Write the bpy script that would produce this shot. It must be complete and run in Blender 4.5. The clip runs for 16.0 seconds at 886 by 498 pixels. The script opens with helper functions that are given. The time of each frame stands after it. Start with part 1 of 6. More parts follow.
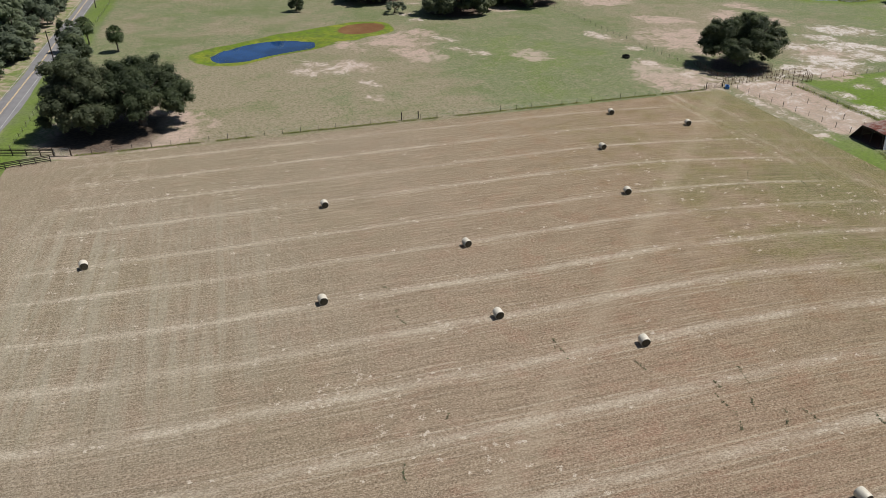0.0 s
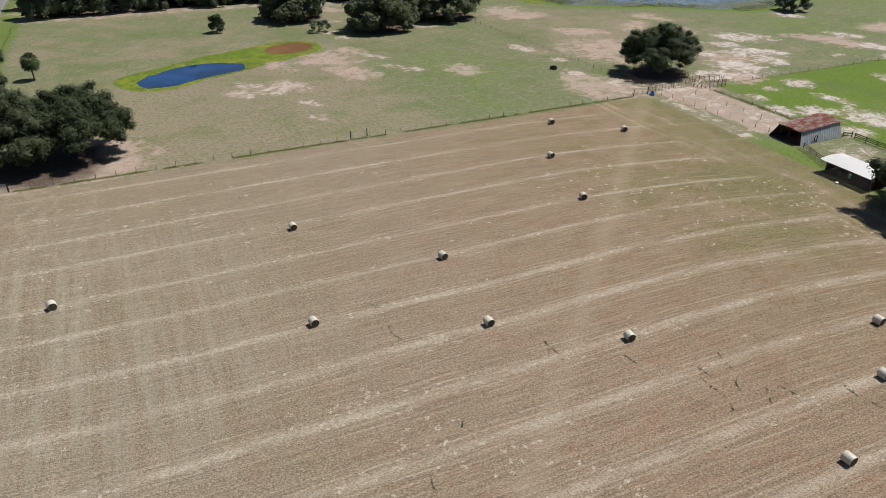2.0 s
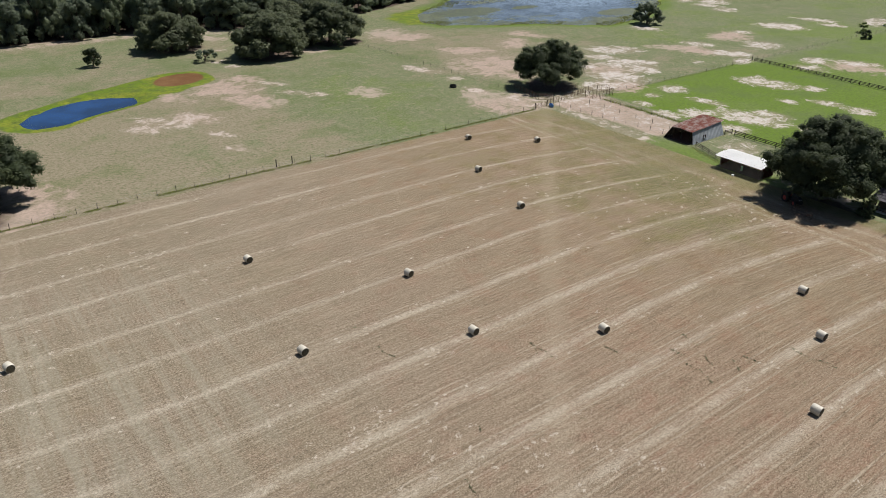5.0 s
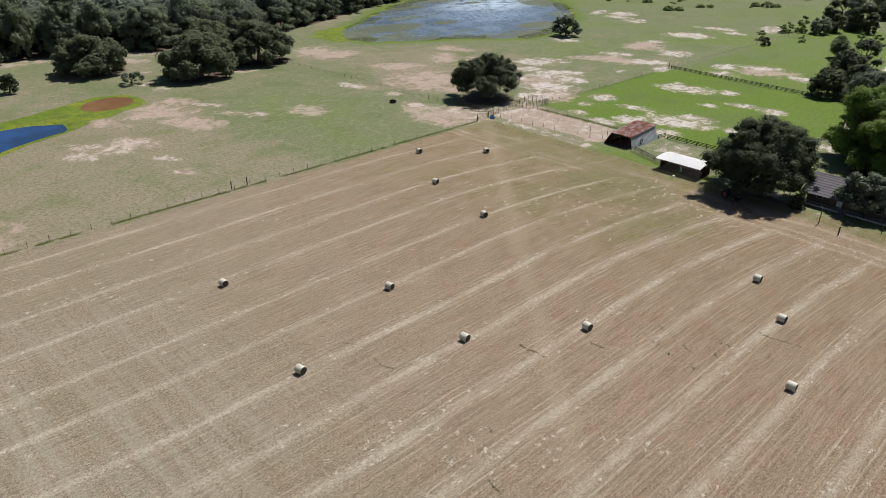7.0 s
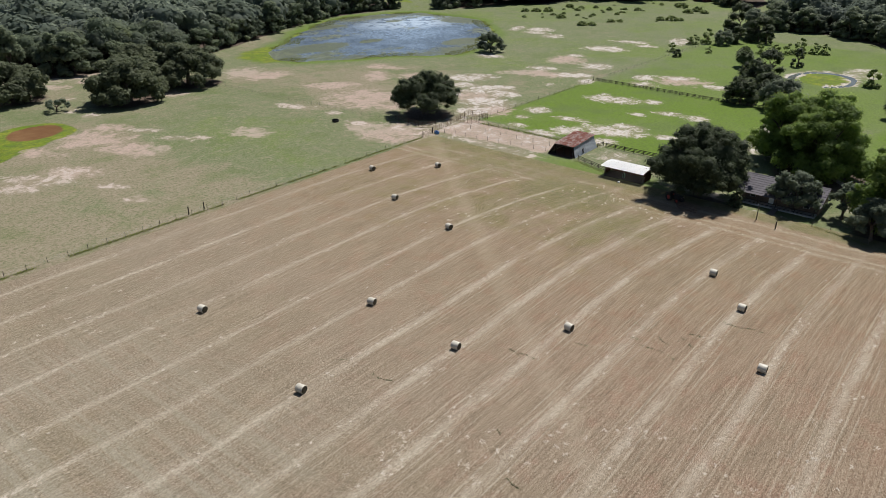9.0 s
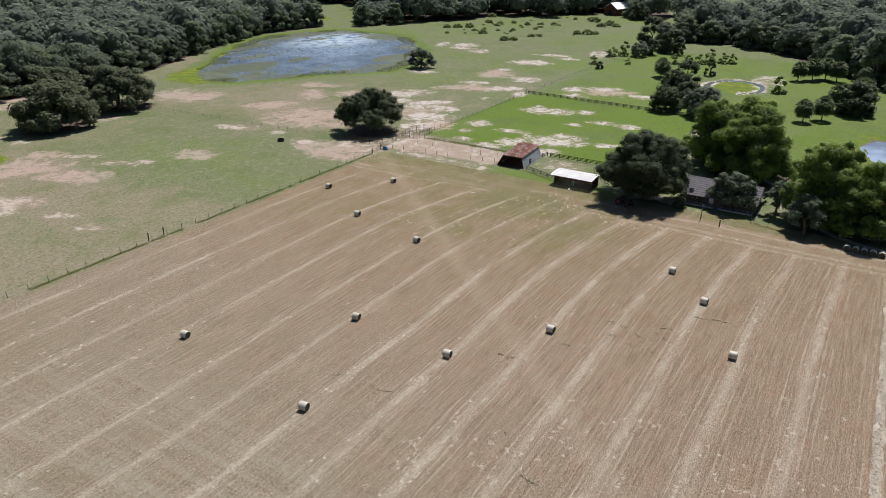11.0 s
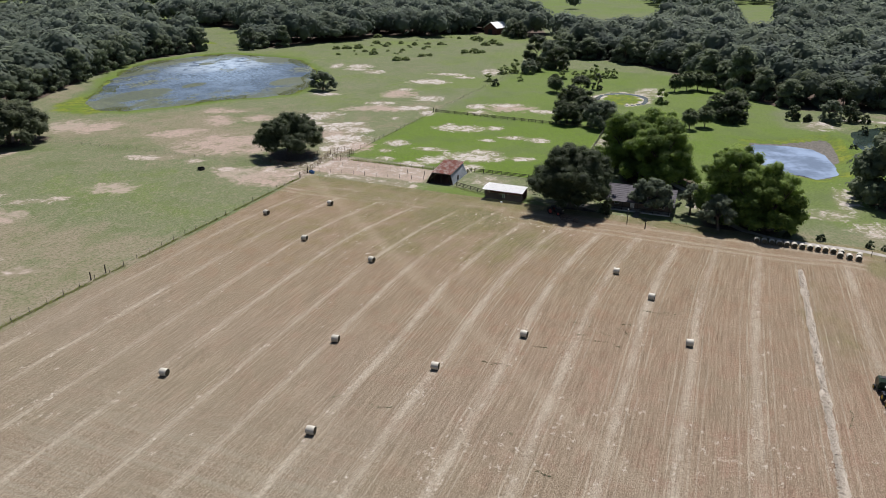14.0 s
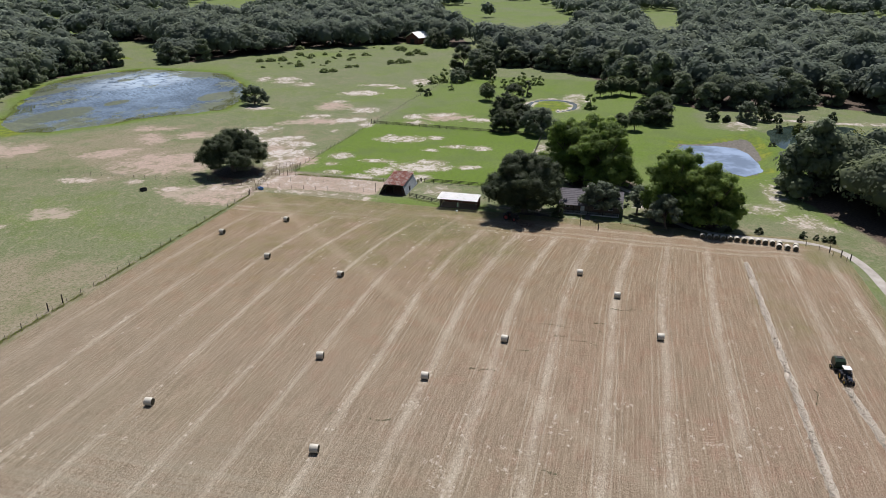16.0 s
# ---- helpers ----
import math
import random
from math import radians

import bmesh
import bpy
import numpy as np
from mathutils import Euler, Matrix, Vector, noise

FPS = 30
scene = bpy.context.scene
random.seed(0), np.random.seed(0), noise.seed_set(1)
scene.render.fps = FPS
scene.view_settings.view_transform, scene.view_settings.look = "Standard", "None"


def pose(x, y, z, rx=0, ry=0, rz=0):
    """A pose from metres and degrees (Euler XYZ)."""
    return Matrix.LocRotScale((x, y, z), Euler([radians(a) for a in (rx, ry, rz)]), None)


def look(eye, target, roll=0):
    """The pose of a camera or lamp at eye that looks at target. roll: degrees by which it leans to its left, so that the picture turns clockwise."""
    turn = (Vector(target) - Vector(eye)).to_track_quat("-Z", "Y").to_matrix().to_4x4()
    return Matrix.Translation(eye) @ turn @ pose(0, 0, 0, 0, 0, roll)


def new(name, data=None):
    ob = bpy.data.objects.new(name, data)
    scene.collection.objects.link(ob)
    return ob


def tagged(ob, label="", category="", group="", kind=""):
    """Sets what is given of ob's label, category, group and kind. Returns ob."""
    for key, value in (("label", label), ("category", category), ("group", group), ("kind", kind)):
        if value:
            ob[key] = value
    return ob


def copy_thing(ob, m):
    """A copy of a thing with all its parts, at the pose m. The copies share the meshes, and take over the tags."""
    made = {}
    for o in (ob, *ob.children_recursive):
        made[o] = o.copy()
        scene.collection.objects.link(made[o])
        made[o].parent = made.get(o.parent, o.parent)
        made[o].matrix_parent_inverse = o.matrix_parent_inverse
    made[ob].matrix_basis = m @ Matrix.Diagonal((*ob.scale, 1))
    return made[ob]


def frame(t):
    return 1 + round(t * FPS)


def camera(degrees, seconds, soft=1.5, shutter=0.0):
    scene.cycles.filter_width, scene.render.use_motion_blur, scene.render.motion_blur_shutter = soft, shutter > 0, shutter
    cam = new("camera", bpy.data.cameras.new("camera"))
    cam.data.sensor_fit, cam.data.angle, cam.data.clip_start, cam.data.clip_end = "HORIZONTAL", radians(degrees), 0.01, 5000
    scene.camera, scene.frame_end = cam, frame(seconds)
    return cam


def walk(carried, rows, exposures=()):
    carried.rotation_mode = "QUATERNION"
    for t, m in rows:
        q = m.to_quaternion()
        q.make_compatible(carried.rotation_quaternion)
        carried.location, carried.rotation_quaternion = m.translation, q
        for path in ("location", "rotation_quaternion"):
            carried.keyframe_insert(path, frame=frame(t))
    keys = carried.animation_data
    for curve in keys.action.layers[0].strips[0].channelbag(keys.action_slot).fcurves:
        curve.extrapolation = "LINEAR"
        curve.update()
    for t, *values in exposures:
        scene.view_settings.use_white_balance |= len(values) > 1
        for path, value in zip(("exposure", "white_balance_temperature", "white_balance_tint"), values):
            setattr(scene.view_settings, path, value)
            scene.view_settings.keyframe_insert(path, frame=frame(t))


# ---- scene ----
cam = camera(64.3, 16.0, soft=0.65)
METRES, EYE, TILT, LEAN, TURN = 80.0, 51.65, 0.0, 0.0, -15.4
ROWS = [
    (0.0, 0.0, 0.0, 0.0, -0.33, -30.4, 0.56),
    (0.5, -0.0305, -0.0053, 0.0059, -2.43, -30.14, 0.51),
    (1.0, -0.0608, -0.0096, 0.0113, -4.46, -29.94, 0.43),
    (1.5, -0.0913, -0.0129, 0.0151, -6.47, -29.71, 0.33),
    (2.0, -0.1221, -0.0153, 0.0182, -8.5, -29.47, 0.26),
    (2.5, -0.1531, -0.0167, 0.0211, -10.57, -29.23, 0.19),
    (3.0, -0.1846, -0.0168, 0.024, -12.63, -28.95, 0.14),
    (3.5, -0.2155, -0.0162, 0.0265, -14.66, -28.67, 0.07),
    (4.0, -0.2464, -0.0139, 0.0286, -16.65, -28.43, -0.01),
    (6.5, -0.3989, 0.0113, 0.0388, -26.37, -27.11, -0.18),
    (7.0, -0.4292, 0.0181, 0.0415, -28.24, -26.81, -0.23),
    (7.5, -0.4602, 0.0254, 0.0447, -30.16, -26.45, -0.23),
    (8.0, -0.4902, 0.0331, 0.0477, -32.0, -26.12, -0.26),
    (8.5, -0.5205, 0.0421, 0.0497, -33.86, -25.81, -0.31),
    (9.0, -0.5504, 0.0521, 0.0513, -35.71, -25.5, -0.33),
    (11.5, -0.6944, 0.1139, 0.0649, -44.63, -24.02, -0.41),
    (12.0, -0.722, 0.1295, 0.0675, -46.36, -23.75, -0.45),
    (12.5, -0.7489, 0.146, 0.0709, -48.1, -23.49, -0.47),
    (13.0, -0.7753, 0.1636, 0.074, -49.84, -23.28, -0.51),
    (13.5, -0.8007, 0.1819, 0.0768, -51.54, -23.04, -0.53),
    (14.0, -0.8253, 0.2021, 0.0803, -53.32, -22.81, -0.56),
    (14.5, -0.8486, 0.2233, 0.0841, -55.09, -22.62, -0.57),
    (15.0, -0.8705, 0.2457, 0.0873, -56.83, -22.45, -0.58),
    (15.5, -0.8903, 0.2687, 0.0905, -58.7, -22.26, -0.46),
    (16.0, -0.9074, 0.2908, 0.0936, -60.38, -22.11, -0.34),
]
walk(cam, [(t, pose(0, 0, EYE, TILT, LEAN, TURN) @ pose(METRES * x, METRES * y, METRES * z, 90 + pitch, roll, yaw)) for t, x, y, z, yaw, pitch, roll in ROWS],
     exposures=[(0.0, 0.06, 6500, 10), (4.0, 0.11, 6470, 10), (8.0, 0.13, 6420, 10), (16.0, 0.16, 6290, 13)])

# ---- world, sun, exposure ----
SUN_ELEV, SUN_AZ = 61.0, 86.0          # azimuth from +y towards +x
world = bpy.data.worlds.new("sky")
scene.world = world
world.use_nodes = True
wn = world.node_tree
sky = wn.nodes.new("ShaderNodeTexSky")
sky.sky_type = "NISHITA"
sky.sun_disc = False
sky.sun_elevation = radians(SUN_ELEV)
sky.sun_rotation = radians(SUN_AZ)
sky.air_density, sky.dust_density, sky.ozone_density = 1.0, 0.6, 1.5
wn.nodes["Background"].inputs["Strength"].default_value = 0.05
wn.links.new(sky.outputs["Color"], wn.nodes["Background"].inputs["Color"])
sun = new("sun", bpy.data.lights.new("sun", "SUN"))
sun.data.energy, sun.data.angle, sun.data.color = 5.0, radians(0.53), (1.0, 0.945, 0.88)
sx, sy = math.sin(radians(SUN_AZ)) * math.cos(radians(SUN_ELEV)), math.cos(radians(SUN_AZ)) * math.cos(radians(SUN_ELEV))
sun.matrix_world = look((300 * sx, 300 * sy, 300 * math.sin(radians(SUN_ELEV))), (0, 0, 0))


# ---- node helpers ----
class Nodes:
    """Short ways to write a material's node tree."""

    def __init__(self, name):
        self.mat = bpy.data.materials.new(name)
        self.mat.use_nodes = True
        self.t = self.mat.node_tree
        self.bsdf = self.t.nodes["Principled BSDF"]
        self.out = self.t.nodes["Material Output"]
        self.pos = self.t.nodes.new("ShaderNodeNewGeometry").outputs["Position"]

    def put(self, socket, v):
        if isinstance(v, bpy.types.NodeSocket):
            self.t.links.new(v, socket)
        elif isinstance(v, (tuple, list)) and len(v) == 3 and socket.type == "RGBA":
            socket.default_value = (*v, 1)
        else:
            socket.default_value = v

    def math(self, op, a, b=0.0, c=0.0):
        n = self.t.nodes.new("ShaderNodeMath")
        n.operation = op
        for i, v in enumerate((a, b, c)):
            self.put(n.inputs[i], v)
        return n.outputs[0]

    def ramp(self, v, lo, hi, a=0.0, b=1.0, smooth=True):
        n = self.t.nodes.new("ShaderNodeMapRange")
        n.interpolation_type = "SMOOTHSTEP" if smooth else "LINEAR"
        for i, u in enumerate((v, lo, hi, a, b)):
            self.put(n.inputs[i], u)
        return n.outputs[0]

    def mix(self, f, a, b, mode="MIX"):
        n = self.t.nodes.new("ShaderNodeMix")
        n.data_type, n.blend_type = "RGBA", mode
        self.put(n.inputs["Factor"], f)
        self.put(n.inputs[6], a)
        self.put(n.inputs[7], b)
        return n.outputs[2]

    def scaled(self, vec, s):
        n = self.t.nodes.new("ShaderNodeVectorMath")
        n.operation = "MULTIPLY"
        self.put(n.inputs[0], vec)
        n.inputs[1].default_value = s
        return n.outputs[0]

    def noise(self, scale, detail=3.0, rough=0.55, vec=None, stretch=None, distort=0.0):
        n = self.t.nodes.new("ShaderNodeTexNoise")
        v = self.pos if vec is None else vec
        if stretch:
            v = self.scaled(v, stretch)
        self.put(n.inputs["Vector"], v)
        n.inputs["Scale"].default_value, n.inputs["Detail"].default_value = scale, detail
        n.inputs["Roughness"].default_value, n.inputs["Distortion"].default_value = rough, distort
        return n.outputs["Fac"]

    def voronoi(self, scale, vec=None, stretch=None):
        n = self.t.nodes.new("ShaderNodeTexVoronoi")
        v = self.pos if vec is None else vec
        if stretch:
            v = self.scaled(v, stretch)
        self.put(n.inputs["Vector"], v)
        n.inputs["Scale"].default_value = scale
        return n.outputs["Distance"]

    def attr(self, name):
        n = self.t.nodes.new("ShaderNodeAttribute")
        n.attribute_name = name
        return n.outputs["Fac"]

    def axis(self, i, vec=None):
        n = self.t.nodes.new("ShaderNodeSeparateXYZ")
        self.put(n.inputs[0], self.pos if vec is None else vec)
        return n.outputs[i]

    def local(self):
        return self.t.nodes.new("ShaderNodeTexCoord").outputs["Object"]

    def island(self):
        return self.t.nodes.new("ShaderNodeNewGeometry").outputs["Random Per Island"]

    def each(self):
        return self.t.nodes.new("ShaderNodeObjectInfo").outputs["Random"]

    def bump(self, height, strength=0.4, distance=0.05):
        n = self.t.nodes.new("ShaderNodeBump")
        n.inputs["Strength"].default_value, n.inputs["Distance"].default_value = strength, distance
        self.put(n.inputs["Height"], height)
        self.t.links.new(n.outputs[0], self.bsdf.inputs["Normal"])

    def done(self, color, rough=0.8, metal=0.0, spec=0.3):
        self.put(self.bsdf.inputs["Base Color"], color)
        self.put(self.bsdf.inputs["Roughness"], rough)
        self.put(self.bsdf.inputs["Metallic"], metal)
        self.bsdf.inputs["Specular IOR Level"].default_value = spec
        return self.mat


def plain(name, a, b, rough=0.7, metal=0.0, scale=2.0, spec=0.3, bump=0.0):
    """A material of two close colours, mottled at two scales in the thing's own space."""
    n = Nodes(name)
    v = n.local()
    f = n.math("ADD", n.math("MULTIPLY", n.noise(scale, 4, 0.6, v), 0.7), n.math("MULTIPLY", n.noise(scale * 9, 2, 0.6, v), 0.3))
    f = n.ramp(f, 0.3, 0.7)
    if bump:
        n.bump(n.noise(scale * 12, 3, 0.6, v), bump, 0.02)
    return n.done(n.mix(f, a, b), n.ramp(f, 0, 1, rough - 0.08, rough + 0.08), metal, spec)


# ---- materials ----
def ground_material():
    n = Nodes("pasture_ground")
    big, mid, fine = n.noise(0.018, 4, 0.55), n.noise(0.11, 4, 0.6), n.noise(1.3, 4, 0.7)
    streak = n.noise(0.32, 5, 0.7, distort=0.8)
    lush, sand, bare, marsh, mud, litter = (n.attr(k) for k in ("lush", "sand", "bare", "marsh", "mud", "litter"))
    wet = n.math("ADD", lush, n.math("MULTIPLY", n.math("SUBTRACT", n.math("ADD", n.math("MULTIPLY", big, 1.6), mid), 1.3), 0.95))
    wet = n.math("ADD", wet, n.math("MULTIPLY", n.math("SUBTRACT", streak, 0.5), 0.55))
    parched = n.ramp(lush, 0.45, 0.9, 1.0, 0.1)
    grass = n.mix(n.ramp(wet, 0.0, 0.45), (0.238, 0.202, 0.145), (0.143, 0.166, 0.086))
    grass = n.mix(n.ramp(wet, 0.4, 1.0), grass, (0.126, 0.180, 0.040))
    grass = n.mix(n.ramp(wet, 0.95, 1.35), grass, (0.106, 0.172, 0.018))
    grass = n.mix(n.ramp(fine, 0.42, 0.66, 0, 0.6), grass, (0.058, 0.078, 0.022))
    grass = n.mix(n.math("MULTIPLY", n.ramp(n.noise(0.45, 5, 0.75), 0.5, 0.68, 0, 0.6), parched), grass, (0.265, 0.235, 0.17))
    grass = n.mix(n.ramp(n.noise(0.06, 4, 0.6), 0.5, 0.66, 0, 0.5), grass, (0.090, 0.125, 0.040))
    dry = n.ramp(n.math("ADD", streak, n.math("MULTIPLY", fine, 0.3)), 0.72, 0.88, 0, 0.28)
    grass = n.mix(n.math("MULTIPLY", dry, parched), grass, (0.34, 0.295, 0.215))
    tuft = n.noise(2.2, 5, 0.9)
    grass = n.mix(n.ramp(tuft, 0.51, 0.62, 0, 0.55), grass, (0.056, 0.078, 0.022))
    grass = n.mix(n.math("MULTIPLY", n.ramp(tuft, 0.49, 0.38, 0, 0.6), parched), grass, (0.27, 0.24, 0.165))
    marshy = n.mix(n.ramp(mid, 0.35, 0.7), (0.105, 0.165, 0.014), (0.205, 0.225, 0.028))
    marshy = n.mix(n.ramp(n.noise(0.3, 4, 0.7), 0.44, 0.62, 0, 0.8), marshy, (0.085, 0.118, 0.028))
    marshy = n.mix(n.ramp(fine, 0.42, 0.66, 0, 0.5), marshy, (0.06, 0.09, 0.012))
    col = n.mix(n.ramp(n.math("ADD", marsh, n.math("MULTIPLY", n.math("SUBTRACT", mid, 0.5), 0.6)), 0.38, 0.62), grass, marshy)
    # trodden pinkish soil with thin grass
    soil = n.mix(n.ramp(fine, 0.35, 0.68), (0.400, 0.308, 0.262), (0.275, 0.220, 0.178))
    soil = n.mix(n.ramp(big, 0.45, 0.6, 0, 0.7), soil, (0.32, 0.275, 0.22))
    b = n.math("ADD", bare, n.math("ADD", n.math("MULTIPLY", n.math("SUBTRACT", streak, 0.5), 4.2), n.math("ADD", n.math("MULTIPLY", n.math("SUBTRACT", mid, 0.5), 2.2), n.math("MULTIPLY", n.math("SUBTRACT", fine, 0.5), 0.9))))
    col = n.mix(n.math("MULTIPLY", n.ramp(b, 0.1, 1.25, 0, 0.92), n.ramp(bare, 0.02, 0.3)), col, soil)
    # white sand in ragged flecks
    ragged = n.math("ADD", n.math("MULTIPLY", n.math("SUBTRACT", streak, 0.5), 2.6), n.math("MULTIPLY", n.math("SUBTRACT", fine, 0.5), 1.7))
    ragged = n.math("ADD", ragged, n.math("MULTIPLY", n.math("SUBTRACT", mid, 0.5), 1.2))
    thinned = n.ramp(n.math("ADD", sand, n.math("MULTIPLY", n.math("SUBTRACT", mid, 0.5), 0.7)), 0.2, 0.75, 0, 0.5)
    col = n.mix(thinned, col, n.mix(n.ramp(fine, 0.35, 0.7), (0.270, 0.215, 0.165), (0.190, 0.172, 0.112)))
    s = n.ramp(n.math("ADD", sand, n.math("MULTIPLY", ragged, 1.15)), 0.42, 0.95, 0, 0.95)
    sandcol = n.mix(n.ramp(n.noise(0.7, 3, 0.6), 0.4, 0.62), (0.43, 0.385, 0.345), (0.52, 0.50, 0.475))
    sandcol = n.mix(n.ramp(n.axis(0), 132, 100, 0.1, 0.6), sandcol, (0.40, 0.325, 0.275))
    sandcol = n.mix(n.ramp(fine, 0.5, 0.68, 0, 0.6), sandcol, (0.22, 0.175, 0.125))
    s = n.math("MULTIPLY", s, n.ramp(sand, 0.02, 0.28))
    col = n.mix(s, col, sandcol)
    mudcol = n.mix(n.ramp(mid, 0.3, 0.7), (0.11, 0.05, 0.02), (0.16, 0.09, 0.04))
    mudcol = n.mix(n.ramp(n.axis(0), 120, 130), mudcol, n.mix(n.ramp(fine, 0.35, 0.65), (0.105, 0.098, 0.085), (0.17, 0.158, 0.14)))
    col = n.mix(n.ramp(n.math("ADD", mud, n.math("MULTIPLY", n.math("SUBTRACT", mid, 0.5), 0.3)), 0.42, 0.58), col, mudcol)
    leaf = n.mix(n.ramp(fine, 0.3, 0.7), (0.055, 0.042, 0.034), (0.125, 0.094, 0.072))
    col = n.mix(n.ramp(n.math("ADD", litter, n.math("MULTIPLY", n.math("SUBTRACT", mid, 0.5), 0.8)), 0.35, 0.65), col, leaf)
    n.bump(n.math("ADD", fine, n.math("MULTIPLY", n.noise(5.0, 3, 0.7), 0.6)), 0.6, 0.12)
    return n.done(col, 0.9, 0, 0.15)


def field_material():
    n = Nodes("hay_stubble")
    row, head, green = n.attr("rowline"), n.attr("headland"), n.attr("green")
    x, y = n.axis(0), n.axis(1)
    wob = n.noise(0.05, 3, 0.5)
    r = n.math("ADD", row, n.math("MULTIPLY", n.math("SUBTRACT", wob, 0.5), 0.9))
    ph = n.math("FRACT", n.math("DIVIDE", n.math("SUBTRACT", r, 12.0 - 4.55), 9.1))
    off = n.math("MULTIPLY", n.math("ABSOLUTE", n.math("SUBTRACT", ph, 0.5)), 9.1)
    along = n.noise(0.10, 4, 0.65, stretch=(1.0, 3.5, 1.0))
    ragged = n.noise(2.2, 5, 0.85, stretch=(0.4, 1.5, 1.0))
    off = n.math("MULTIPLY", off, n.ramp(y, 66.0, 92.0, 1.0, 1.8))
    width = n.math("ADD", off, n.math("MULTIPLY", n.math("SUBTRACT", ragged, 0.5), 2.6))
    rv = n.t.nodes.new("ShaderNodeCombineXYZ")
    n.put(rv.inputs[0], n.math("MULTIPLY", x, 0.022))
    n.put(rv.inputs[1], n.math("MULTIPLY", n.math("FLOOR", n.math("DIVIDE", n.math("SUBTRACT", r, 7.45), 9.1)), 3.7))
    worth = n.noise(1.0, 3, 0.6, vec=rv.outputs[0])
    south = n.ramp(y, 100.0, 76.0, 0.85, 1.0)
    band = n.math("MULTIPLY", n.ramp(width, 0.2, 1.2, 1, 0), n.ramp(along, 0.34, 0.6, 0.3, 1.0))
    band = n.math("MULTIPLY", n.math("MULTIPLY", band, south), n.ramp(worth, 0.36, 0.58, 0.62, 1.0))
    # the lighter tyre lanes beside each swath
    lane = n.math("MAXIMUM", n.ramp(n.math("ABSOLUTE", n.math("SUBTRACT", off, 2.3)), 0.05, 0.22, 0.6, 0), n.ramp(n.math("ABSOLUTE", n.math("SUBTRACT", off, 1.25)), 0.05, 0.25, 0.75, 0))
    cb = n.t.nodes.new("ShaderNodeCombineXYZ")
    n.put(cb.inputs[0], n.math("MULTIPLY", x, 0.035))
    n.put(cb.inputs[1], row)
    lines = n.noise(2.4, 4, 0.75, vec=cb.outputs[0])
    lines2 = n.noise(1.1, 5, 0.75, stretch=(1.3, 0.035, 1.0))
    cross2 = n.math("MULTIPLY", n.ramp(x, 26.0, -12.0, 0.0, 0.8), n.ramp(y, 45.0, 70.0, 0.4, 1.0))
    lines = n.mix(n.math("MAXIMUM", head, cross2), lines, lines2)
    big, mid, fine = n.noise(0.03, 4, 0.55), n.noise(0.22, 4, 0.6), n.noise(2.2, 4, 0.75)
    gv = n.t.nodes.new("ShaderNodeCombineXYZ")
    n.put(gv.inputs[0], n.math("MULTIPLY", x, 0.4))
    n.put(gv.inputs[1], row)
    grain = n.noise(8.0, 3, 0.85, vec=gv.outputs[0])
    red = n.ramp(n.math("ADD", n.math("SUBTRACT", x, n.math("MULTIPLY", y, 0.45)), n.math("MULTIPLY", big, 60.0)), -25.0, 60.0)
    base = n.mix(red, n.mix(n.ramp(big, 0.35, 0.65), (0.229, 0.191, 0.142), (0.211, 0.182, 0.125)), n.mix(n.ramp(big, 0.35, 0.65), (0.252, 0.174, 0.126), (0.228, 0.170, 0.120)))
    base = n.mix(n.math("MULTIPLY", n.ramp(mid, 0.48, 0.64, 0, 0.6), n.ramp(red, 0, 1, 0.25, 1)), base, (0.255, 0.143, 0.105))
    base = n.mix(n.ramp(lines, 0.52, 0.68, 0, 0.5), base, (0.33, 0.27, 0.195))
    base = n.mix(n.ramp(lines, 0.47, 0.33, 0, 0.45), base, (0.13, 0.098, 0.06))
    straw = n.mix(n.ramp(fine, 0.38, 0.66), (0.33, 0.285, 0.22), (0.54, 0.49, 0.40))
    keep = n.math("SUBTRACT", 1.0, n.math("MULTIPLY", head, 0.75))
    base = n.mix(n.math("MULTIPLY", n.math("MULTIPLY", lane, keep), n.ramp(lines, 0.4, 0.6)), base, straw)
    raked = n.math("MULTIPLY", n.ramp(n.math("ABSOLUTE", n.math("SUBTRACT", row, 12.0)), 2.4, 3.4), n.math("MAXIMUM", n.ramp(n.math("ABSOLUTE", n.math("SUBTRACT", row, 3.6)), 2.4, 3.4), n.ramp(x, 44, 47)))
    # a faint drive line across the rows, and loose straw in the headland
    d = n.math("SUBTRACT", n.math("MULTIPLY", n.math("SUBTRACT", y, 63.0), 0.677), n.math("MULTIPLY", n.math("SUBTRACT", x, 36.0), 0.736))
    cross = n.ramp(n.math("ABSOLUTE", n.math("ADD", d, n.math("MULTIPLY", wob, 1.0))), 0.3, 2.6, 0.27, 0)
    wheel = n.noise(0.035, 2, 0.5)
    for at, bend, much in ((-34.0, 26.0, 0.45), (-30.5, 24.0, 0.4), (-24.5, 28.0, 0.35), (91.6, 9.0, 0.75), (94.2, 9.0, 0.75), (98.6, 9.0, 0.75)):
        dist = n.math("ABSOLUTE", n.math("SUBTRACT", n.math("ADD", x, n.math("MULTIPLY", n.math("SUBTRACT", wheel, 0.5), bend)), at))
        base = n.mix(n.math("MULTIPLY", n.ramp(dist, 0.25, 1.0, much, 0), n.ramp(ragged, 0.35, 0.6)), base, straw)
    base = n.mix(n.math("MULTIPLY", head, n.ramp(ragged, 0.5, 0.68, 0, 0.6)), base, straw)
    weeds = n.ramp(n.math("ADD", green, n.math("MULTIPLY", n.math("SUBTRACT", n.math("ADD", mid, big), 1.0), 0.9)), 0.35, 0.8)
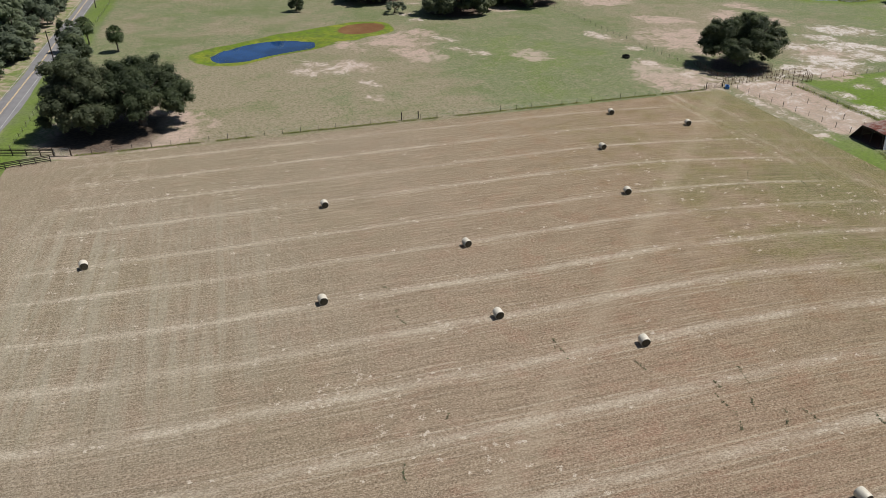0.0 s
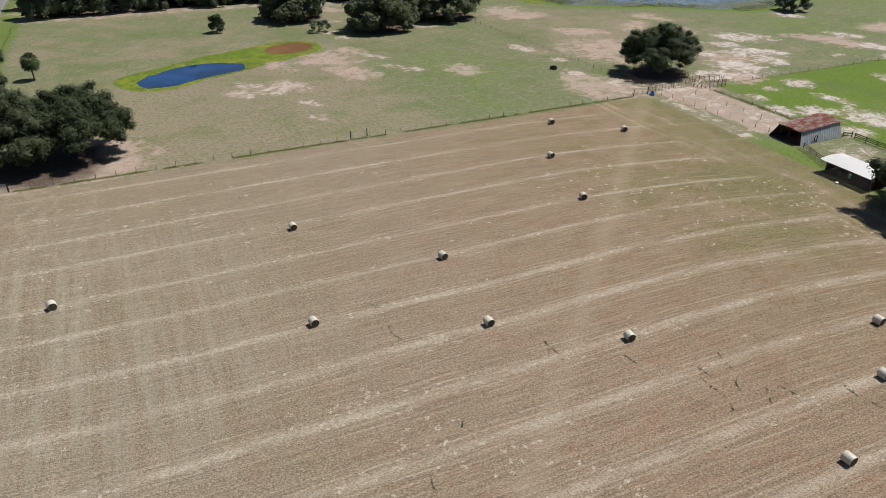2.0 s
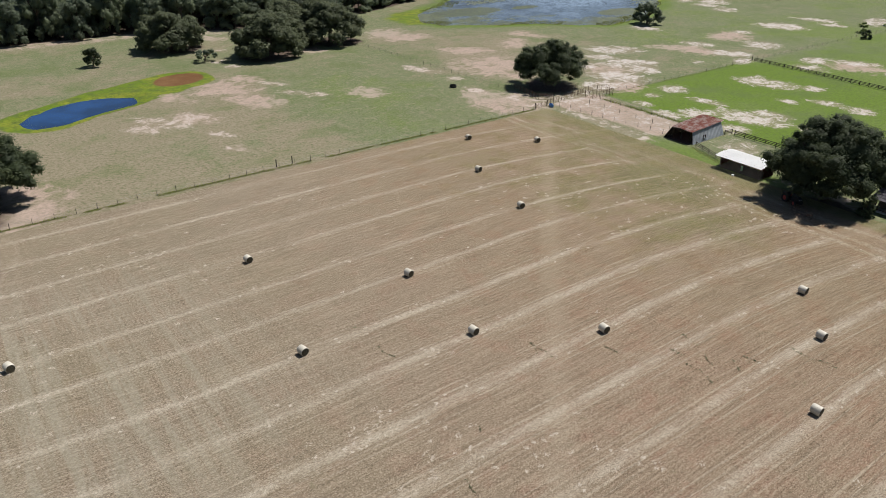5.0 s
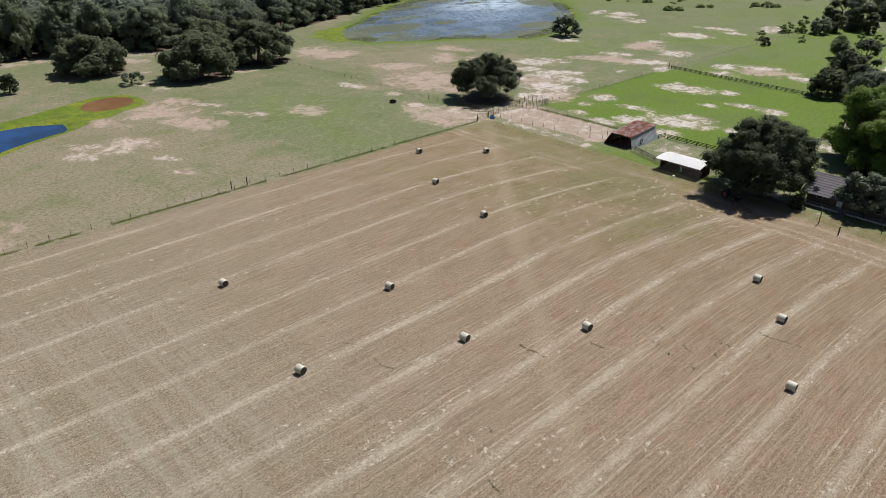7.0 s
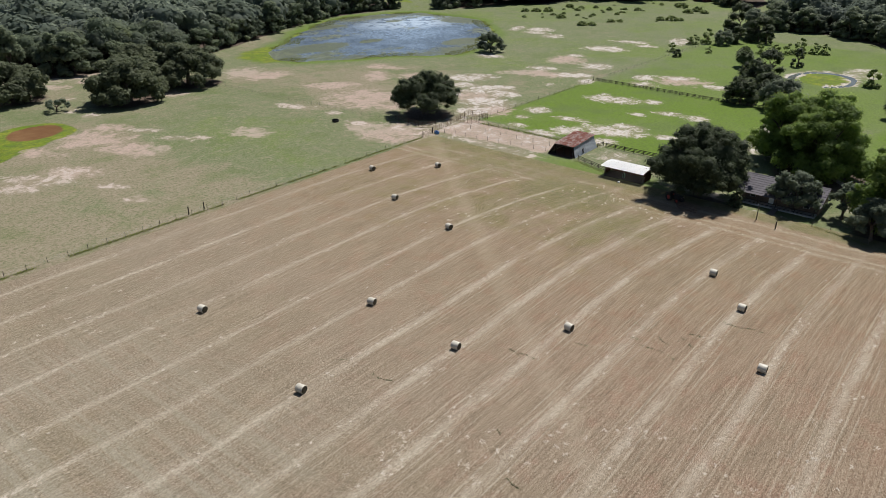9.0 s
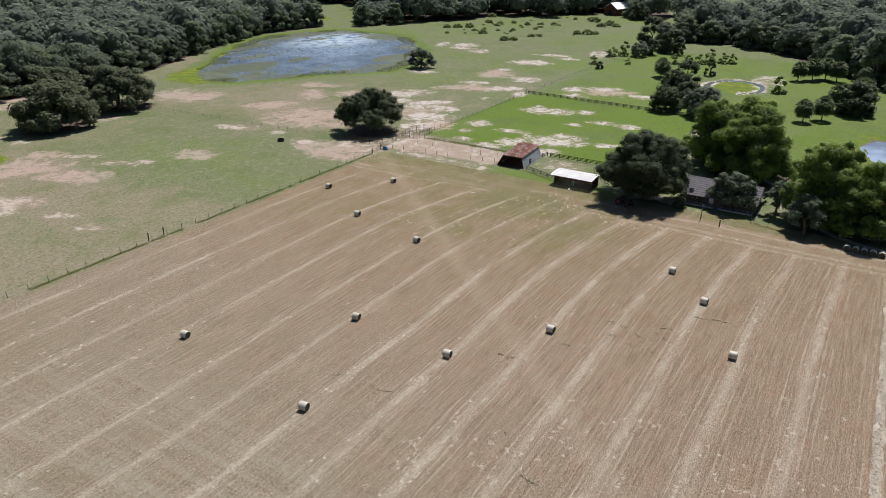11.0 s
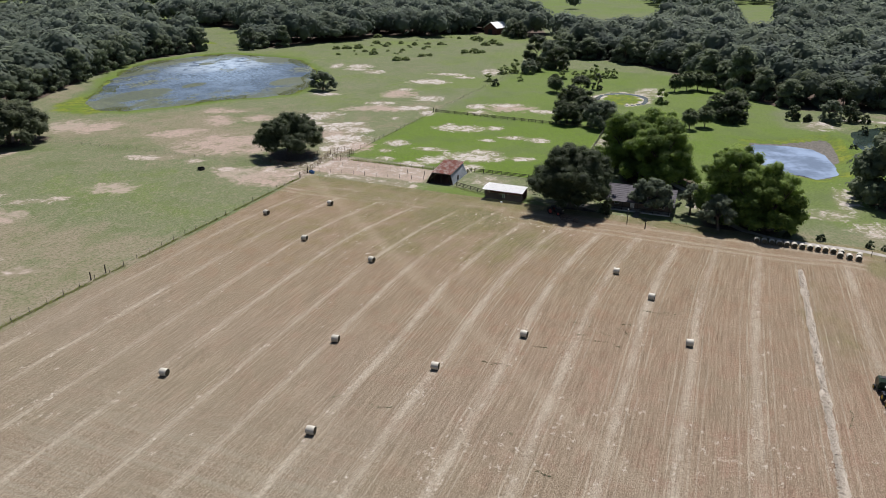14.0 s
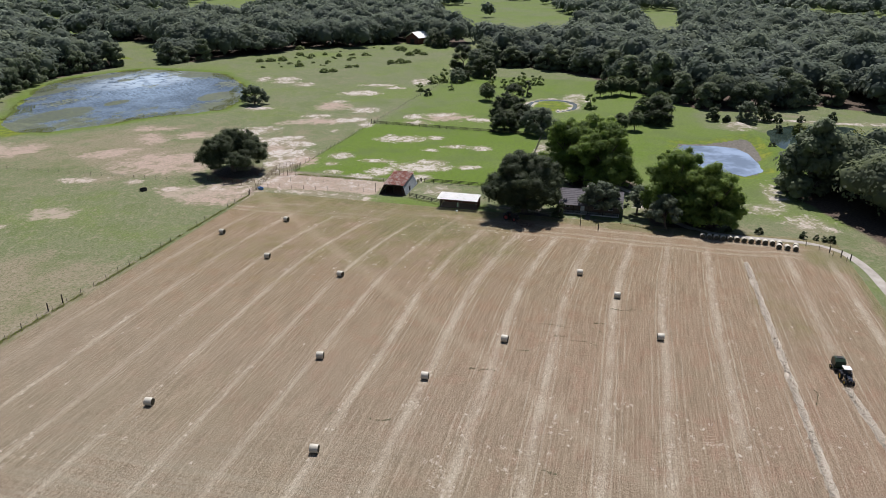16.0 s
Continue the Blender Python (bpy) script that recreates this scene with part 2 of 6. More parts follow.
    base = n.mix(n.math("MULTIPLY", weeds, n.ramp(fine, 0.25, 0.6, 0.45, 0.95)), base, n.mix(n.ramp(mid, 0.3, 0.7), (0.085, 0.105, 0.03), (0.16, 0.16, 0.065)))
    base = n.mix(n.ramp(grain, 0.50, 0.37, 0, 0.85), base, (0.085, 0.064, 0.044))
    base = n.mix(n.ramp(grain, 0.51, 0.64, 0, 0.7), base, (0.44, 0.365, 0.275))
    thin = n.noise(3.2, 3, 0.7, vec=cb.outputs[0])
    base = n.mix(n.math("MULTIPLY", n.ramp(thin, 0.52, 0.62, 0, 0.4), keep), base, (0.36, 0.30, 0.22))
    base = n.mix(n.math("MULTIPLY", n.ramp(thin, 0.47, 0.38, 0, 0.4), keep), base, (0.12, 0.095, 0.065))
    fleck = n.noise(4.2, 4, 0.95)
    base = n.mix(n.ramp(fleck, 0.53, 0.60, 0, 0.6), base, (0.40, 0.34, 0.26))
    base = n.mix(n.ramp(fleck, 0.47, 0.39, 0, 0.6), base, (0.10, 0.078, 0.052))
    base = n.mix(n.math("MULTIPLY", cross, n.ramp(fine, 0.25, 0.6, 0.3, 1.0)), base, (0.36, 0.31, 0.235))
    # the western end, cut crosswise: bleached grey-green streaks
    west = n.math("MULTIPLY", n.ramp(n.math("ADD", x, n.math("MULTIPLY", big, 40.0)), 36.0, 2.0), n.math("MULTIPLY", n.ramp(y, 48.0, 72.0), n.ramp(y, 124.0, 100.0)))
    strips = n.noise(0.55, 4, 0.7, stretch=(1.0, 0.05, 1.0))
    base = n.mix(n.math("MULTIPLY", west, n.ramp(strips, 0.42, 0.62, 0.0, 0.5)), base, n.mix(n.ramp(fine, 0.35, 0.65), (0.235, 0.225, 0.165), (0.36, 0.335, 0.27)))
    spots = n.noise(0.55, 5, 0.75)
    base = n.mix(n.ramp(spots, 0.6, 0.7, 0, 0.45), base, (0.135, 0.13, 0.07))
    clod = n.noise(1.3, 5, 0.8)
    base = n.mix(n.ramp(clod, 0.54, 0.7, 0, 0.45), base, (0.12, 0.09, 0.055))
    east = n.math("MULTIPLY", n.ramp(x, 5.0, 90.0), n.ramp(y, 0.0, 60.0, 0.6, 1.0))
    base = n.mix(n.math("MULTIPLY", east, n.ramp(mid, 0.3, 0.7, 0.4, 1.0)), base, (0.90, 0.91, 0.82), "MULTIPLY")
    base = n.mix(n.math("MULTIPLY", n.math("MULTIPLY", n.math("MULTIPLY", band, raked), keep), n.ramp(grain, 0.36, 0.6, 0.28, 0.95)), base, straw)
    n.bump(n.math("ADD", grain, n.math("MULTIPLY", lines, 0.6)), 0.9, 0.12)
    return n.done(base, 0.95, 0, 0.03)


def leaf_material(name, dark, mid, light, glow=0.3, vary=0.45):
    n = Nodes(name)
    f = n.math("ADD", n.math("MULTIPLY", n.island(), vary), n.math("MULTIPLY", n.noise(0.35, 3, 0.6), 0.85 - vary))
    f = n.math("ADD", f, n.math("MULTIPLY", n.each(), 0.15))
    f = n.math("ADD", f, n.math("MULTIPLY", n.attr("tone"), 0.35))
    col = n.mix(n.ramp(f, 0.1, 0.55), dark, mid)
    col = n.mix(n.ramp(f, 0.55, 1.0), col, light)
    n.done(col, 0.62, 0, 0.25)
    tr = n.t.nodes.new("ShaderNodeBsdfTranslucent")
    n.put(tr.inputs["Color"], n.mix(0.5, col, light))
    ms = n.t.nodes.new("ShaderNodeMixShader")
    ms.inputs[0].default_value = glow
    n.t.links.new(n.bsdf.outputs[0], ms.inputs[1])
    n.t.links.new(tr.outputs[0], ms.inputs[2])
    n.t.links.new(ms.outputs[0], n.out.inputs["Surface"])
    return n.mat


def canopy_material(name, dark, mid, light, grey):
    """Crowns of the woods: leaf sprays in greens that change from tree to tree."""
    n = Nodes(name)
    f = n.math("ADD", n.math("MULTIPLY", n.island(), 0.10), n.math("MULTIPLY", n.noise(0.25, 4, 0.65), 0.72))
    f = n.math("ADD", f, n.math("MULTIPLY", n.attr("tone"), 0.42))
    col = n.mix(n.ramp(f, 0.15, 0.45), dark, mid)
    col = n.mix(n.ramp(f, 0.45, 0.75), col, light)
    col = n.mix(n.ramp(n.noise(0.055, 3, 0.6), 0.46, 0.6, 0, 0.55), col, grey)
    n.done(col, 0.8, 0, 0.06)
    tr = n.t.nodes.new("ShaderNodeBsdfTranslucent")
    n.put(tr.inputs["Color"], n.mix(0.5, col, light))
    ms = n.t.nodes.new("ShaderNodeMixShader")
    ms.inputs[0].default_value = 0.6
    n.t.links.new(n.bsdf.outputs[0], ms.inputs[1])
    n.t.links.new(tr.outputs[0], ms.inputs[2])
    n.t.links.new(ms.outputs[0], n.out.inputs["Surface"])
    return n.mat


def water_material(name, deep, rough=0.06, ripple=0.15, scale=0.9, weed=None, gloss=0.5):
    n = Nodes(name)
    w = n.math("ADD", n.noise(scale, 3, 0.6, stretch=(1.0, 2.2, 1.0)), n.math("MULTIPLY", n.noise(scale * 4, 2, 0.6), 0.4))
    n.bump(w, ripple, 0.08)
    c = n.mix(n.ramp(n.noise(0.06, 4, 0.65), 0.38, 0.62), deep, tuple(v * 2.0 for v in deep))
    if weed:
        # weed beds thicken towards the shore and in a few islands; the ruffled open middle has pale sky reflection
        # painted in
        def blob(cx, cy, rx, ry):
            u, v = n.math("DIVIDE", n.math("SUBTRACT", n.axis(0), cx), rx), n.math("DIVIDE", n.math("SUBTRACT", n.axis(1), cy), ry)
            return n.math("SQRT", n.math("ADD", n.math("MULTIPLY", u, u), n.math("MULTIPLY", v, v)))
        shore = blob(236.0, 272.0, 72.0, 56.0)
        speck = n.noise(0.8, 5, 0.85, stretch=(1.6, 0.7, 1.0))
        patch = n.noise(0.045, 4, 0.6, stretch=(0.8, 1.6, 1.0))
        open_water = n.math("ADD", n.ramp(blob(252.0, 276.0, 48.0, 36.0), 1.3, 0.3), n.math("MULTIPLY", n.math("SUBTRACT", patch, 0.5), 1.6))
        sky_sheen = n.math("MULTIPLY", n.ramp(open_water, 0.0, 1.0, 0.3, 1.0), n.ramp(speck, 0.44, 0.56, 0.0, 1.0))
        c = n.mix(sky_sheen, c, (0.27, 0.36, 0.48))
        # brightest part of the sky's reflection, painted as a pale blue patch
        c = n.mix(n.math("MULTIPLY", n.ramp(blob(274.0, 292.0, 40.0, 26.0), 1.2, 0.4), n.ramp(n.noise(0.16, 5, 0.75), 0.40, 0.54, 0, 0.9)), c, (0.50, 0.60, 0.71))
        beds = n.math("ADD", n.math("MULTIPLY", n.noise(0.05, 5, 0.7, stretch=(1.0, 1.6, 1.0)), 0.8), n.math("MULTIPLY", n.noise(0.5, 4, 0.8), 0.45))
        beds = n.math("ADD", beds, n.ramp(shore, 0.55, 1.05, 0, 0.22))
        for cx, cy, rx, ry in ((238.0, 229.0, 16.0, 8.0), (296.0, 275.0, 13.0, 14.0), (210.0, 263.0, 9.0, 4.5), (268.0, 301.0, 7.0, 4.0), (180.0, 268.0, 22.0, 11.0), (226.0, 311.0, 18.0, 5.0)):
            beds = n.math("MAXIMUM", beds, n.math("ADD", n.math("MULTIPLY", n.math("SUBTRACT", n.noise(0.3, 4, 0.7), 0.5), 0.5), n.ramp(blob(cx, cy, rx, ry), 1.3, 0.6, 0.45, 0.92)))
        bed = n.ramp(beds, 0.73, 0.86, 0, 0.9)
        c = n.mix(bed, c, n.mix(n.ramp(speck, 0.42, 0.6), weed, (0.115, 0.135, 0.050)))
        rough = n.ramp(bed, 0, 0.75, rough, 0.5)
    m = n.done(c, rough, 0, gloss)
    n.bsdf.inputs["IOR"].default_value = 1.33
    return m


def asphalt_material():
    n = Nodes("asphalt")
    x = n.axis(0)
    c = n.mix(n.ramp(n.noise(0.3, 4, 0.6), 0.3, 0.7), (0.150, 0.150, 0.160), (0.190, 0.190, 0.198))
    c = n.mix(n.ramp(n.noise(0.9, 4, 0.7, stretch=(2.0, 0.08, 1.0)), 0.5, 0.7, 0, 0.5), c, (0.10, 0.10, 0.108))
    c = n.mix(n.ramp(n.noise(14, 2, 0.7), 0.4, 0.7, 0, 0.4), c, (0.22, 0.215, 0.21))
    n.bump(n.noise(30, 2, 0.7), 0.3, 0.01)
    return n.done(c, 0.85, 0, 0.3)


def rust_roof_material():
    n = Nodes("rusted_roof_sheet")
    v = n.local()
    patch = n.noise(0.55, 5, 0.7, v, stretch=(1.0, 2.0, 1.0))
    c = n.mix(n.ramp(patch, 0.4, 0.58), (0.46, 0.38, 0.35), (0.27, 0.090, 0.066))
    c = n.mix(n.ramp(n.noise(2.2, 4, 0.7, v), 0.45, 0.7, 0, 0.7), c, (0.34, 0.15, 0.115))
    return n.done(c, 0.7, 0.1, 0.3)


def sheet_material(name, a, b, rust=0.0, rough=0.45, metal=0.6):
    n = Nodes(name)
    v = n.local()
    c = n.mix(n.ramp(n.noise(0.8, 4, 0.6, v), 0.3, 0.7), a, b)
    streaks = n.noise(1.4, 4, 0.65, v, stretch=(2.5, 2.5, 0.25))
    c = n.mix(n.ramp(streaks, 0.55, 0.75, 0, rust), c, (0.20, 0.09, 0.05))
    return n.done(c, n.ramp(streaks, 0.3, 0.7, rough, rough + 0.25), metal, 0.4)


def bale_material(name, a, b, spiral):
    n = Nodes(name)
    v = n.local()
    if spiral:
        r = n.voronoi(7.0, v)
        f = n.math("ADD", n.math("MULTIPLY", r, 0.6), n.math("MULTIPLY", n.noise(9, 4, 0.7, v), 0.6))
    else:
        f = n.math("ADD", n.math("MULTIPLY", n.noise(3, 4, 0.6, v, stretch=(1, 9, 1)), 0.6), n.math("MULTIPLY", n.noise(12, 3, 0.7, v), 0.4))
    f = n.math("ADD", f, n.math("MULTIPLY", n.math("SUBTRACT", n.each(), 0.5), 0.12))
    n.bump(n.noise(22, 3, 0.7, v), 0.5, 0.03)
    return n.done(n.mix(n.ramp(f, 0.3, 0.7), a, b), 0.8 if spiral else 0.45, 0, 0.2 if spiral else 0.5)


GROUND = ground_material()
FIELD = field_material()
ASPHALT = asphalt_material()
LEAF_OAK = leaf_material("live_oak_leaves", (0.028, 0.042, 0.022), (0.070, 0.093, 0.047), (0.150, 0.180, 0.086), 0.5, 0.2)
LEAF_BRIGHT = leaf_material("pecan_leaves", (0.062, 0.108, 0.030), (0.185, 0.270, 0.066), (0.390, 0.485, 0.130), 0.62, 0.24)
LEAF_GREY = leaf_material("mossy_oak_leaves", (0.095, 0.122, 0.088), (0.165, 0.202, 0.138), (0.255, 0.294, 0.200), 0.62, 0.18)
LEAF_WOOD = leaf_material("woodland_leaves", (0.125, 0.158, 0.105), (0.195, 0.236, 0.150), (0.275, 0.315, 0.195), 0.6, 0.16)
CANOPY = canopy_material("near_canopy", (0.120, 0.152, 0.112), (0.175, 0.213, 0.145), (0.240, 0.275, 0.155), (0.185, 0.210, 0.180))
# distance haze is mixed into these paler, blue-grey leaf colours
CANOPY_FAR = canopy_material("hazed_far_canopy", (0.142, 0.178, 0.148), (0.178, 0.216, 0.170), (0.220, 0.256, 0.184), (0.184, 0.212, 0.196))
LEAF_OLIVE = leaf_material("grey_oak_leaves", (0.068, 0.084, 0.048), (0.118, 0.140, 0.078), (0.188, 0.212, 0.122), 0.5, 0.18)
LEAF_PALM = leaf_material("palm_fronds", (0.050, 0.078, 0.036), (0.095, 0.130, 0.058), (0.165, 0.200, 0.095), 0.4)
REED = leaf_material("marsh_reeds", (0.10, 0.135, 0.03), (0.17, 0.20, 0.05), (0.27, 0.27, 0.09), 0.45)
PAD = leaf_material("lily_pad_leaf", (0.09, 0.11, 0.07), (0.15, 0.17, 0.11), (0.24, 0.26, 0.18), 0.0)
BARK = plain("bark", (0.09, 0.07, 0.055), (0.17, 0.14, 0.115), 0.9, 0, 1.5, 0.1, 0.5)
PALMBARK = plain("palm_bark", (0.14, 0.115, 0.09), (0.22, 0.19, 0.15), 0.9, 0, 3, 0.1, 0.5)
POND = water_material("pond_water", (0.006, 0.026, 0.082), 0.02, 0.015, 0.6, gloss=1.0)
LAKE = water_material("lake_water", (0.060, 0.080, 0.108), 0.2, 0.8, 0.4, (0.062, 0.070, 0.050))
MUDWATER = water_material("shallow_water", (0.15, 0.19, 0.26), 0.16, 0.4, 0.5)
CREEKWATER = water_material("creek_water", (0.055, 0.058, 0.050), 0.12, 0.2, 0.6)
DARKWATER = water_material("shaded_pond_water", (0.018, 0.028, 0.024), 0.06, 0.1, 0.6)
OLDWOOD = plain("weathered_wood", (0.10, 0.085, 0.07), (0.20, 0.175, 0.15), 0.85, 0, 3, 0.2, 0.4)
DARKWOOD = plain("dark_fence_wood", (0.035, 0.030, 0.026), (0.075, 0.062, 0.052), 0.8, 0, 3, 0.2, 0.3)
WIRE = plain("galvanised_wire", (0.25, 0.25, 0.25), (0.35, 0.34, 0.33), 0.5, 0.8, 4)
GALV = plain("galvanised_steel", (0.42, 0.44, 0.46), (0.58, 0.60, 0.62), 0.4, 0.7, 2)
RUSTPIPE = plain("rusty_pipe", (0.07, 0.045, 0.035), (0.16, 0.09, 0.065), 0.75, 0.3, 3)
BALEWRAP = bale_material("net_wrapped_hay", (0.42, 0.395, 0.33), (0.60, 0.57, 0.49), False)
# straw colour taken down to near black: the ends' shade is in it
SHADED_BALEEND = bale_material("shaded_bale_end", (0.040, 0.038, 0.028), (0.095, 0.086, 0.060), True)
LOOSEHAY = leaf_material("loose_hay", (0.36, 0.31, 0.245), (0.45, 0.395, 0.325), (0.56, 0.50, 0.42), 0.08)
YELLOW = plain("worn_yellow_paint", (0.50, 0.36, 0.19), (0.62, 0.48, 0.28), 0.7, 0, 1.2)
WHITELINE = plain("worn_white_paint", (0.22, 0.22, 0.22), (0.50, 0.50, 0.49), 0.7, 0, 1.2)
SANDROAD = plain("sandy_track", (0.27, 0.25, 0.225), (0.42, 0.395, 0.365), 0.9, 0, 0.35, 0.1, 0.4)
SHINGLE = plain("grey_shingles", (0.085, 0.080, 0.092), (0.135, 0.128, 0.142), 0.85, 0, 1.2, 0.2, 0.4)
SIDING = plain("brown_siding", (0.10, 0.075, 0.058), (0.16, 0.125, 0.10), 0.8, 0, 1.0)
WHITEPAINT = plain("white_paint", (0.66, 0.66, 0.64), (0.80, 0.80, 0.78), 0.55, 0, 1.0)
WHITEROOF = sheet_material("white_roof_sheet", (0.86, 0.87, 0.88), (0.90, 0.90, 0.90), 0.02, 0.4, 0.0)
RUSTROOF = rust_roof_material()
BARNWALL = sheet_material("pale_blue_sheet", (0.48, 0.53, 0.58), (0.64, 0.68, 0.72), 0.2, 0.5, 0.05)
REDWALL = plain("red_brown_boards", (0.09, 0.035, 0.03), (0.15, 0.06, 0.05), 0.8)
GLASS = plain("window_glass", (0.02, 0.025, 0.03), (0.04, 0.045, 0.05), 0.08, 0, 1, 0.6)
TYRE = plain("tyre_rubber", (0.018, 0.018, 0.018), (0.04, 0.038, 0.036), 0.8, 0, 5)
GREENPAINT = plain("dark_green_paint", (0.012, 0.028, 0.016), (0.024, 0.048, 0.026), 0.35, 0, 2, 0.5)
NAVYPAINT = plain("dark_blue_paint", (0.010, 0.014, 0.024), (0.022, 0.030, 0.046), 0.25, 0, 2, 0.6)
YELLOWPAINT = plain("yellow_rim_paint", (0.62, 0.42, 0.04), (0.72, 0.50, 0.06), 0.45, 0, 2, 0.5)
BLACKSTEEL = plain("black_steel", (0.02, 0.02, 0.022), (0.05, 0.05, 0.052), 0.5, 0.4, 3)
REDPAINT = plain("faded_red_paint", (0.28, 0.03, 0.025), (0.40, 0.06, 0.045), 0.5, 0, 2, 0.4)
BLUEPLASTIC = plain("blue_plastic", (0.05, 0.16, 0.38), (0.08, 0.22, 0.46), 0.45, 0, 3, 0.4)
CONCRETE = plain("concrete", (0.40, 0.38, 0.35), (0.52, 0.50, 0.47), 0.85, 0, 1.5)


# ---- mesh helpers ----
def quick_mesh(name, verts, tris=None, quads=None, tone=None):
    """A mesh from numpy arrays of vertices, triangles and quads, with an optional value a vertex."""
    me = bpy.data.meshes.new(name)
    verts = np.asarray(verts, dtype=np.float32).reshape(-1, 3)
    tris = np.zeros((0, 3), np.int32) if tris is None else np.asarray(tris, np.int32).reshape(-1, 3)
    quads = np.zeros((0, 4), np.int32) if quads is None else np.asarray(quads, np.int32).reshape(-1, 4)
    me.vertices.add(len(verts))
    me.vertices.foreach_set("co", verts.ravel())
    loops = np.concatenate([tris.ravel(), quads.ravel()]).astype(np.int32)
    me.loops.add(len(loops))
    me.loops.foreach_set("vertex_index", loops)
    starts = np.concatenate([np.arange(len(tris)) * 3, len(tris) * 3 + np.arange(len(quads)) * 4]).astype(np.int32)
    me.polygons.add(len(starts))
    me.polygons.foreach_set("loop_start", starts)
    if tone is not None:
        put_values(me, "tone", tone)
    me.update(calc_edges=True)
    me.validate()
    return me


def put_values(me, name, values):
    a = me.attributes.new(name, "FLOAT", "POINT")
    a.data.foreach_set("value", np.asarray(values, np.float32).ravel())


class Build:
    """Collects simple solids into one mesh."""

    def __init__(self):
        self.bm = bmesh.new()

    def box(self, x0, x1, y0, y1, z0, z1, bevel=0.0, m=None):
        g = bmesh.ops.create_cube(self.bm, size=1.0)
        t = Matrix.Translation(((x0 + x1) / 2, (y0 + y1) / 2, (z0 + z1) / 2)) @ Matrix.Diagonal((x1 - x0, y1 - y0, z1 - z0, 1))
        bmesh.ops.transform(self.bm, matrix=(m @ t) if m else t, verts=g["verts"])
        if bevel:
            es = {e for v in g["verts"] for e in v.link_edges}
            bmesh.ops.bevel(self.bm, geom=list(es), offset=bevel, segments=1, affect="EDGES")
        return self

    def rod(self, p, q, r0, r1=None, sides=8, caps=True):
        p, q = Vector(p), Vector(q)
        r1 = r0 if r1 is None else r1
        m = Matrix.Translation((p + q) / 2) @ (q - p).to_track_quat("Z", "Y").to_matrix().to_4x4()
        bmesh.ops.create_cone(self.bm, cap_ends=caps, segments=sides, radius1=r0, radius2=r1, depth=(q - p).length, matrix=m)
        return self

    def ring(self, center, axis, radius, width, inner, sides=24):
        """A wheel-like ring with a rounded tread."""
        prof = [(inner, -width / 2 * 0.8), (radius * 0.93, -width / 2), (radius, -width * 0.32), (radius, width * 0.32), (radius * 0.93, width / 2), (inner, width / 2 * 0.8)]
        m = Matrix.Translation(center) @ Vector(axis).to_track_quat("Z", "Y").to_matrix().to_4x4()
        loops = []
        for i in range(sides):
            a = 2 * math.pi * i / sides
            loops.append([self.bm.verts.new(m @ Vector((math.cos(a) * r, math.sin(a) * r, h))) for r, h in prof])
        for i in range(sides):
            a, b = loops[i], loops[(i + 1) % sides]
            for j in range(len(prof)):
                k = (j + 1) % len(prof)
                self.bm.faces.new((a[j], b[j], b[k], a[k]))
        return self

    def prism(self, outline, lo, hi, axis="y"):
        """An outline of pairs swept from lo to hi along an axis."""
        def at(a, b, c):
            return {"y": (a, c, b), "x": (c, a, b), "z": (a, b, c)}[axis]
        v0 = [self.bm.verts.new(at(a, b, lo)) for a, b in outline]
        v1 = [self.bm.verts.new(at(a, b, hi)) for a, b in outline]
        self.bm.faces.new(v0)
        self.bm.faces.new(v1[::-1])
        for i in range(len(outline)):
            j = (i + 1) % len(outline)
            self.bm.faces.new((v0[j], v0[i], v1[i], v1[j]))
        return self

    def mesh(self, name):
        bmesh.ops.recalc_face_normals(self.bm, faces=self.bm.faces[:])
        me = bpy.data.meshes.new(name)
        self.bm.to_mesh(me)
        self.bm.free()
        return me


def thing(name, m, label, category, group="", kind=""):
    ob = new(name)
    ob.empty_display_size = 0.3
    ob.matrix_basis = m
    return tagged(ob, label, category, group, kind)


def part(name, data, material, parent, label="", m=None, smooth=False):
    me = data.mesh(name) if isinstance(data, Build) else data
    if not me.materials:
        me.materials.append(material)
    if smooth:
        me.polygons.foreach_set("use_smooth", [True] * len(me.polygons))
    ob = new(name, me)
    ob.parent = parent
    if m is not None:
        ob.matrix_basis = m
    return tagged(ob, label)


def lattice(x, y, seed=0):
    """Smooth value noise in 0..1 on arrays."""
    def rnd(i, j):
        h = np.sin(i * 127.1 + j * 311.7 + seed * 74.7) * 43758.5453
        return h - np.floor(h)
    i, j = np.floor(x), np.floor(y)
    u, v = x - i, y - j
    u, v = u * u * (3 - 2 * u), v * v * (3 - 2 * v)
    return (rnd(i, j) * (1 - u) + rnd(i + 1, j) * u) * (1 - v) + (rnd(i, j + 1) * (1 - u) + rnd(i + 1, j + 1) * u) * v


def sdf(x, y, poly):
    """Signed distance to a polygon, negative inside."""
    d = np.full(x.shape, 1e9)
    inside = np.zeros(x.shape, bool)
    for (ax, ay), (bx, by) in zip(poly, poly[1:] + poly[:1]):
        ex, ey = bx - ax, by - ay
        t = np.clip(((x - ax) * ex + (y - ay) * ey) / (ex * ex + ey * ey), 0, 1)
        d = np.minimum(d, (x - ax - t * ex) ** 2 + (y - ay - t * ey) ** 2)
        cross = (ay > y) != (by > y)
        with np.errstate(divide="ignore", invalid="ignore"):
            inside ^= cross & (x < (bx - ax) * (y - ay) / (by - ay if by != ay else 1e-9) + ax)
    return np.where(inside, -np.sqrt(d), np.sqrt(d))


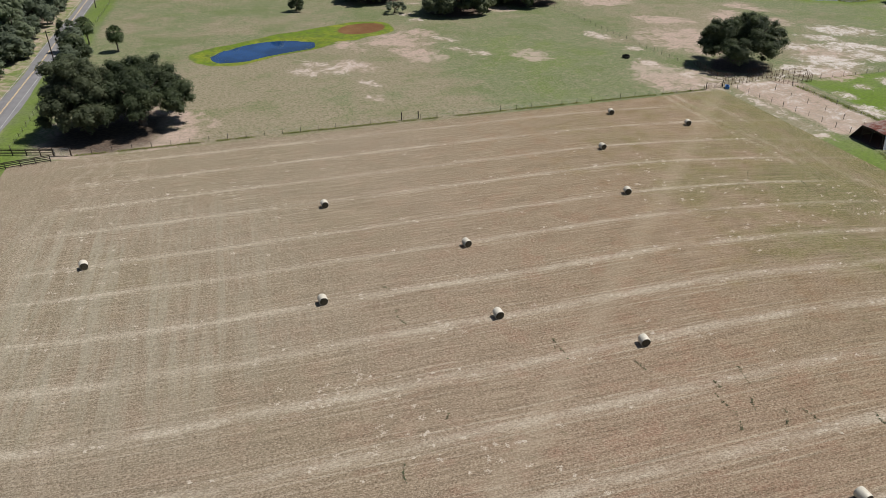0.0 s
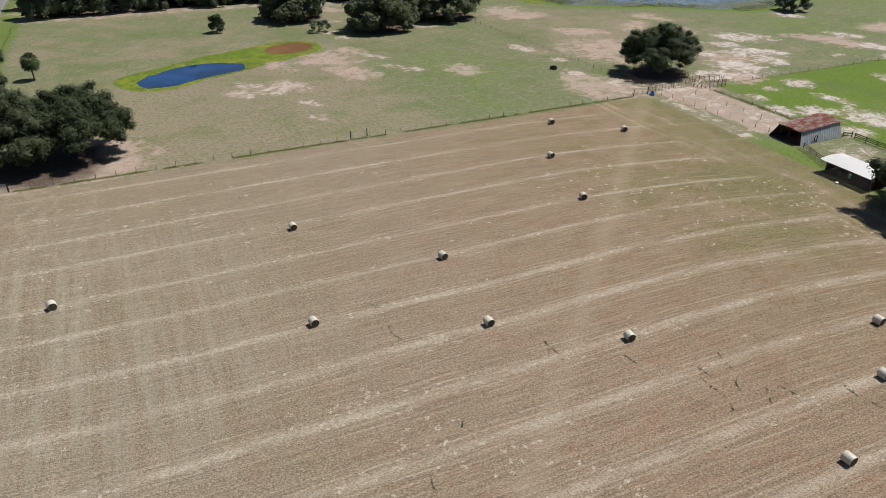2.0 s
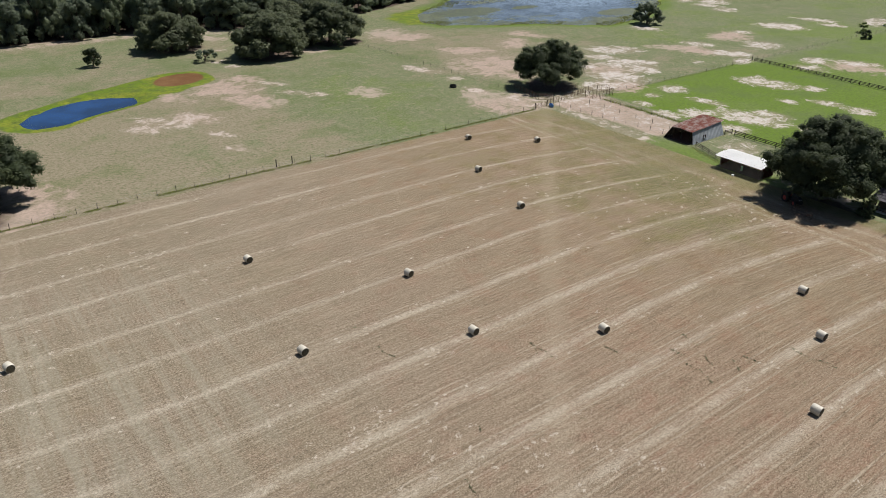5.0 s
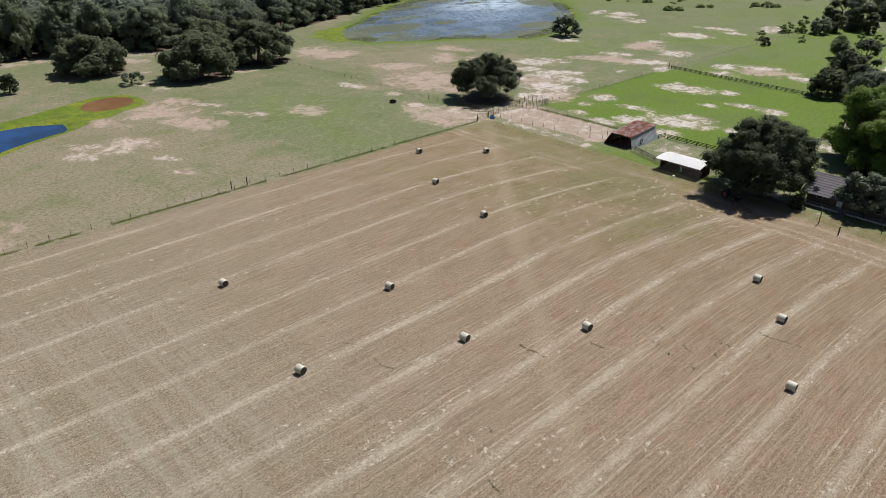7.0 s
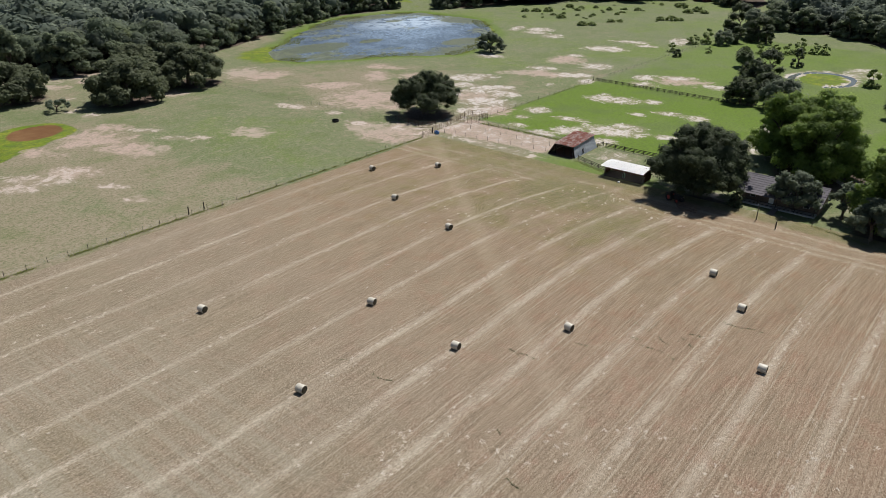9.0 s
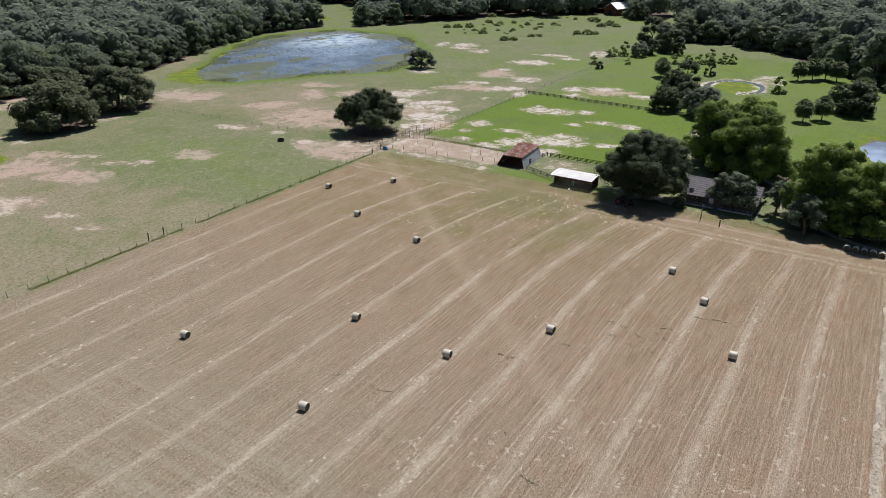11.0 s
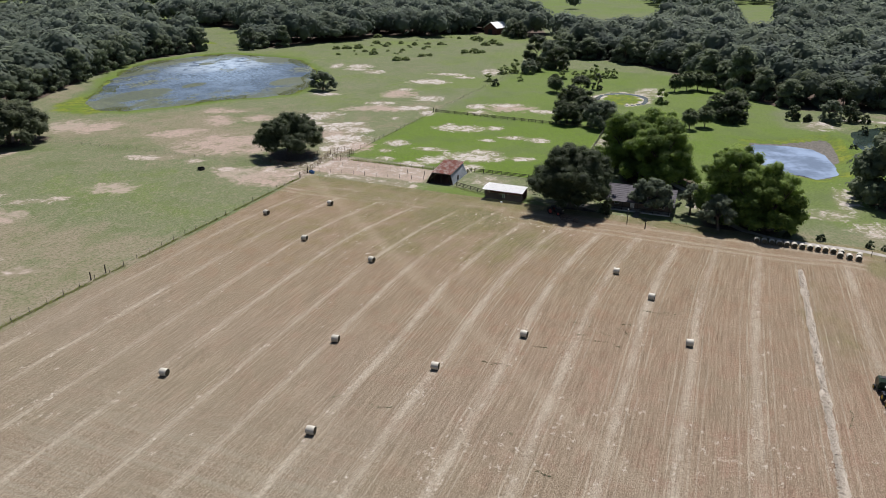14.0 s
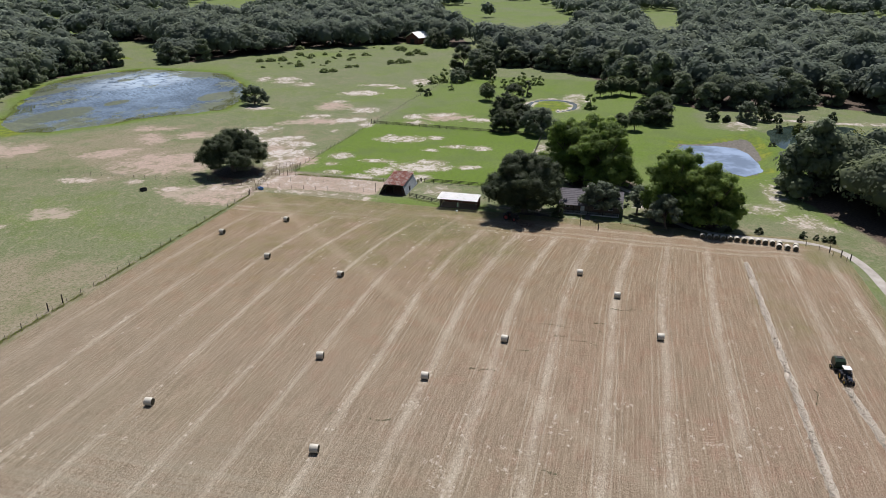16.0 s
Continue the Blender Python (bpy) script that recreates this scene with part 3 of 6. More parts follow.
def step(lo, hi, v):
    t = np.clip((v - lo) / (hi - lo), 0, 1)
    return t * t * (3 - 2 * t)


def ellipse(x, y, cx, cy, rx, ry, turn=0.0):
    """About 1 in the middle, 0.5 on the rim, 0 at half as far again."""
    c, s = math.cos(radians(turn)), math.sin(radians(turn))
    u, v = ((x - cx) * c + (y - cy) * s) / rx, (-(x - cx) * s + (y - cy) * c) / ry
    return np.clip(1.5 - np.hypot(u, v), 0, 1)

BUSHLEAF = leaf_material("bush_leaves", (0.14, 0.19, 0.070), (0.23, 0.29, 0.105), (0.33, 0.38, 0.15), 0.55)

# ---- plan of the land ----
LAKE_EDGE = [(149, 259), (158, 275), (176, 287), (206, 308), (240, 328), (263, 331), (288, 326), (306, 314), (306, 288), (305, 268), (280, 242), (259, 226), (235, 214), (208, 209), (199, 217), (186, 228), (168, 238), (152, 248)]
POND_A = [(-9.4, 204), (-6, 210), (-0.5, 213.5), (5.5, 216), (13.4, 216.4), (20.4, 211.5), (18.5, 205.5), (12.7, 203), (5.4, 199.8), (-0.6, 197.5), (-6.4, 198)]
POND_B = [(197, 20), (198, 12), (205, 5), (210, 1), (212, -4), (206, -6), (197, -7), (178, -4), (167, -3.6), (158.5, 3.5), (161.5, 12), (171, 20.5), (185, 24)]
POND_C = [(229, -15), (240, -24), (244, -36), (243, -47), (228, -49), (214, -40), (203, -26), (196, -14), (209, -11)]
WOOD_WEST = [(-60, 120), (-61, 205), (-60, 228), (-62, 275), (-60, 300), (-60, 420), (-115, 420), (-115, 120)]
WOOD_NORTH = [(-40, 305), (40, 302), (75, 288), (110, 282), (135, 288), (156, 296), (180, 308), (208, 321), (250, 338), (286, 337), (306, 334), (330, 350), (340, 430), (430, 540), (300, 560), (60, 520), (-40, 480)]
WOOD_NORTHEAST = [(323, 322), (345, 303), (362, 301), (398, 277), (434, 277), (450, 238), (470, 236), (480, 216), (496, 212), (500, 190), (476, 180), (470, 160), (640, 170), (700, 330), (760, 520), (520, 620), (450, 480), (395, 400), (360, 350)]
WOOD_EAST = [(372, 124), (374, 96), (360, 77), (343, 60), (303, 36), (277, 20), (261, 6), (264, -22), (287, -42), (274, -70), (255, -100), (560, -190), (690, -60), (700, 0), (660, 42), (665, 98), (640, 132), (560, 146), (470, 150), (430, 140), (400, 132)]
WOOD_SOUTH = [(98, -21), (118, -14), (132, -8), (149, -3), (162, -10), (167, -24), (164, -44), (150, -60), (98, -62), (88, -40)]
MEADOWS = [[(488, 80), (520, 76), (760, 100), (1090, 160), (1000, 320), (690, 236), (505, 165)], [(478, -6), (480, 28), (965, 44), (985, -18)],
           [(303, 322), (332, 320), (375, 348), (430, 392), (440, 450), (400, 450), (345, 372), (318, 345)], [(470, 500), (500, 580), (600, 580), (560, 520)]]
WOODS = [WOOD_WEST, WOOD_NORTH, WOOD_NORTHEAST, WOOD_EAST, WOOD_SOUTH]
CLEARINGS = [(128, 331, 9), (172, 334, 12), (452, -72, 9), (438, -79, 10), (424, -92, 9), (150, 334, 7)]

WEST_BARE = [(51, 211, 4.8, 4.4, -50), (44, 204, 8.3, 5.7, -50), (45, 190, 6.6, 4.7, -50), (47, 183, 3.6, 4, -50), (28, 205, 3.1, 3.2, -50), (30, 198, 2.2, 1.5, -50), (27, 155, 2.9, 1.8, -50), (123, 246, 6.4, 8.6, -49), (129, 235, 5.3, 5.3, -50), (75, 178, 4.4, 4.6, -50), (37, 204, 2.9, 2.7, -50), (63, 278, 6.8, 3.9, -50), (77, 276, 4, 3.1, -50), (86, 237, 4.7, 5.2, -50), (27, 182, 5.9, 3.1, -50)]
WEST_SAND = [(28, 182, 6.6, 3.1, -50), (19, 184, 7.7, 3.4, -50), (14, 181, 4.3, 3.2, -50), (57, 202, 4.7, 1.8, -50), (58, 189, 4.6, 2.2, -50), (55, 229, 2.7, 2.8, -50), (60, 255, 2.2, 2.5, -50), (54, 239, 2.1, 3, -50), (27, 167, 5, 1.6, -50), (27, 155, 2.4, 1.5, -50), (62, 184, 3.8, 2.2, -50), (102, 189, 5, 2.2, -50)]
OAK_BARE = [(166, 215, 4.5, 4.6, -49), (152, 204, 4.3, 7.2, -50), (168, 208, 3.1, 2.3, -49), (130, 204, 9, 4.6, -50), (124, 181, 11.2, 11.1, -50), (122, 168, 5.8, 5.1, -50), (101, 152, 8.1, 5.9, -50), (100, 159, 4.1, 3.6, -50), (102, 144, 4, 3.4, -50), (150, 156, 7.6, 6.5, -50), (194, 165, 7.7, 4.3, -49), (125, 236, 6, 6.9, -74), (161, 192, 5.3, 4.8, -74), (74, 178, 5.6, 3.8, -75), (138, 140, 5.4, 6.3, -75), (228, 165, 6.2, 8, -74), (196, 159, 9, 5.5, -74), (218, 111, 8.2, 6.9, -74)]
OAK_SAND = [(172, 175, 7.4, 5, -50), (161, 170, 5.1, 2.8, -50), (160, 151, 4.9, 5.1, -50), (163, 160, 5, 3.6, -50), (146, 151, 6.5, 3.9, -50), (148, 164, 2.9, 5, -50), (104, 150, 3.2, 2.4, -50), (102, 191, 6.5, 1.9, -75), (104, 176, 1.9, 2.4, -75), (101, 162, 3.9, 1.7, -75), (178, 173, 5.4, 3, -74), (157, 159, 4.9, 3.4, -74), (146, 148, 6.5, 6.1, -74), (134, 144, 4.4, 4.8, -75), (214, 195, 4.9, 3.9, -74)]
EAST_SAND = [(294, 219, 6.1, 6.1, -74), (290, 231, 3, 8.2, -74), (279, 203, 4.4, 5.6, -74), (283, 215, 5.9, 3.9, -74), (263, 165, 8.2, 6.4, -74), (223, 149, 5.4, 6.3, -74), (288, 165, 7.3, 3.6, -74), (282, 154, 4.3, 3.5, -74), (202, 147, 5.7, 4.4, -74), (305, 147, 4.5, 9.7, -74), (215, 125, 3.5, 4.6, -74), (204, 120, 4.5, 3.2, -74), (216, 97, 4.6, 3.3, -74), (195, 138, 2.7, 4.2, -74), (168, 155, 3.1, 2.7, -74), (182, 146, 1.7, 1.9, -74), (222, 115, 5.9, 3.5, -74), (239, 167, 3.9, 2.8, -74), (206, 164, 4.7, 3.5, -74)]
FAR_SAND = [(276, 63, 12, 6, 0), (231, -4, 6, 6, 0), (249, -38, 2.5, 26, 0), (250, -62, 4, 10, 0), (365, 140, 9, 4, 0)]
PADDOCK_SAND = [(176, 117, 8.1, 4.4, -74), (176, 122, 3.1, 5.3, -74), (181, 106, 2.9, 2.7, -74), (170, 96, 3.9, 2.4, -74), (163, 103, 2.3, 1.6, -74), (170, 87, 2.9, 3.2, -74), (148, 130, 3.7, 3.7, -74), (138, 129, 2.1, 2, -75), (145, 116, 4.5, 2.1, -75), (141, 101, 8.5, 4.6, -75), (148, 99, 4.5, 2.8, -75), (133, 111, 3.4, 3.1, -75), (145, 86, 3.5, 2, -75), (126, 115, 3.7, 2.4, -75), (129, 125, 2.6, 1.9, -75), (130, 98, 3.7, 3, -75)]
YARD_SAND = [(123.5, 4.5, 2.4, 6, 20), (139, -1.6, 12, 3, 0), (117, -4.6, 2.5, 5, 20), (226, -3, 6, 4, 0), (117.5, 122, 5, 15, 0), (117, 133, 8, 6, 0), (114, 141, 12, 5, 0), (107.5, 120, 1.5, 14, 0), (106, 108, 4, 4, 0), (120, 89, 4, 5, 0), (150, 58, 4, 12, 20), (140, 48, 10, 8, 0), (168, 67, 22, 1.5, 0),
             (104, 48, 2, 5, 0), (126, 3, 4, 6, 30), (117, -6, 6, 5, 0), (109, 64, 3, 8, 0), (122, 30, 10, 6, 0), (98, 70, 5, 12, 0)]

# ---- ground: one sheet to the horizon ----
def axis_steps(lo, hi, pitch, far):
    inner = np.arange(lo, hi + 0.1, pitch)
    grow = np.array([6, 16, 34, 70, 140, 280, 560, 1100, 2300, far])
    return np.concatenate([lo - grow[::-1], inner, hi + grow])


def land_masks(x, y):
    wob = (lattice(x / 9, y / 9, 3) - 0.5) * 5 + (lattice(x / 3.5, y / 3.5, 4) - 0.5) * 2
    lake, pa, pb, pc = (sdf(x, y, p) + wob * 0.5 for p in (LAKE_EDGE, POND_A, POND_B, POND_C))
    wood = np.full(x.shape, 1e9)
    for w in WOODS:
        wood = np.minimum(wood, sdf(x, y, w))
    far = np.hypot(x, y) > 660
    for cx, cy, r in CLEARINGS:
        wood = np.maximum(wood, r - np.hypot(x - cx, y - cy))
    # creek that bends round a small marsh
    turn = np.arctan2(y - 72, x - 257)
    creek = np.abs(np.hypot((x - 257) / 1.35, y - 72) - 10.5) - 0.9 * lattice(x / 4, y / 4, 8)
    creek = np.where((turn > 2.2) | (turn < -2.9), 9.0, creek)
    lush = 0.3 + 0.32 * step(150, 260, x) + 0.12 * (lattice(x / 40, y / 40, 11) - 0.5)
    lush += 0.22 * step(30, 0, np.abs(x - 70)) * step(60, 10, np.abs(y - 165))
    lush = np.where((x > 126) & (x < 198) & (y > 69) & (y < 136.5), 1.3, lush)
    lush = np.maximum(lush, 0.95 * step(4, 0, np.abs(np.abs(x + 53.0) - 6.0) - 2.0))
    lush = np.maximum(lush, 0.62 * step(10, 0, np.maximum(np.abs(x - 128) - 32, np.abs(y - 45) - 24)))
    lush = np.maximum(lush, 1.05 * step(14, 2, np.maximum(np.abs(x - 184) - 34, np.abs(y - 6) - 30)))
    lush = np.maximum(lush, 0.95 * step(20, 0, np.maximum(np.abs(x - 262) - 66, np.abs(y - 72) - 56)))
    lush = np.maximum(lush, 0.8 * step(4, 0, np.maximum(np.abs(x - 105) - 4, np.abs(y - 88) - 18)))
    lush = np.maximum(lush, 0.8 * step(650, 690, np.hypot(x, y)))
    lush -= 0.28 * step(60, 25, x) * step(215, 195, y) * step(-40, -20, x)
    sand = np.zeros(x.shape)
    bare = np.zeros(x.shape)
    sand = np.maximum(sand, 0.75 * step(3.2, 0.8, creek))
    for group, weight in ((WEST_SAND, 0.66), (OAK_SAND, 0.82), (EAST_SAND, 0.8), (FAR_SAND, 0.66), (PADDOCK_SAND, 0.85), (YARD_SAND, 0.58)):
        for cx, cy, rx, ry, turn in group:
            sand = np.maximum(sand, ellipse(x, y, cx, cy, rx * 1.2, ry * 1.2, turn) * weight)
    for cx, cy, rx, ry, turn in WEST_BARE + OAK_BARE:
        bare = np.maximum(bare, 1.1 * ellipse(x, y, cx, cy, rx * 1.1, ry * 1.1, turn))
    bare = np.maximum(bare, 1.7 * step(1.5, 0.3, np.maximum(np.abs(x - 117) - 5.0 - 0.05 * (y - 105), np.abs(y - 121.5) - 16)))
    lush = np.where((x > 122.3) & (x < 124.5) & (y > 106) & (y < 135), 0.9, lush)
    bare = np.maximum(bare, 0.75 * step(12, 0, np.abs(wood - 1)) * (x < 130) * (y > 150))
    for cx, cy, r in ((-26, 148, 21), (101, 146, 13)):
        bare = np.maximum(bare, 0.9 * step(r, r * 0.6, np.hypot(x - cx, y - cy)))
    a, b = np.array([-4.0, 204.0]), np.array([36.0, 223.0])
    t = np.clip(((x - a[0]) * (b - a)[0] + (y - a[1]) * (b - a)[1]) / ((b - a) ** 2).sum(), 0, 1)
    cap = np.hypot(x - a[0] - t * (b - a)[0], y - a[1] - t * (b - a)[1])
    marsh = step(14, 7.5, cap + wob * 0.5) * (0.86 + 0.3 * lattice(x / 5, y / 5, 61))
    lush = np.maximum(lush, step(14, 2, lake) * 1.0)
    marsh = np.maximum(marsh, step(6, 0, lake) * 0.5 * (0.75 + 0.5 * lattice(x / 9, y / 9, 62)))
    marsh = np.maximum(marsh, 0.8 * ellipse(x, y, 156, 268, 22, 17, 40))
    lush = np.maximum(lush, step(10, 3, pb) * 1.1)
    marsh = np.maximum(marsh, step(9, 2, pb) * 0.5)
    lush = np.maximum(lush, 0.9 * step(16, 0, np.maximum(np.abs(x - 142) - 20, np.abs(y - 8) - 20)))
    marsh = np.maximum(marsh, step(12, 8, np.hypot((x - 257) / 1.35, y - 72)) * 0.9)
    marsh = np.maximum(marsh, step(0, -12, sdf(x, y, [(312, 332), (330, 325), (395, 405), (440, 480), (420, 520), (345, 430), (333, 350)])) * 0.8)
    mud = ellipse(x, y, 36, 223, 8.0, 6.5, 30)
    mud = np.maximum(mud, 0.9 * step(0.8, -1.4, pb))
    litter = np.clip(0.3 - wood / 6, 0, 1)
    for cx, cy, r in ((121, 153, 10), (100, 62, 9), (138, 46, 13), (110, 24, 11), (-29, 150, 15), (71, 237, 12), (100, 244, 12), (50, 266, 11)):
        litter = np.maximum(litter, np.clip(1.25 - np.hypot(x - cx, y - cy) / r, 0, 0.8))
    for m in MEADOWS:
        litter = np.where(sdf(x, y, m) < 0, 0.0, litter)
    litter = np.where(far, 0.0, litter)
    z = 0.15 * (lattice(x / 25, y / 25, 5) - 0.5) * step(700, 300, np.hypot(x, y)) * step(0, 8, np.maximum(np.abs(x - 30) - 78, np.abs(y - 65) - 78))
    for d in (lake, pa, pb, pc):
        z = np.where(d < 4, -0.35 * np.clip(1 - d / 4, 0, 1) - np.clip(-d / 7, 0, 1) * 0.9, z)
    z = np.where(creek < 2, np.minimum(z, -0.5 * np.clip(1 - creek / 2, 0, 1)), z)
    z = np.where((mud > 0.5) & (x < 100), -0.3 * (mud - 0.5), z)
    # low dam between the two eastern ponds
    z += 1.1 * np.exp(-((sdf(x, y, [(176, -14), (236, -4), (236, -3), (176, -13)])) / 3.0) ** 2) * step(-1, 3, pc) * step(-1, 3, pb)
    return lush, sand, bare, marsh, mud, litter, z


gx, gy = axis_steps(-160, 520, 2.0, 4300), axis_steps(-110, 460, 2.0, 4300)
X, Y = np.meshgrid(gx, gy)
masks = land_masks(X, Y)
idx = np.arange(X.size).reshape(X.shape)
ground_quads = np.stack([idx[:-1, :-1], idx[:-1, 1:], idx[1:, 1:], idx[1:, :-1]], -1).reshape(-1, 4)
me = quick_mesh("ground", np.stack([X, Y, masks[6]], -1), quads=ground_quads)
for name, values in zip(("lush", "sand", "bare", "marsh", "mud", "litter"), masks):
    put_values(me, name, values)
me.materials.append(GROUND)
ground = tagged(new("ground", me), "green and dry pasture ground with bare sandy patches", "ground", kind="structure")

# ---- hay field: a slightly raised sheet of stubble ----
fx, fy = np.linspace(-45.5, 105.5, 152), np.linspace(-9.5, 137.2, 148)
X, Y = np.meshgrid(fx, fy)
inner = np.minimum(np.minimum(X + 45.5, 104.0 - X), np.minimum(137.2 - Y, Y + 9.5))
ROW_Y = [-14.5, -5.0, 3.7, 12.6, 21.4, 30.9, 39.4, 48.8, 57.6, 66.8, 75.8, 85.8, 94.2, 105.2, 114.0, 123.4, 132.5, 141.5]
sweep = np.interp(Y, [10, 30, 55, 100, 125], [0.2, 2.3, 3.8, 5.2, 3.0])
unbent = Y + sweep * np.clip((X - 50) / 38, 0, 1.4) ** 2 - 1.6 * np.clip((-8 - X) / 24, 0, 1.3) ** 2 * step(95, 80, Y)
rowline = 12.0 + 9.1 * (np.interp(unbent, ROW_Y, np.arange(len(ROW_Y))) - 3)
headland = np.maximum(step(88, 94, X), step(-30, -38, X))
green = np.maximum(step(97, 103, X + 3 * (lattice(Y / 6, X / 6, 2) - 0.5)) * 0.95, step(135.6, 137.0, Y) * 0.8)
green = np.maximum(green, 0.85 * ellipse(X, Y, 88, 86, 12, 16, 0))
green = np.maximum(green, 0.66 * ellipse(X, Y, 97, 100, 8, 14, 0))
green = np.maximum(green, (0.40 + 0.34 * lattice(X / 14, Y / 9, 31)) * step(28, 78, X) * step(40, 72, Y))
green = np.maximum(green, 0.5 * ellipse(X, Y, 70, 10, 22, 7, 0))
green = np.maximum(green, 0.9 * step(-5.5, -8.5, Y))
green = np.maximum(green, 0.7 * ellipse(X, Y, 92, -4, 9, 5, 0))
green = np.maximum(green, 0.35 * ellipse(X, Y, -20, 92, 12, 20, 0))
edge = np.minimum(np.minimum(X + 45.5, 105.5 - X), np.minimum(137.2 - Y, Y + 9.5))
Z = np.where(edge < 0.3, -0.02, 0.05) + 0.03 * (lattice(X / 3, Y / 3, 6) - 0.5) * (edge > 0.3)
idx = np.arange(X.size).reshape(X.shape)
quads = np.stack([idx[:-1, :-1], idx[:-1, 1:], idx[1:, 1:], idx[1:, :-1]], -1).reshape(-1, 4)
me = quick_mesh("hay_field", np.stack([X, Y, Z], -1), quads=quads)
for name, values in (("rowline", rowline), ("headland", headland), ("green", green)):
    put_values(me, name, values)
me.materials.append(FIELD)
tagged(new("hay_field", me), "mown hay field of tan stubble with pale swath rows", "field", kind="structure")


# ---- road, its lines and the drive ----
def ribbon(line, half, z, wander=0.0, seed=0, thick=0.0):
    """A strip along a line of points, with uneven edges."""
    pts = []
    for (ax, ay), (bx, by) in zip(line, line[1:]):
        k = max(2, int(math.hypot(bx - ax, by - ay) / 2.0))
        pts += [(ax + (bx - ax) * i / k, ay + (by - ay) * i / k) for i in range(k)]
    p = np.array(pts + [line[-1]], float)
    for _ in range(6 if len(line) > 2 else 0):
        p[1:-1] = (p[:-2] + 2 * p[1:-1] + p[2:]) / 4
    d = np.gradient(p, axis=0)
    nrm = np.stack([-d[:, 1], d[:, 0]], -1) / np.linalg.norm(d, axis=1, keepdims=True)
    k = np.arange(len(p))
    a = half + wander * (lattice(k * 0.37, k * 0.0 + 1.5, seed) - 0.5)
    b = half + wander * (lattice(k * 0.41, k * 0.0 + 7.5, seed + 1) - 0.5)
    rows = [p + nrm * a[:, None], p + nrm * (a * 0.5)[:, None], p, p - nrm * (b * 0.5)[:, None], p - nrm * b[:, None]]
    zs = [z - thick, z, z + 0.03 * (thick > 0), z, z - thick]
    v = np.concatenate([np.column_stack([r, np.full(len(r), h)]) for r, h in zip(rows, zs)])
    n = len(p)
    q = [(r * n + i, (r + 1) * n + i, (r + 1) * n + i + 1, r * n + i + 1) for r in range(4) for i in range(n - 1)]
    return quick_mesh("ribbon", v, quads=q)


ROAD = [(-54.5, -600.0), (-54.2, -200.0), (-54.0, 60.0), (-53.9, 100.0), (-53.7, 160.0), (-53.3, 215.0), (-53.9, 300.0), (-55, 420), (-57, 700)]
def shifted(line, dx):
    return [(x + dx, y) for x, y in line]


def structure(name, me, material, label, category):
    me.name = name
    me.materials.append(material)
    return tagged(new(name, me), label, category, kind="structure")


structure("road", ribbon(shifted(ROAD, 0.6), 3.45, 0.10, 0.25, 1, 0.14), ASPHALT, "two-lane grey asphalt country road with painted lines", "road")
for dx in (-0.11, 0.11):
    structure("road_line", ribbon(shifted(ROAD, dx), 0.06, 0.137), YELLOW, "worn yellow centre line painted on the road", "road marking")
for dx in (-2.4, 2.4):
    structure("road_line", ribbon(shifted(ROAD, dx), 0.06, 0.118, 0.03, 5), WHITELINE, "worn white edge line painted on the road", "road marking")
DRIVE = [(150, 58), (140, 44), (124, 30), (108, 26), (103.5, 20), (102.6, 8), (103.2, 0), (102.2, -6), (98.5, -10.4), (89, -12.0), (70, -13.0), (20, -13), (-49.8, -13.2)]
structure("driveway", ribbon(DRIVE, 1.3, 0.07, 0.6, 3, 0.10), SANDROAD, "pale sandy farm track curving past the hay bales", "track")


# ---- water ----
def water(name, outline, material, z, label, grow=2.5):
    c = np.mean(outline, axis=0)
    b = bmesh.new()
    ring = []
    for x, y in outline:
        d = Vector((x - c[0], y - c[1]))
        d = d * (1 + grow / d.length)
        ring.append(b.verts.new((c[0] + d.x, c[1] + d.y, z)))
    f = b.faces.new(ring)
    if f.normal.z < 0:
        f.normal_flip()
    me = bpy.data.meshes.new(name)
    b.to_mesh(me)
    b.free()
    me.materials.append(material)
    return tagged(new(name, me), label, "water", kind="structure")


water("lake_water", LAKE_EDGE, LAKE, -0.36, "weedy shallow lake reflecting a pale sky")
water("pond_water", POND_A, POND, -0.34, "small still blue farm pond in a ring of marsh grass", 2.0)
water("pond_water", [(193, 18), (194.5, 8.3), (193, 2.3), (187, 0), (177, -0.4), (168, -1.8), (164, 1.3), (160.6, 4), (163.8, 7), (163.4, 10), (165, 13.5), (173, 18.5), (184, 21)], MUDWATER, -0.38, "shallow pond with a bare muddy margin")
water("pond_water", POND_C, DARKWATER, -0.36, "dark tree-lined pond behind a low dam")
water("creek_water", [(257 + 16 * math.cos(a), 72 + 13 * math.sin(a)) for a in np.arange(0, 6.28, 0.3)], CREEKWATER, -0.33, "narrow creek curling round a patch of marsh", 0.5)

# ---- trees ----
def unit_ball(level):
    b = bmesh.new()
    bmesh.ops.create_icosphere(b, subdivisions=level, radius=1.0)
    v = np.array([v.co[:] for v in b.verts])
    f = np.array([[v.index for v in f.verts] for f in b.faces])
    b.free()
    return v, f


BALLS = {1: unit_ball(1), 2: unit_ball(2), 3: unit_ball(3)}


def leaf_cards(rng, center, normal, size):
    """A bent quad of leaves at every centre, roughly square to its normal."""
    n = len(center)
    a = np.cross(normal, rng.normal(size=(n, 3)))
    a /= np.linalg.norm(a, axis=1, keepdims=True) + 1e-9
    b = np.cross(normal, a)
    s = size[:, None]
    k = 0.55 + 0.5 * rng.random((n, 1))
    bend = normal * s * (rng.random((n, 1)) - 0.3) * 0.5
    v = np.stack([center - a * s, center - b * s * k + bend, center + a * s, center + b * s * k + bend], 1).reshape(-1, 3)
    q = np.arange(4 * n).reshape(n, 4)
    return v, q


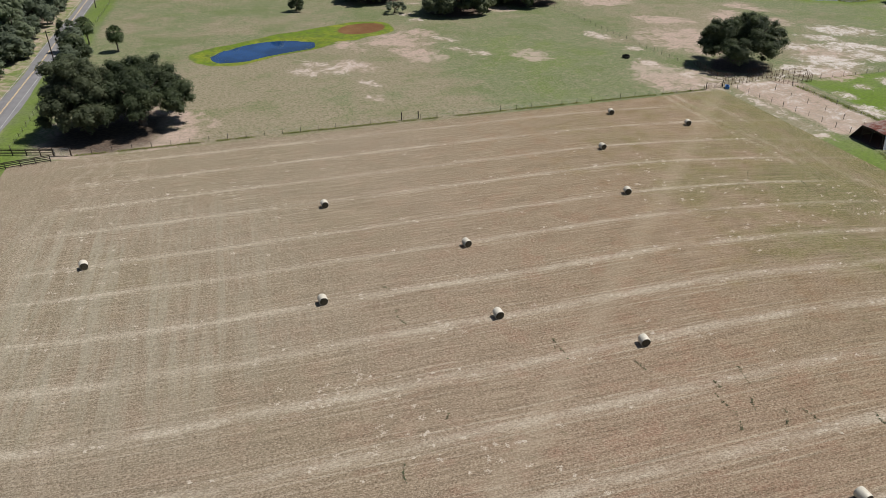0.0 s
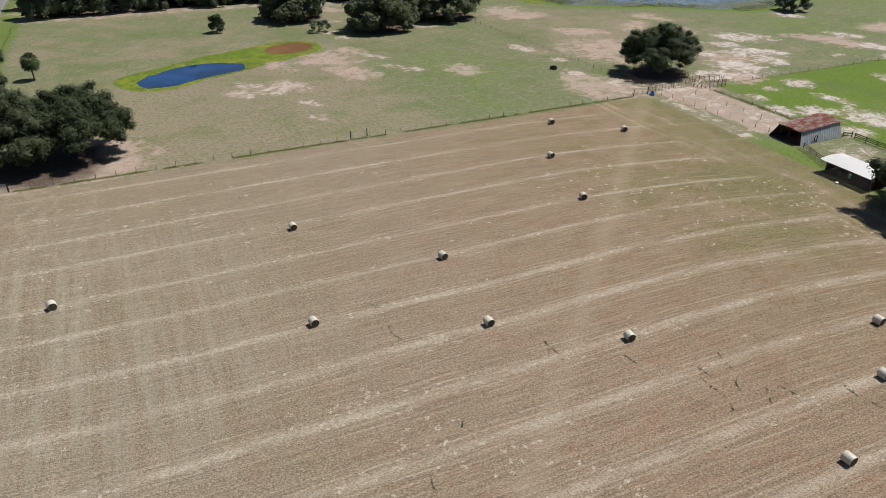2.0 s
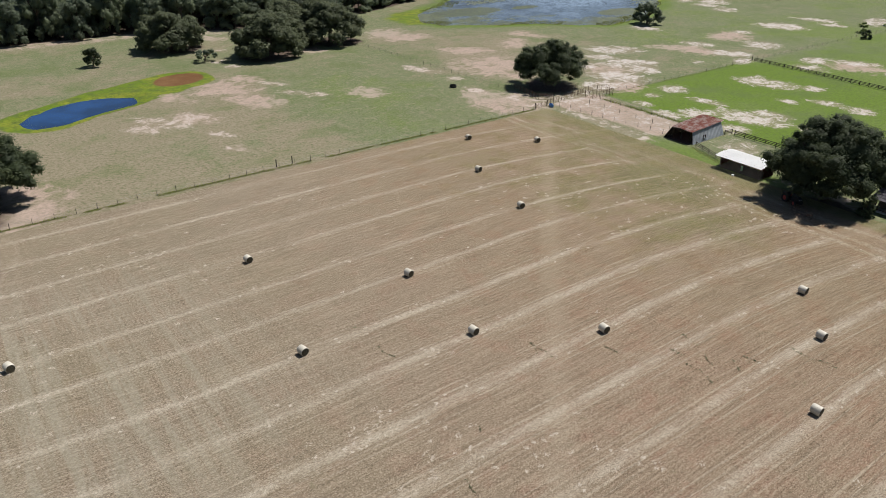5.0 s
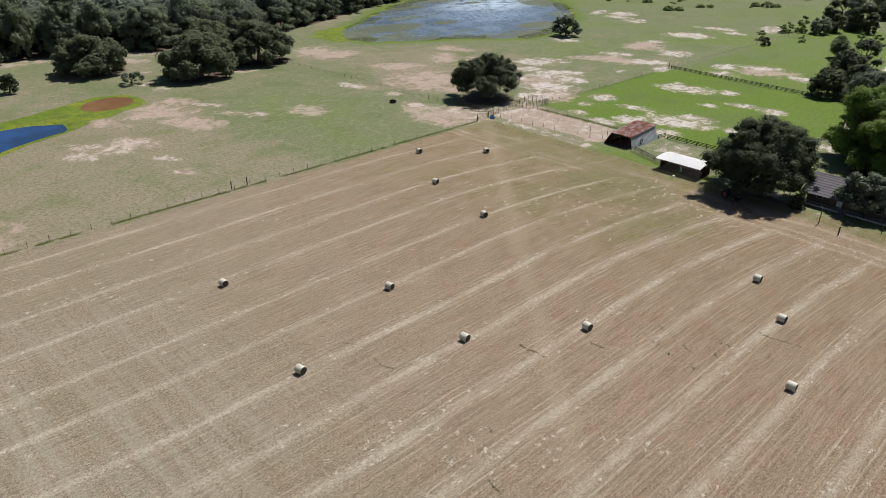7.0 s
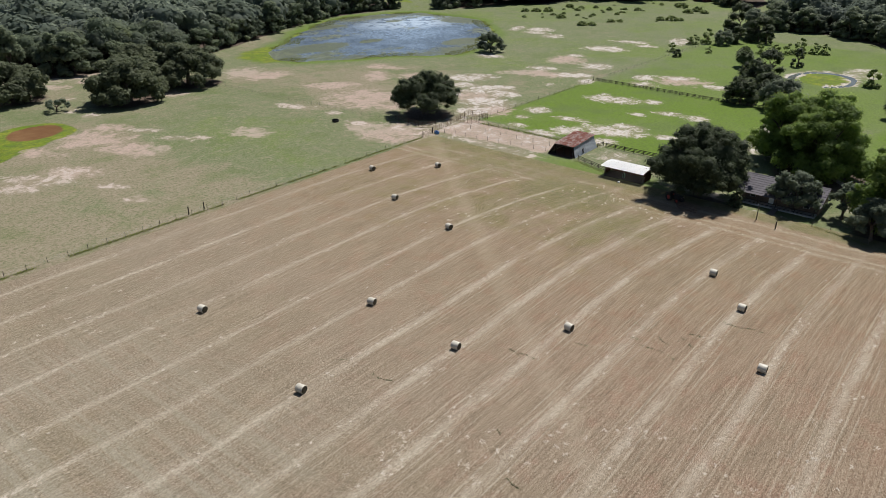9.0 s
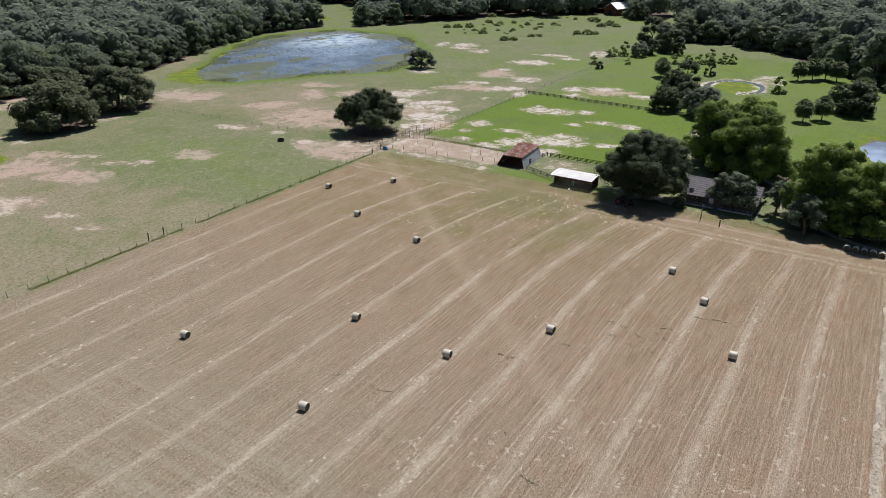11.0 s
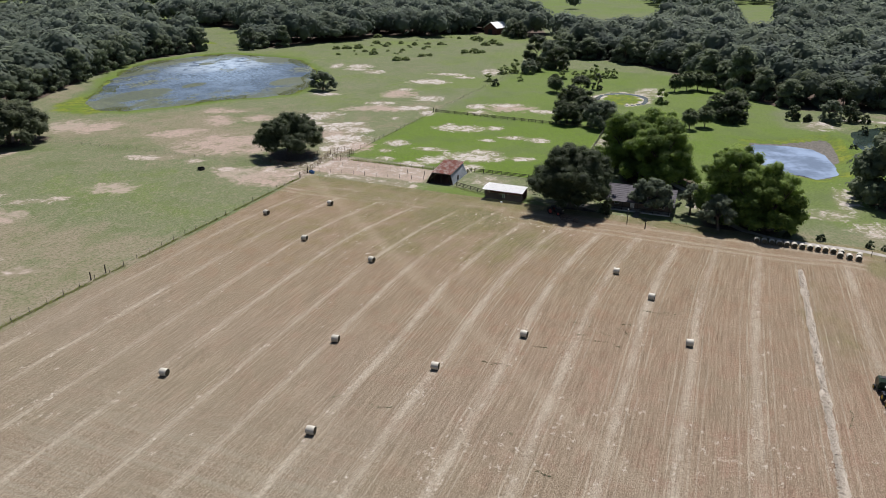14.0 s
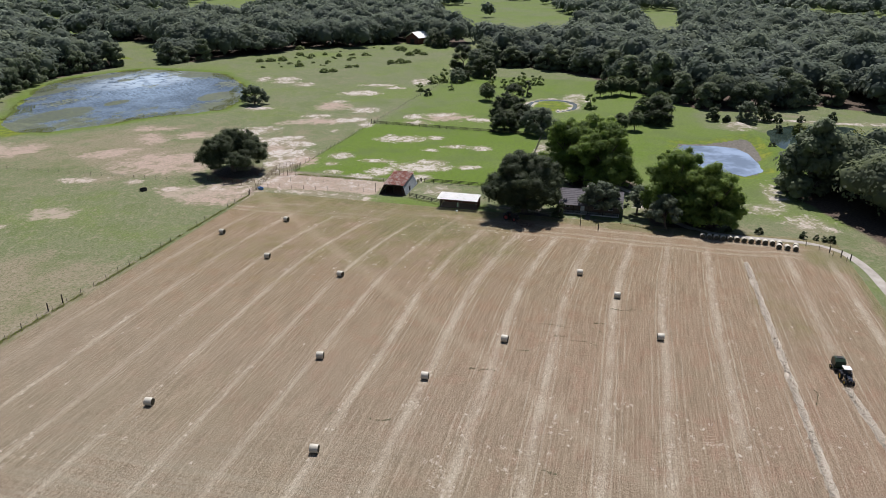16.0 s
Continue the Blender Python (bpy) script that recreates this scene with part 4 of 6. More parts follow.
def crown_data(rng, puffs, leaf, per_area, core=1, fill=0.8, spread=0.28, ragged=0.11, inner_shade=0.35):
    """Crown of leafy puffs (x, y, z, r): a core in each, and leaf cards over it. The core's tone is lowered for inner
    shade.
    """
    V, T, Q, tone = [], [], [], []
    k = 0
    bv, bf = BALLS[core]
    for x, y, z, r in puffs:
        c = np.array([x, y, z])
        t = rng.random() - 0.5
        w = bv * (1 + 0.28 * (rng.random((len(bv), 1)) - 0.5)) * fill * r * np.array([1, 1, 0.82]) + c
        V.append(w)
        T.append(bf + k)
        # shade inside the crown, put into the core's leaf tone
        tone.append(np.full(len(w), t - inner_shade))
        k += len(w)
        n = max(6, int(per_area * r * r))
        d = rng.normal(size=(n, 3))
        d[:, 2] = d[:, 2] * 0.85 + 0.42
        d /= np.linalg.norm(d, axis=1, keepdims=True)
        p = c + d * r * (1 + ragged * rng.normal(size=(n, 1))) * np.array([1, 1, 0.85])
        nr = d + spread * rng.normal(size=(n, 3)) + np.array([0, 0, 0.65])
        nr /= np.linalg.norm(nr, axis=1, keepdims=True)
        v, q = leaf_cards(rng, p, nr, leaf * (0.6 + 0.8 * rng.random(n)))
        V.append(v)
        Q.append(q + k)
        tone.append(np.full(len(v), t * 1.3))
        k += len(v)
    return np.concatenate(V), np.concatenate(T), np.concatenate(Q), np.concatenate(tone)


def dome_puffs(rng, W, H, low, count, size, flat=0.5, lobes=5):
    """Puffs that fill a broad uneven dome of width W, from height low to H."""
    R = W / 2
    lob = [(rng.random() * 6.283, 0.75 + 0.4 * rng.random()) for _ in range(lobes)]
    out = []
    for i in range(count):
        a = rng.random() * 6.283
        reach = max(w * max(0.0, math.cos(a - p)) ** 0.7 for p, w in lob)
        reach = min(1.0, 0.62 + 0.38 * reach)
        u = math.sqrt(rng.random())
        rad = R * reach * u
        top = low + (H - low) * (1 - u ** 2.2) ** flat
        r = size * (0.5 + 0.85 * rng.random() ** 1.3)
        if rng.random() < 0.62:
            z = top - r * 0.7
        elif rng.random() < 0.5:
            rad, z = R * (0.7 + 0.25 * rng.random()) * reach, low + r * 0.5
        else:
            z = low + r * 0.6 + (top - low) * 0.65 * rng.random()
        rad = max(0.0, min(rad, R - r * 0.6))
        out.append((rad * math.cos(a), rad * math.sin(a), max(z, r * 0.55 + low * 0.5), r))
    return out


def lobed_puffs(rng, W, H, low, lobes, per, size, flat=0.5, skirt=0.55):
    """Puffs over the separate limbs' leaf masses of a spreading tree, with gaps between the masses."""
    R, out = W / 2, []
    turn = rng.random() * 6.283
    for i in range(lobes):
        a = turn + i * 2.4 + 0.5 * rng.normal()
        u = min(1.0, math.sqrt((i + 0.3) / lobes) * (0.92 + 0.16 * rng.random()))
        lr = R * (0.30 + 0.17 * rng.random())
        rad = (R - lr * 0.75) * u
        top = low + (H - low) * (1 - u ** 2.3) ** flat * (0.72 + 0.32 * rng.random())
        zc = max(top - lr * 0.62, low + lr * 0.62)
        if i > lobes * 0.55 and rng.random() < 0.5:
            zc += 0.16 * (H - low) * rng.random()
        c = np.array([rad * math.cos(a), rad * math.sin(a), zc])
        for _ in range(per):
            d = rng.normal(size=3)
            d[2] = d[2] * 0.75 + 0.45
            d /= np.linalg.norm(d)
            r = size * (0.55 + 0.85 * rng.random() ** 1.4)
            p = c + d * np.array([lr, lr, lr * 0.72]) * (0.55 + 0.5 * rng.random() ** 0.6)
            out.append((p[0], p[1], max(p[2], low + r * 0.5), r))
        out.append((c[0], c[1], c[2], lr * 0.72))
    # the low skirt of drooping limbs
    for i in range(int(lobes * skirt)):
        a = turn + 6.283 * (i + 0.6 * rng.random()) / (lobes * skirt)
        rad, r = R * (0.62 + 0.28 * rng.random()), R * (0.17 + 0.10 * rng.random())
        z = low + r * 0.55 + 0.12 * (H - low) * rng.random()
        out.append((rad * math.cos(a), rad * math.sin(a), z, r))
        for _ in range(per // 2):
            d = rng.normal(size=3)
            d /= np.linalg.norm(d)
            q = size * (0.5 + 0.6 * rng.random())
            out.append((rad * math.cos(a) + d[0] * r, rad * math.sin(a) + d[1] * r, max(low + q * 0.4, z + d[2] * r), q))
    return out


def trunk_mesh(rng, height, radius, limbs, reach, lift):
    b = Build()
    lean = (rng.normal() * 0.04 * height, rng.normal() * 0.04 * height)
    fork = height * 0.42
    b.rod((0, 0, -0.15), (0, 0, 0.5), radius * 1.5, radius * 1.08, 10)
    b.rod((0, 0, 0.45), (lean[0], lean[1], fork), radius * 1.08, radius * 0.8, 10)
    for i in range(limbs):
        a = 6.283 * i / limbs + rng.random()
        mid = (lean[0] + math.cos(a) * reach * 0.45, lean[1] + math.sin(a) * reach * 0.45, fork + lift * height * (0.16 + 0.14 * rng.random()))
        end = (lean[0] + math.cos(a) * reach * 0.9, lean[1] + math.sin(a) * reach * 0.9, mid[2] + lift * height * (0.10 + 0.25 * rng.random()))
        b.rod((lean[0], lean[1], fork - 0.3), mid, radius * 0.55, radius * 0.33, 7)
        b.rod(mid, end, radius * 0.33, radius * 0.1, 6)
        tip = (mid[0] * 0.7 + rng.normal() * 0.6, mid[1] * 0.7 + rng.normal() * 0.6, height * (0.7 + 0.15 * rng.random()))
        b.rod(mid, tip, radius * 0.26, radius * 0.07, 6)
    return b.mesh("trunk")


def make_tree(name, m, label, W, H, low, seed, leaves, count=60, size=2.2, leaf=0.34, per_area=26, trunk=0.5, limbs=6, flat=0.5, lobes=5, category="tree", group="", limbed=0):
    rng = np.random.default_rng(seed)
    t = thing(name, m, label, category, group)
    puffs = lobed_puffs(rng, W, H, low, limbed, count, size, flat) if limbed else dome_puffs(rng, W, H, low, count, size, flat, lobes)
    v, tr, q, tone = crown_data(rng, puffs, leaf, per_area)
    part("trunk", trunk_mesh(rng, H * 0.86, trunk, limbs, W * 0.36, 0.8), BARK, t)
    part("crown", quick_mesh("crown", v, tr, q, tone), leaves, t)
    return t


def make_palm(m, label, H, seed, group="", fan=1.35, count=52):
    """A cabbage palm: a bare stem with a round head of drooping fans."""
    rng = np.random.default_rng(seed)
    t = thing("palm_tree", m, label, "palm tree", group)
    b = Build()
    lean = rng.normal(size=2) * 0.04 * H
    for i in range(5):
        p, q = i / 5, (i + 1) / 5
        b.rod((lean[0] * p * p, lean[1] * p * p, H * 0.74 * p - 0.1), (lean[0] * q * q, lean[1] * q * q, H * 0.74 * q), 0.21 - 0.02 * (i % 2), 0.19, 9)
    part("trunk", b, PALMBARK, t)
    V, Q = [], []
    k = 0
    top = np.array([lean[0], lean[1], H * 0.76])
    for i in range(count):
        a, e = i * 2.4 + rng.random() * 0.5, -1.1 + 2.5 * (i / count) + 0.15 * rng.normal()
        d = np.array([math.cos(a) * math.cos(e), math.sin(a) * math.cos(e), math.sin(e)])
        side = np.array([-math.sin(a), math.cos(a), 0.0])
        upv = np.cross(d, side)
        base = top + d * fan * 0.45
        for j in range(7):
            s = (j - 3) / 3.0
            tip = base + (d * (1 - 0.25 * s * s) + side * s * 0.85) * fan - np.array([0, 0, 0.32 * fan * (0.6 + abs(s))])
            midp = base + (d * (1 - 0.2 * s * s) + side * s * 0.8) * fan * 0.55
            w = 0.13 * fan
            V += [base, midp - side * w + upv * 0.04, tip, midp + side * w + upv * 0.04]
            Q.append((k, k + 1, k + 2, k + 3))
            k += 4
    me = quick_mesh("fronds", np.array(V), quads=np.array(Q))
    part("fronds", me, LEAF_PALM, t, "drooping fan fronds")
    return t


def spot(x, y, turn=0.0, s=1.0, z=0.0, sz=None):
    return pose(x, y, z, 0, 0, turn) @ Matrix.Diagonal((s, s, s if sz is None else sz, 1))


# great oaks and yard trees
make_tree("oak_tree", spot(121.5, 154), "broad dark live oak shading a cattle corral", 21.5, 13.4, 3.0, 11, LEAF_OAK, 9, 1.25, 0.18, 84, 0.75, 8, 0.45, limbed=15)
make_tree("oak_tree", spot(-33.2, 152), "broad olive-green oak beside the field fence", 17.5, 15.0, 2.4, 12, LEAF_OLIVE, 9, 1.3, 0.18, 84, 0.7, 7, 0.5, limbed=14)
make_tree("oak_tree", spot(-22.8, 152.5), "broad dark live oak with shade on bare soil", 20.5, 14.8, 3.2, 13, LEAF_OAK, 9, 1.3, 0.18, 84, 0.7, 7, 0.48, limbed=15)
make_tree("oak_tree", spot(107.5, 63.2), "dense dark green live oak at the field edge", 22, 15.2, 2.9, 14, LEAF_OAK, 10, 1.2, 0.18, 84, 0.75, 8, 0.42, limbed=18)
make_tree("pecan_tree", spot(144, 55.5), "tall leafy green tree behind the house", 15.5, 18.0, 1.8, 15, LEAF_BRIGHT, 9, 1.3, 0.19, 76, 0.6, 7, 0.6, limbed=22)
make_tree("pecan_tree", spot(137, 45.5), "tall leafy green tree behind the house", 19, 19.0, 1.4, 16, LEAF_BRIGHT, 9, 1.3, 0.19, 76, 0.6, 7, 0.6, limbed=22)
make_tree("pecan_tree", spot(147, 50), "tall leafy green tree behind the house", 19, 19.6, 1.6, 56, LEAF_BRIGHT, 9, 1.3, 0.19, 76, 0.6, 7, 0.6, limbed=22)
make_tree("pecan_tree", spot(113, 27), "tall loose-crowned bright green tree beside the track", 16, 20.0, 2.0, 17, LEAF_BRIGHT, 7, 1.15, 0.19, 76, 0.5, 7, 0.8, limbed=20)
make_tree("pecan_tree", spot(108.5, 17.8), "loose-crowned bright green tree over the hay bales", 14, 15.0, 1.6, 18, LEAF_BRIGHT, 7, 1.05, 0.19, 76, 0.45, 7, 0.7, limbed=20)
make_tree("pecan_tree", spot(109.8, 22.6), "lower bright green tree joined to its neighbours' crowns", 13, 14.0, 1.0, 57, LEAF_BRIGHT, 7, 1.1, 0.19, 76, 0.45, 7, 0.7, limbed=16)
make_tree("oak_tree", spot(111, 44.5), "small greyish oak in front of the house", 10.5, 9.0, 2.2, 19, LEAF_GREY, 7, 0.75, 0.19, 60, 0.35, 6, 0.55, limbed=12)
make_tree("oak_tree", spot(112.2, 35.3), "small rounded grey-green oak on the lawn", 7.0, 8.2, 2.0, 20, LEAF_GREY, 6, 0.6, 0.18, 60, 0.25, 5, 0.6, limbed=10)
make_tree("oak_tree", spot(104.6, 28.6), "small spreading grey-green oak by the field", 8.6, 8.6, 2.3, 21, LEAF_GREY, 6, 0.7, 0.19, 60, 0.3, 6, 0.6, limbed=10)
make_tree("oak_tree", spot(72, 237), "big mossy oak at the pasture edge", 25, 15.5, 1.6, 22, LEAF_OLIVE, 9, 1.5, 0.36, 24, 0.7, 7, 0.45, limbed=16)
make_tree("oak_tree", spot(98, 244), "big mossy oak at the pasture edge", 25, 15.0, 1.6, 23, LEAF_OLIVE, 9, 1.5, 0.36, 24, 0.7, 7, 0.45, limbed=16)
make_tree("oak_tree", spot(84, 252), "big mossy oak behind the pasture fence", 22, 15.0, 1.6, 53, LEAF_OLIVE, 9, 1.5, 0.36, 24, 0.7, 7, 0.45, limbed=14)
make_tree("oak_tree", spot(47, 265), "low spreading mossy oak at the wood's edge", 23, 13.0, 1.4, 24, LEAF_OLIVE, 9, 1.4, 0.36, 24, 0.6, 7, 0.45, limbed=14)
make_tree("oak_tree", spot(222, 200.5), "single round grey-green oak on the lake shore", 12, 9.0, 1.3, 25, LEAF_GREY, 7, 0.85, 0.3, 30, 0.4, 6, 0.45, limbed=12)
make_tree("oak_tree", spot(19, 255), "small narrow oak standing alone in the pasture", 5.4, 6.4, 1.4, 26, LEAF_OAK, 26, 1.0, 0.28, 30, 0.25, 5, 0.6)
make_tree("dead_tree", spot(50.5, 241.5), "low thin-leaved half-bare tree in the pasture", 8, 4.4, 1.4, 27, LEAF_GREY, 18, 1.0, 0.26, 18, 0.22, 6, 0.6, 4)
make_tree("oak_tree", spot(227.5, 27.5), "dense dark oak standing in the meadow", 12, 11.0, 0.8, 28, LEAF_OAK, 56, 1.7, 0.36, 24, 0.4, 6, 0.6)
make_tree("oak_tree", spot(199.5, 84), "round dark oak at the paddock fence", 12, 8.6, 0.8, 29, LEAF_OAK, 46, 1.6, 0.34, 26, 0.35, 6, 0.5)
make_tree("oak_tree", spot(197.5, 70.5), "round grey-green oak at the paddock corner", 14, 9.8, 0.8, 30, LEAF_GREY, 52, 1.7, 0.34, 26, 0.4, 6, 0.5)
make_tree("oak_tree", spot(225, 88), "dark oak in a clump by the creek", 13, 10.5, 0.8, 31, LEAF_OAK, 50, 1.7, 0.36, 24, 0.4, 6, 0.55)
make_tree("oak_tree", spot(237, 87), "dark oak in a clump by the creek", 11, 12.0, 0.8, 32, LEAF_OAK, 50, 1.6, 0.36, 24, 0.4, 6, 0.6)
make_tree("oak_tree", spot(213, 80), "low dark oak in a clump by the creek", 11, 8.0, 0.6, 33, LEAF_OAK, 44, 1.6, 0.36, 24, 0.35, 6, 0.5)
for x, y, W, H, s in ((276, 86, 5, 7.5, 34), (331, 118, 13, 12, 35), (340, 124, 14, 14, 36), (352, 134, 16, 15, 37), (318, 124, 8, 8, 38), (309, 128, 9, 8, 39), (326, 113, 7, 9, 40), (241, 5, 5.5, 5.5, 41),
                      (240, -7.5, 8, 8.5, 42), (246, -15, 7, 8, 43), (478, 228, 15, 13, 44), (482, 186, 16, 13, 45), (468, 178, 14, 12, 46), (238, 0, 3, 3, 47), (330, 316, 13, 13, 48)):
    make_tree("tree", spot(x, y), "rounded dark green tree standing in the far meadow", W, H, 0.6, s, LEAF_OAK if s % 3 else LEAF_GREY, 34, W * 0.15, 0.42, 20, 0.3, 5, 0.55)
for x, y, W, H, s in ((-47.0, 221, 6, 9.5, 61), (-44.5, 214, 7, 8.5, 62), (-43.0, 206, 7, 8, 63), (-43, 198, 8, 7, 64), (-42, 186, 9, 7.5, 65), (-40, 174, 10, 9, 66)):
    make_tree("tree", spot(x, y), "tangled roadside tree over the verge", W, H, 0.6, s, LEAF_OAK if s % 2 else LEAF_GREY, 34, 1.3, 0.33, 28, 0.25, 5, 0.6, group="roadside trees")

# palms
for x, y, H, s in ((-34.4, 217, 6.8, 71), (-43.5, 228, 7.5, 72), (258, 101, 6.5, 73), (261, 103, 7, 74), (289, 47, 8, 75), (294, 42.5, 8, 76), (284, 52, 7, 77), (291, 38, 7.5, 78), (236, 27, 10, 79), (231, 33, 8.5, 80), (213, 36, 7, 81), (207, 41, 6.5, 82)):
    make_palm(spot(x, y), "cabbage palm with a round head of fan leaves", H, s, "cabbage palms", (0.27 if x < 0 else 0.36) * H, 64)


# bushes: three shapes, then copies
def make_bush(seed, W, H, leaves, label, group):
    rng = np.random.default_rng(seed)
    t = thing("bush", spot(0, 0), label, "bush", group)
    v, tr, q, tone = crown_data(rng, dome_puffs(rng, W, H, 0.05, 24, W * 0.15, 0.6, 4), 0.2, 34)
    part("stem", Build().rod((0, 0, -0.1), (0.1, 0, H * 0.6), 0.09, 0.04, 6).rod((0, 0, 0), (W * 0.2, 0.2, H * 0.6), 0.06, 0.03, 6).rod((0, 0, 0), (-W * 0.2, 0.1, H * 0.55), 0.06, 0.03, 6), BARK, t)
    part("foliage", quick_mesh("foliage", v, tr, q, tone), leaves, t)
    return t


BUSH_RNG = np.random.default_rng(77)


def scatter_bushes(seed, W, H, leaves, label, group, places):
    first = make_bush(seed, W, H, leaves, label, group)
    x, y, s = places[0]
    first.matrix_basis = spot(x, y, 40, s)
    for i, (x, y, s) in enumerate(places[1:]):
        copy_thing(first, spot(x, y, 77 * i + 20, s, 0, s * (0.8 + 0.35 * ((i * 7) % 5) / 5)))


scatter_bushes(91, 3.3, 1.5, BUSHLEAF, "low green wild bush in the far pasture", "pasture bushes",
               [(353, 267, 1.5), (358, 262, 1.3), (363, 256, 1.4), (424, 272, 1.2), (323, 210, 1.3), (326, 206, 1.0), (345, 204, 1.0), (349, 200, 0.8), (341, 234, 1.1), (372, 186, 1.2), (374, 180, 1.4), (377, 176, 1.0),
                (415, 186, 1.3), (426, 184, 1.4), (420, 178, 1.2), (440, 200, 1.5), (446, 205, 1.3), (405, 215, 1.0), (395, 230, 0.9), (380, 245, 0.9)] + [(BUSH_RNG.normal(390, 34), BUSH_RNG.normal(226, 26), 0.35 + 0.6 * BUSH_RNG.random() ** 2) for i in range(34)])
scatter_bushes(92, 3.4, 3.6, BUSHLEAF, "loose green sapling thicket in the meadow", "meadow saplings",
               [(297, 107, 1.3), (299, 101, 1.2), (303, 97, 1.1), (307, 93, 1.4), (312, 88, 1.2), (313, 84, 1.0), (276, 139, 1.1), (283, 125, 0.7), (308, 135, 1.4), (303, 139, 1.1), (253, 55, 1.4), (300, 140, 1.0)])
scatter_bushes(94, 3.0, 2.2, REED, "bright yellow-green bush on a tiny pond island", "", [(222.4, -24, 2.0)])
scatter_bushes(93, 2.8, 2.4, LEAF_OAK, "dark clipped round shrub on sandy ground", "dark shrubs",
               [(264, 132, 1.5), (106.0, 7.2, 0.55), (105.6, -2.6, 0.5), (105.2, -5.2, 0.35), (104.8, -6.6, 0.42), (104.2, -8.0, 0.5), (105.2, 14, 0.5), (153, 62.5, 0.9), (150, 60, 0.8), (147, 58.5, 0.8), (144, 55, 1.0), (140, 53, 1.1), (136, 52, 1.1),
                (106, 54.5, 0.8), (226, -17, 0.9), (244, -20, 1.0), (248, -30, 0.9), (228, -33, 1.3), (207, -22, 0.8), (196, -10, 0.8), (251, -42, 1.2)])


# ---- woodland: countable edge trees, and the joined mass behind them ----
def wood_tree_data(rng, lod):
    """The crown of one tree of the wood: a domed body and smaller masses round it, all of leaf sprays."""
    W, H = 12.0 + 5.0 * rng.random(), 12.5 + 3.5 * rng.random()
    count, per_area, leaf = ((9, 6.0, 0.42), (5, 2.5, 0.75), (3, 0.8, 1.6))[lod]
    puffs = [(0.0, 0.0, H * 0.54, W * 0.40)]
    for i in range(1, count):
        a, u = i * 2.4 + rng.random(), math.sqrt(i / count)
        r = W * (0.20 + 0.12 * rng.random()) * (1.0, 1.15, 1.3)[lod]
        off = max(0.0, W * 0.5 * u - r * 0.4)
        puffs.append((math.cos(a) * off, math.sin(a) * off, max(r * 0.7, H * (0.36 + 0.52 * (1 - u ** 2.2) ** 0.6) * (0.94 + 0.1 * rng.random()) - r * 0.45), r))
    return crown_data(rng, puffs, leaf, per_area, 1, 0.86, 0.25, 0.04, 0.0)


WOOD_RNG = np.random.default_rng(5)
EDGE_KINDS = []
for i in range(6):
    label = ("dense rounded oak at the edge of the woods", "grey-green mossy oak at the edge of the woods")[i % 2]
    rng = np.random.default_rng(100 + i)
    t = thing("woodland_tree", spot(0, 0), label, "tree", "woodland edge trees")
    W, H = 11 + 1.1 * i, 15.5 + (i * 5 % 4) * 0.9
    v, tr, q, tone = crown_data(rng, lobed_puffs(rng, W, H, 0.7, 11, 6, 1.6, 0.5), 0.40, 15, inner_shade=0.1)
    part("trunk", trunk_mesh(rng, H * 0.85, 0.36, 6, W * 0.36, 0.8), BARK, t)
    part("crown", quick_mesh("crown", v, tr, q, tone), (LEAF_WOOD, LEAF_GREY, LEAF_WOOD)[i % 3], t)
    EDGE_KINDS.append([t, False])


def wood_spots(poly, pitch, rng):
    p = np.array(poly)
    lo, hi = p.min(0), p.max(0)
    x, y = np.meshgrid(np.arange(lo[0], hi[0], pitch), np.arange(lo[1], hi[1], pitch))
    x, y = x.ravel() + rng.uniform(-0.42, 0.42, x.size) * pitch, y.ravel() + rng.uniform(-0.42, 0.42, x.size) * pitch
    d = sdf(x, y, poly)
    for cx, cy, r in CLEARINGS:
        d = np.where(np.hypot(x - cx, y - cy) < r, 9.0, d)
    keep = d < -1.0
    for m in MEADOWS:
        keep &= sdf(x, y, m) > 0
    return x[keep], y[keep], -d[keep]


def place_edge_tree(x, y, s, turn, tall=1.0):
    k = int(WOOD_RNG.integers(len(EDGE_KINDS)))
    t, used = EDGE_KINDS[k]
    m = spot(x, y, turn, s, 0, s * tall * (0.85 + 0.3 * WOOD_RNG.random()))
    if used:
        copy_thing(t, m)
    else:
        t.matrix_basis = m
        EDGE_KINDS[k][1] = True


def joined_wood(name, xs, ys, scale, lod, label):
    """One mesh of many trees."""
    kinds = [wood_tree_data(np.random.default_rng(300 + 10 * lod + i), lod) for i in range(7)]
    V, T, Q, C = [], [], [], []
    k = 0
    for x, y, s in zip(xs, ys, scale):
        v, tr, q, tone = kinds[int(WOOD_RNG.integers(7))]
        a = WOOD_RNG.random() * 6.283
        c, n = math.cos(a) * s, math.sin(a) * s
        w = np.column_stack([v[:, 0] * c - v[:, 1] * n + x, v[:, 0] * n + v[:, 1] * c + y, v[:, 2] * s * (0.8 + 0.4 * WOOD_RNG.random())])
        V.append(w)
        T.append(tr + k)
        Q.append(q + k)
        C.append(tone + 0.9 * (WOOD_RNG.random() - 0.5))
        k += len(w)
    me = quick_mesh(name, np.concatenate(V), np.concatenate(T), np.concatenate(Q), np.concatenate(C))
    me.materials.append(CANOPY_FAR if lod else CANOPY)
    return tagged(new(name, me), label, "woodland", kind="stuff")


